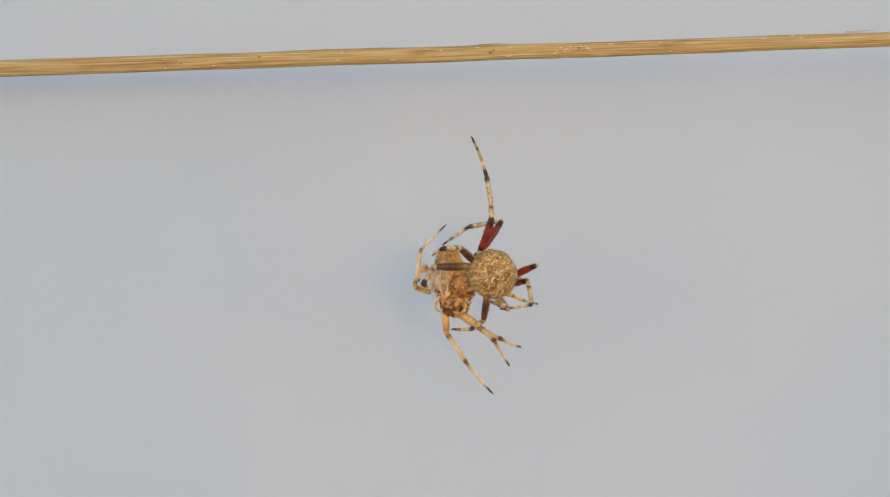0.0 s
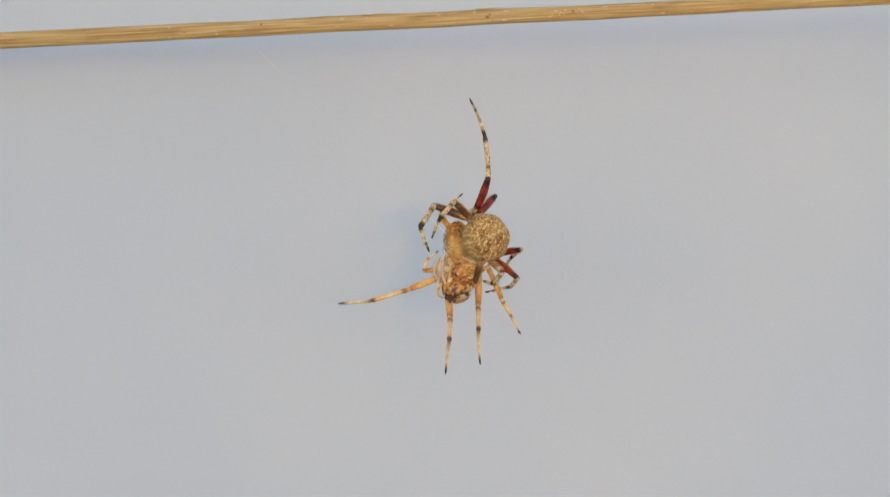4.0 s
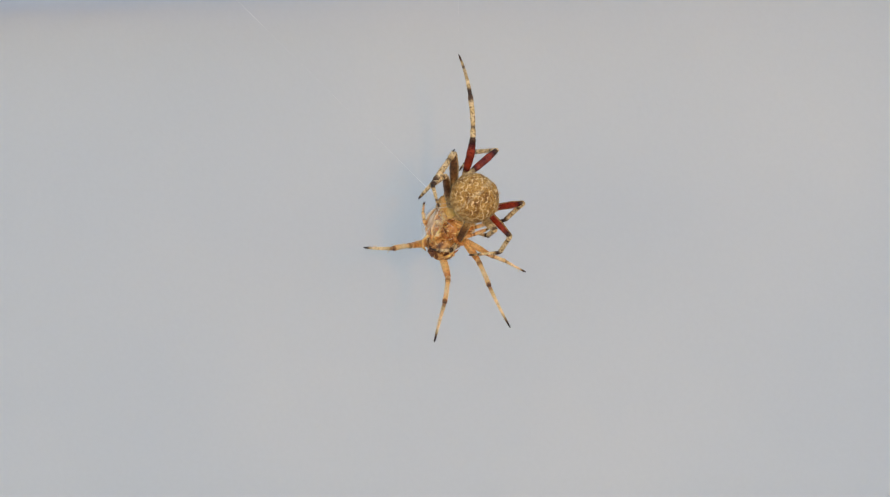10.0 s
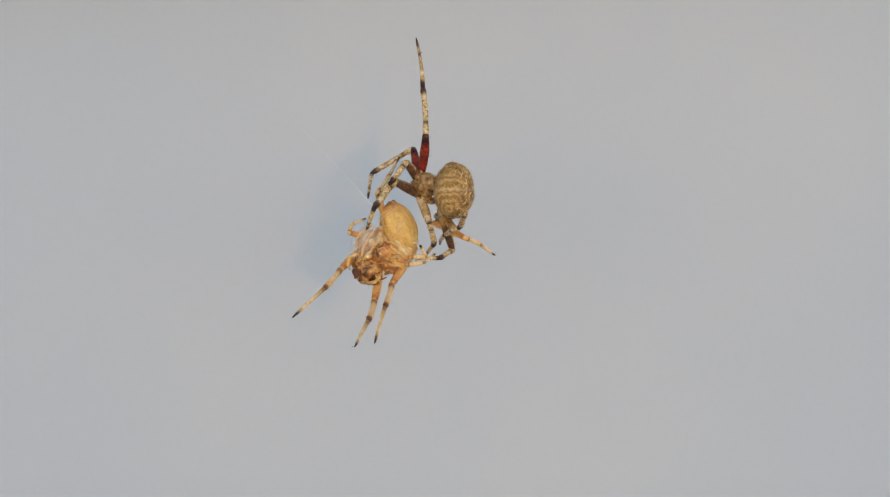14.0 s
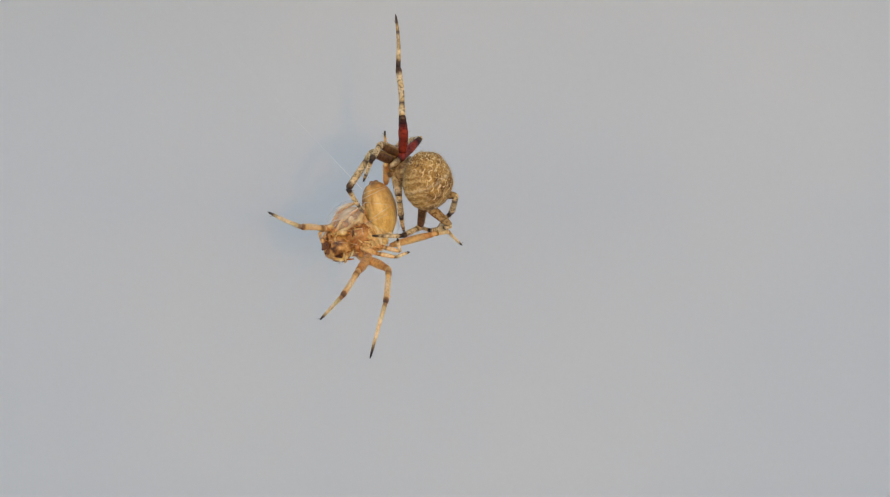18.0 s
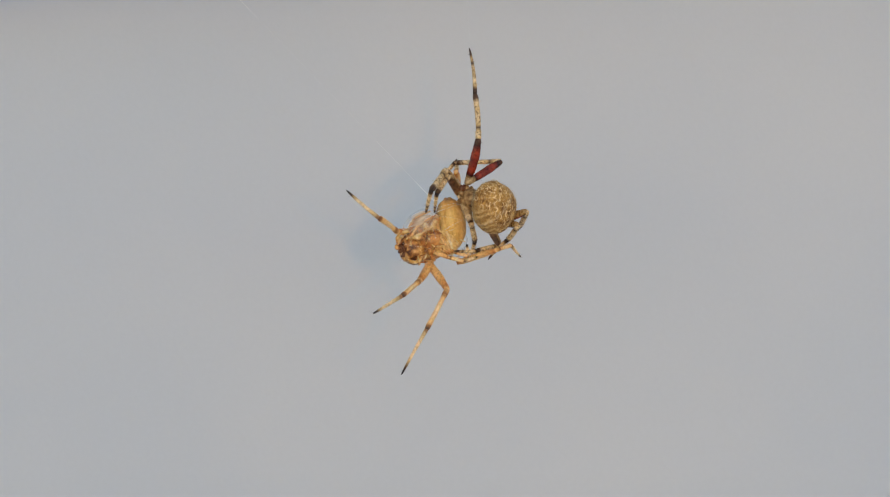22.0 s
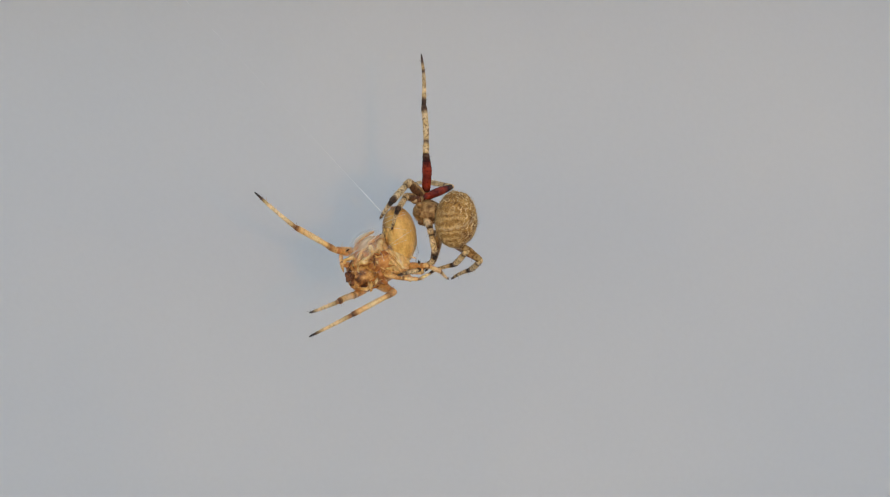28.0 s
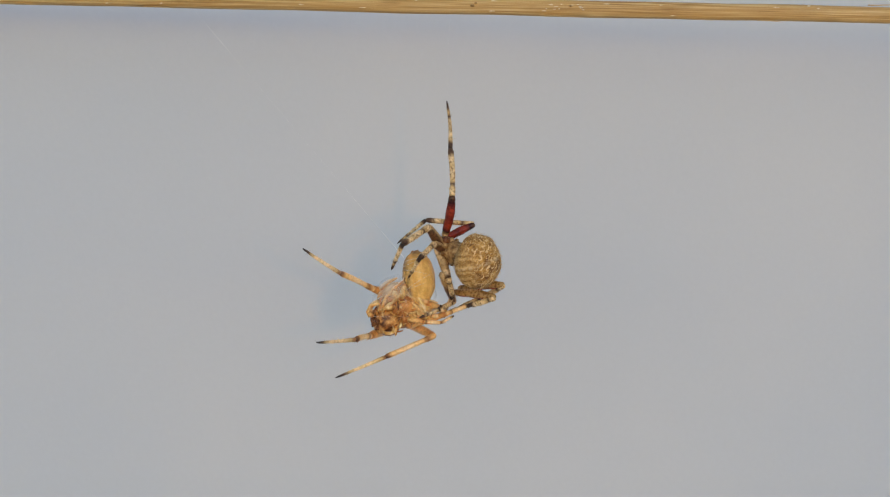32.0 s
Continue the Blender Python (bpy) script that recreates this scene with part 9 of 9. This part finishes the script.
    # thin legs pressed along the side that the silk is wound over
    for x0, z0, x1, z1, arch, mat in ((-3.1, 3.3, -2.7, -1.9, -0.9, M_COXA), (-2.1, 3.6, -1.7, -2.2, -0.7, M_PREY_FEMUR), (-1.2, 3.5, -2.3, -2.9, 0.5, M_FLAP), (-3.4, 1.4, -1.5, -2.6, -0.6, M_STERNUM)):
        bm = bmesh.new()
        pts = []
        for k in range(11):
            f = k / 10
            x, z = x0 + (x1 - x0) * f + arch * math.sin(math.pi * f), z0 + (z1 - z0) * f
            deep = max(0.03, 1 - (x / 4.3) ** 2 - (z / 4.2) ** 2)
            pts.append(Vector((x, -2.55 * math.sqrt(deep) - 0.25, z)) * MM)
        tube(bm, pts, [0.27 * f * MM for f in (0.5, 0.85, 1.0, 1.05, 0.95, 1.1, 0.95, 0.85, 0.9, 0.7, 0.3)], 10)
        fur(bm, rng, 26, 0.4, 0.012, Vector((-0.4, -0.3, -0.4)))
        part("bound_leg", bm, mat, root, "thin amber leg held down by silk")
    # hair tufts and torn skin over the breast; jaw-brown flakes paint in shaded crevices
    for i in range(38):
        x, z = rng.uniform(-2.8, 3.0), rng.uniform(-3.4, 3.0)
        deep = max(0.05, 1 - (x / 3.9) ** 2 - (z / 3.9) ** 2)
        p0 = Vector((x, -2.4 * math.sqrt(deep) - (0.5 if z < -1.4 else 0.2), z))
        way = Vector((rng.uniform(-1, 1), -0.35, rng.uniform(-1, 1))).normalized()
        L = rng.uniform(0.7, 1.7)
        bm = bmesh.new()
        mid = p0 + way * L * 0.5 + Vector((0, -0.15, 0))
        tube(bm, [p0 * MM, mid * MM, (p0 + way * L) * MM], [0.08 * MM, rng.uniform(0.09, 0.22) * MM, 0.03 * MM], 7)
        part("flake_and_crevice", bm, rng.choice((M_COXA, M_COXA, M_FLAP, M_STERNUM, M_STERNUM, M_PREY_CEPH, M_JAW)), root, "small torn flake of skin, the dark ones standing for shaded crevices")
    # silk over the body
    for i in range(4):
        bm = bmesh.new()
        a0, tilt, lift = rng.uniform(-1.3, 0.4), rng.uniform(-0.9, 0.9), rng.uniform(-2.2, 2.8)
        pts = []
        for k in range(13):
            a = a0 + 1.9 * k / 12
            x, yy = 3.55 * math.sin(a), -2.95 * math.cos(a)
            pts.append(Vector((x, yy, lift + tilt * x)) * MM)
        tube(bm, pts, [rng.uniform(0.006, 0.011) * MM] * 13, 5)
        part("silk_strand", bm, M_SILK, root, "fine white silk strand")
    for i in range(5):
        p0 = Vector((rng.uniform(-3.6, -1.5), -2.6, rng.uniform(1.5, 4.6)))
        p1 = Vector((rng.uniform(-3.9, -2.8), -2.2, rng.uniform(-4.0, 0.5)))
        bm = bmesh.new()
        tube(bm, [p0.lerp(p1, k / 5) * MM + Vector((0.25 * MM * math.sin(math.pi * k / 5), 0, 0)) for k in range(6)], [rng.uniform(0.012, 0.025) * MM] * 6, 5)
        part("silk_strand", bm, M_SILK, root, "loose white silk strand")
    bm = blob(3.7, 2.95, 3.9, lambda c: 1.0, 0.06, 9.9, 24, 32)
    bmesh.ops.delete(bm, geom=[v for v in bm.verts if v.co.y > -0.3 * MM or v.co.z < -2.4 * MM], context="VERTS")
    part("silk_sheet", bm, M_GAUZE, root, "thin torn gauze of white silk")
    # silk wound over one side of the breast
    bm = blob(2.7, 1.5, 3.5, lambda c: 1.0, 0.10, 17.3, 26, 34)
    bmesh.ops.delete(bm, geom=[v for v in bm.verts if v.co.y > 0.15 * MM], context="VERTS")
    part("silk_wrap", bm, M_WOUND, root, "whitish wound silk").matrix_basis = pose(-2.4 * MM, -1.6 * MM, 1.0 * MM, 0, 15, -40)
    return root, ab


SPIDER, SPIDER_ABDOMEN = predator()
CAUGHT, CAUGHT_ABDOMEN = prey()
RED_LEG, BROWN_LEG, STRAW_LEG = [(thigh, "straw shin ringed with black") for thigh in ("red shiny thigh", "dark brown thigh", "mottled straw thigh")]
PREDATOR_LEGS = []
for i, (leg, red) in enumerate(((PREDATOR_LEG_A, 1), (PREDATOR_LEG_B, 1), (PREDATOR_LEG_C, 0), (PREDATOR_LEG_D, 0), (PREDATOR_LEG_E, 1), (PREDATOR_LEG_F, 1), (PREDATOR_LEG_G, 0), (PREDATOR_LEG_H, 0))):
    mats = ((M_RED_FRONT if i > 3 else M_RED) if red else M_STRAW if i == 7 else M_DARK, M_TIBIA, M_META)
    PREDATOR_LEGS.append((leg, leg_parts(SPIDER, leg, 40 + i, mats, (1.12, 1.12, 1.36, 1.2, 1.12, 1.12, 1.15, 1.22)[i], RED_LEG if red else STRAW_LEG if i == 7 else BROWN_LEG, M_TROCHANTER, (0.03, 0.025, 0.03) if i == 0 else (0.03, 0.02, -0.03))))
PREY_LEGS = []
for i, leg in enumerate((PREY_LEG_A, PREY_LEG_B, PREY_LEG_C, PREY_LEG_D, PREY_LEG_E, PREY_LEG_F)):
    mats = (M_PREY_FEMUR, M_PREY_TIBIA, M_PREY_META)
    PREY_LEGS.append((leg, leg_parts(CAUGHT, leg, 70 + i, mats, (1.18, 1.18, 1.15, 0.95, 0.9, 0.8)[i], ("amber thigh", "pale shin with brown rings"))))


# ---- silk lines ----
def silk_line(name, length, radii, label):
    bm = bmesh.new()
    n = len(radii)
    tube(bm, [Vector((0, 0, length * i / (n - 1))) for i in range(n)], [r * MM for r in radii], 6)
    return tagged(new(name, mesh_of(name, bm, M_SILK)), label, "silk thread")


HOLD = silk_line("silk_thread", 0.0340, [0.0025] * 4, "hair-thin silk line from the stick to the raised leg")
HOLD.matrix_basis = along(ANCHOR, Vector((0, STICK_Y, ANCHOR.z + 16 * MM)), Vector((1, 0, 0)))
GUY = silk_line("silk_thread", 0.0640, [0.06, 0.09, 0.085, 0.03, 0.016, 0.015, 0.014, 0.010] + [0.004] * 17 + [0.014, 0.027, 0.027, 0.014, 0.005, 0.004], "slanting white silk line from the stick to the wrapped spider")
GUY_END = Vector((-46 * MM, STICK_Y + 3 * MM, ANCHOR.z + 15.5 * MM))


def guy_pose(t):
    end = prey_abdomen_pose(t) @ Vector((-1.8 * MM, -0.5 * MM, 3.2 * MM))
    return along(end, GUY_END, Vector((0, 1, 0)))


def motions():
    walk(SPIDER, [(t, predator_pose(t)) for t in TIMES])
    walk(SPIDER_ABDOMEN, [(t, predator_abdomen_pose(t)) for t in TIMES])
    walk(CAUGHT, [(t, prey_pose(t)) for t in TIMES])
    walk(CAUGHT_ABDOMEN, [(t, prey_pose(t).inverted() @ prey_abdomen_pose(t)) for t in TIMES])
    walk(GUY, [(t, guy_pose(t)) for t in TIMES])
    for legs, body in ((PREDATOR_LEGS, predator_pose), (PREY_LEGS, prey_pose)):
        for n, (leg, segments) in enumerate(legs):
            hunter = legs is PREDATOR_LEGS
            poses = []
            for t in TIMES:
                twist = 0
                if hunter and n == 0:
                    twist = -90  # the raised leg bows sideways
                elif hunter and n in (4, 5):
                    twist = 100 * min(max((t - 12.5) / 1.5, 0), 1)  # the hind legs roll over at the turn
                poses.append((t, body(t).inverted(), leg_poses(leg, t, twist)))
            for k, ob in enumerate(segments):
                walk(ob, [(t, inv @ ps[k]) for t, inv, ps in poses])


motions()
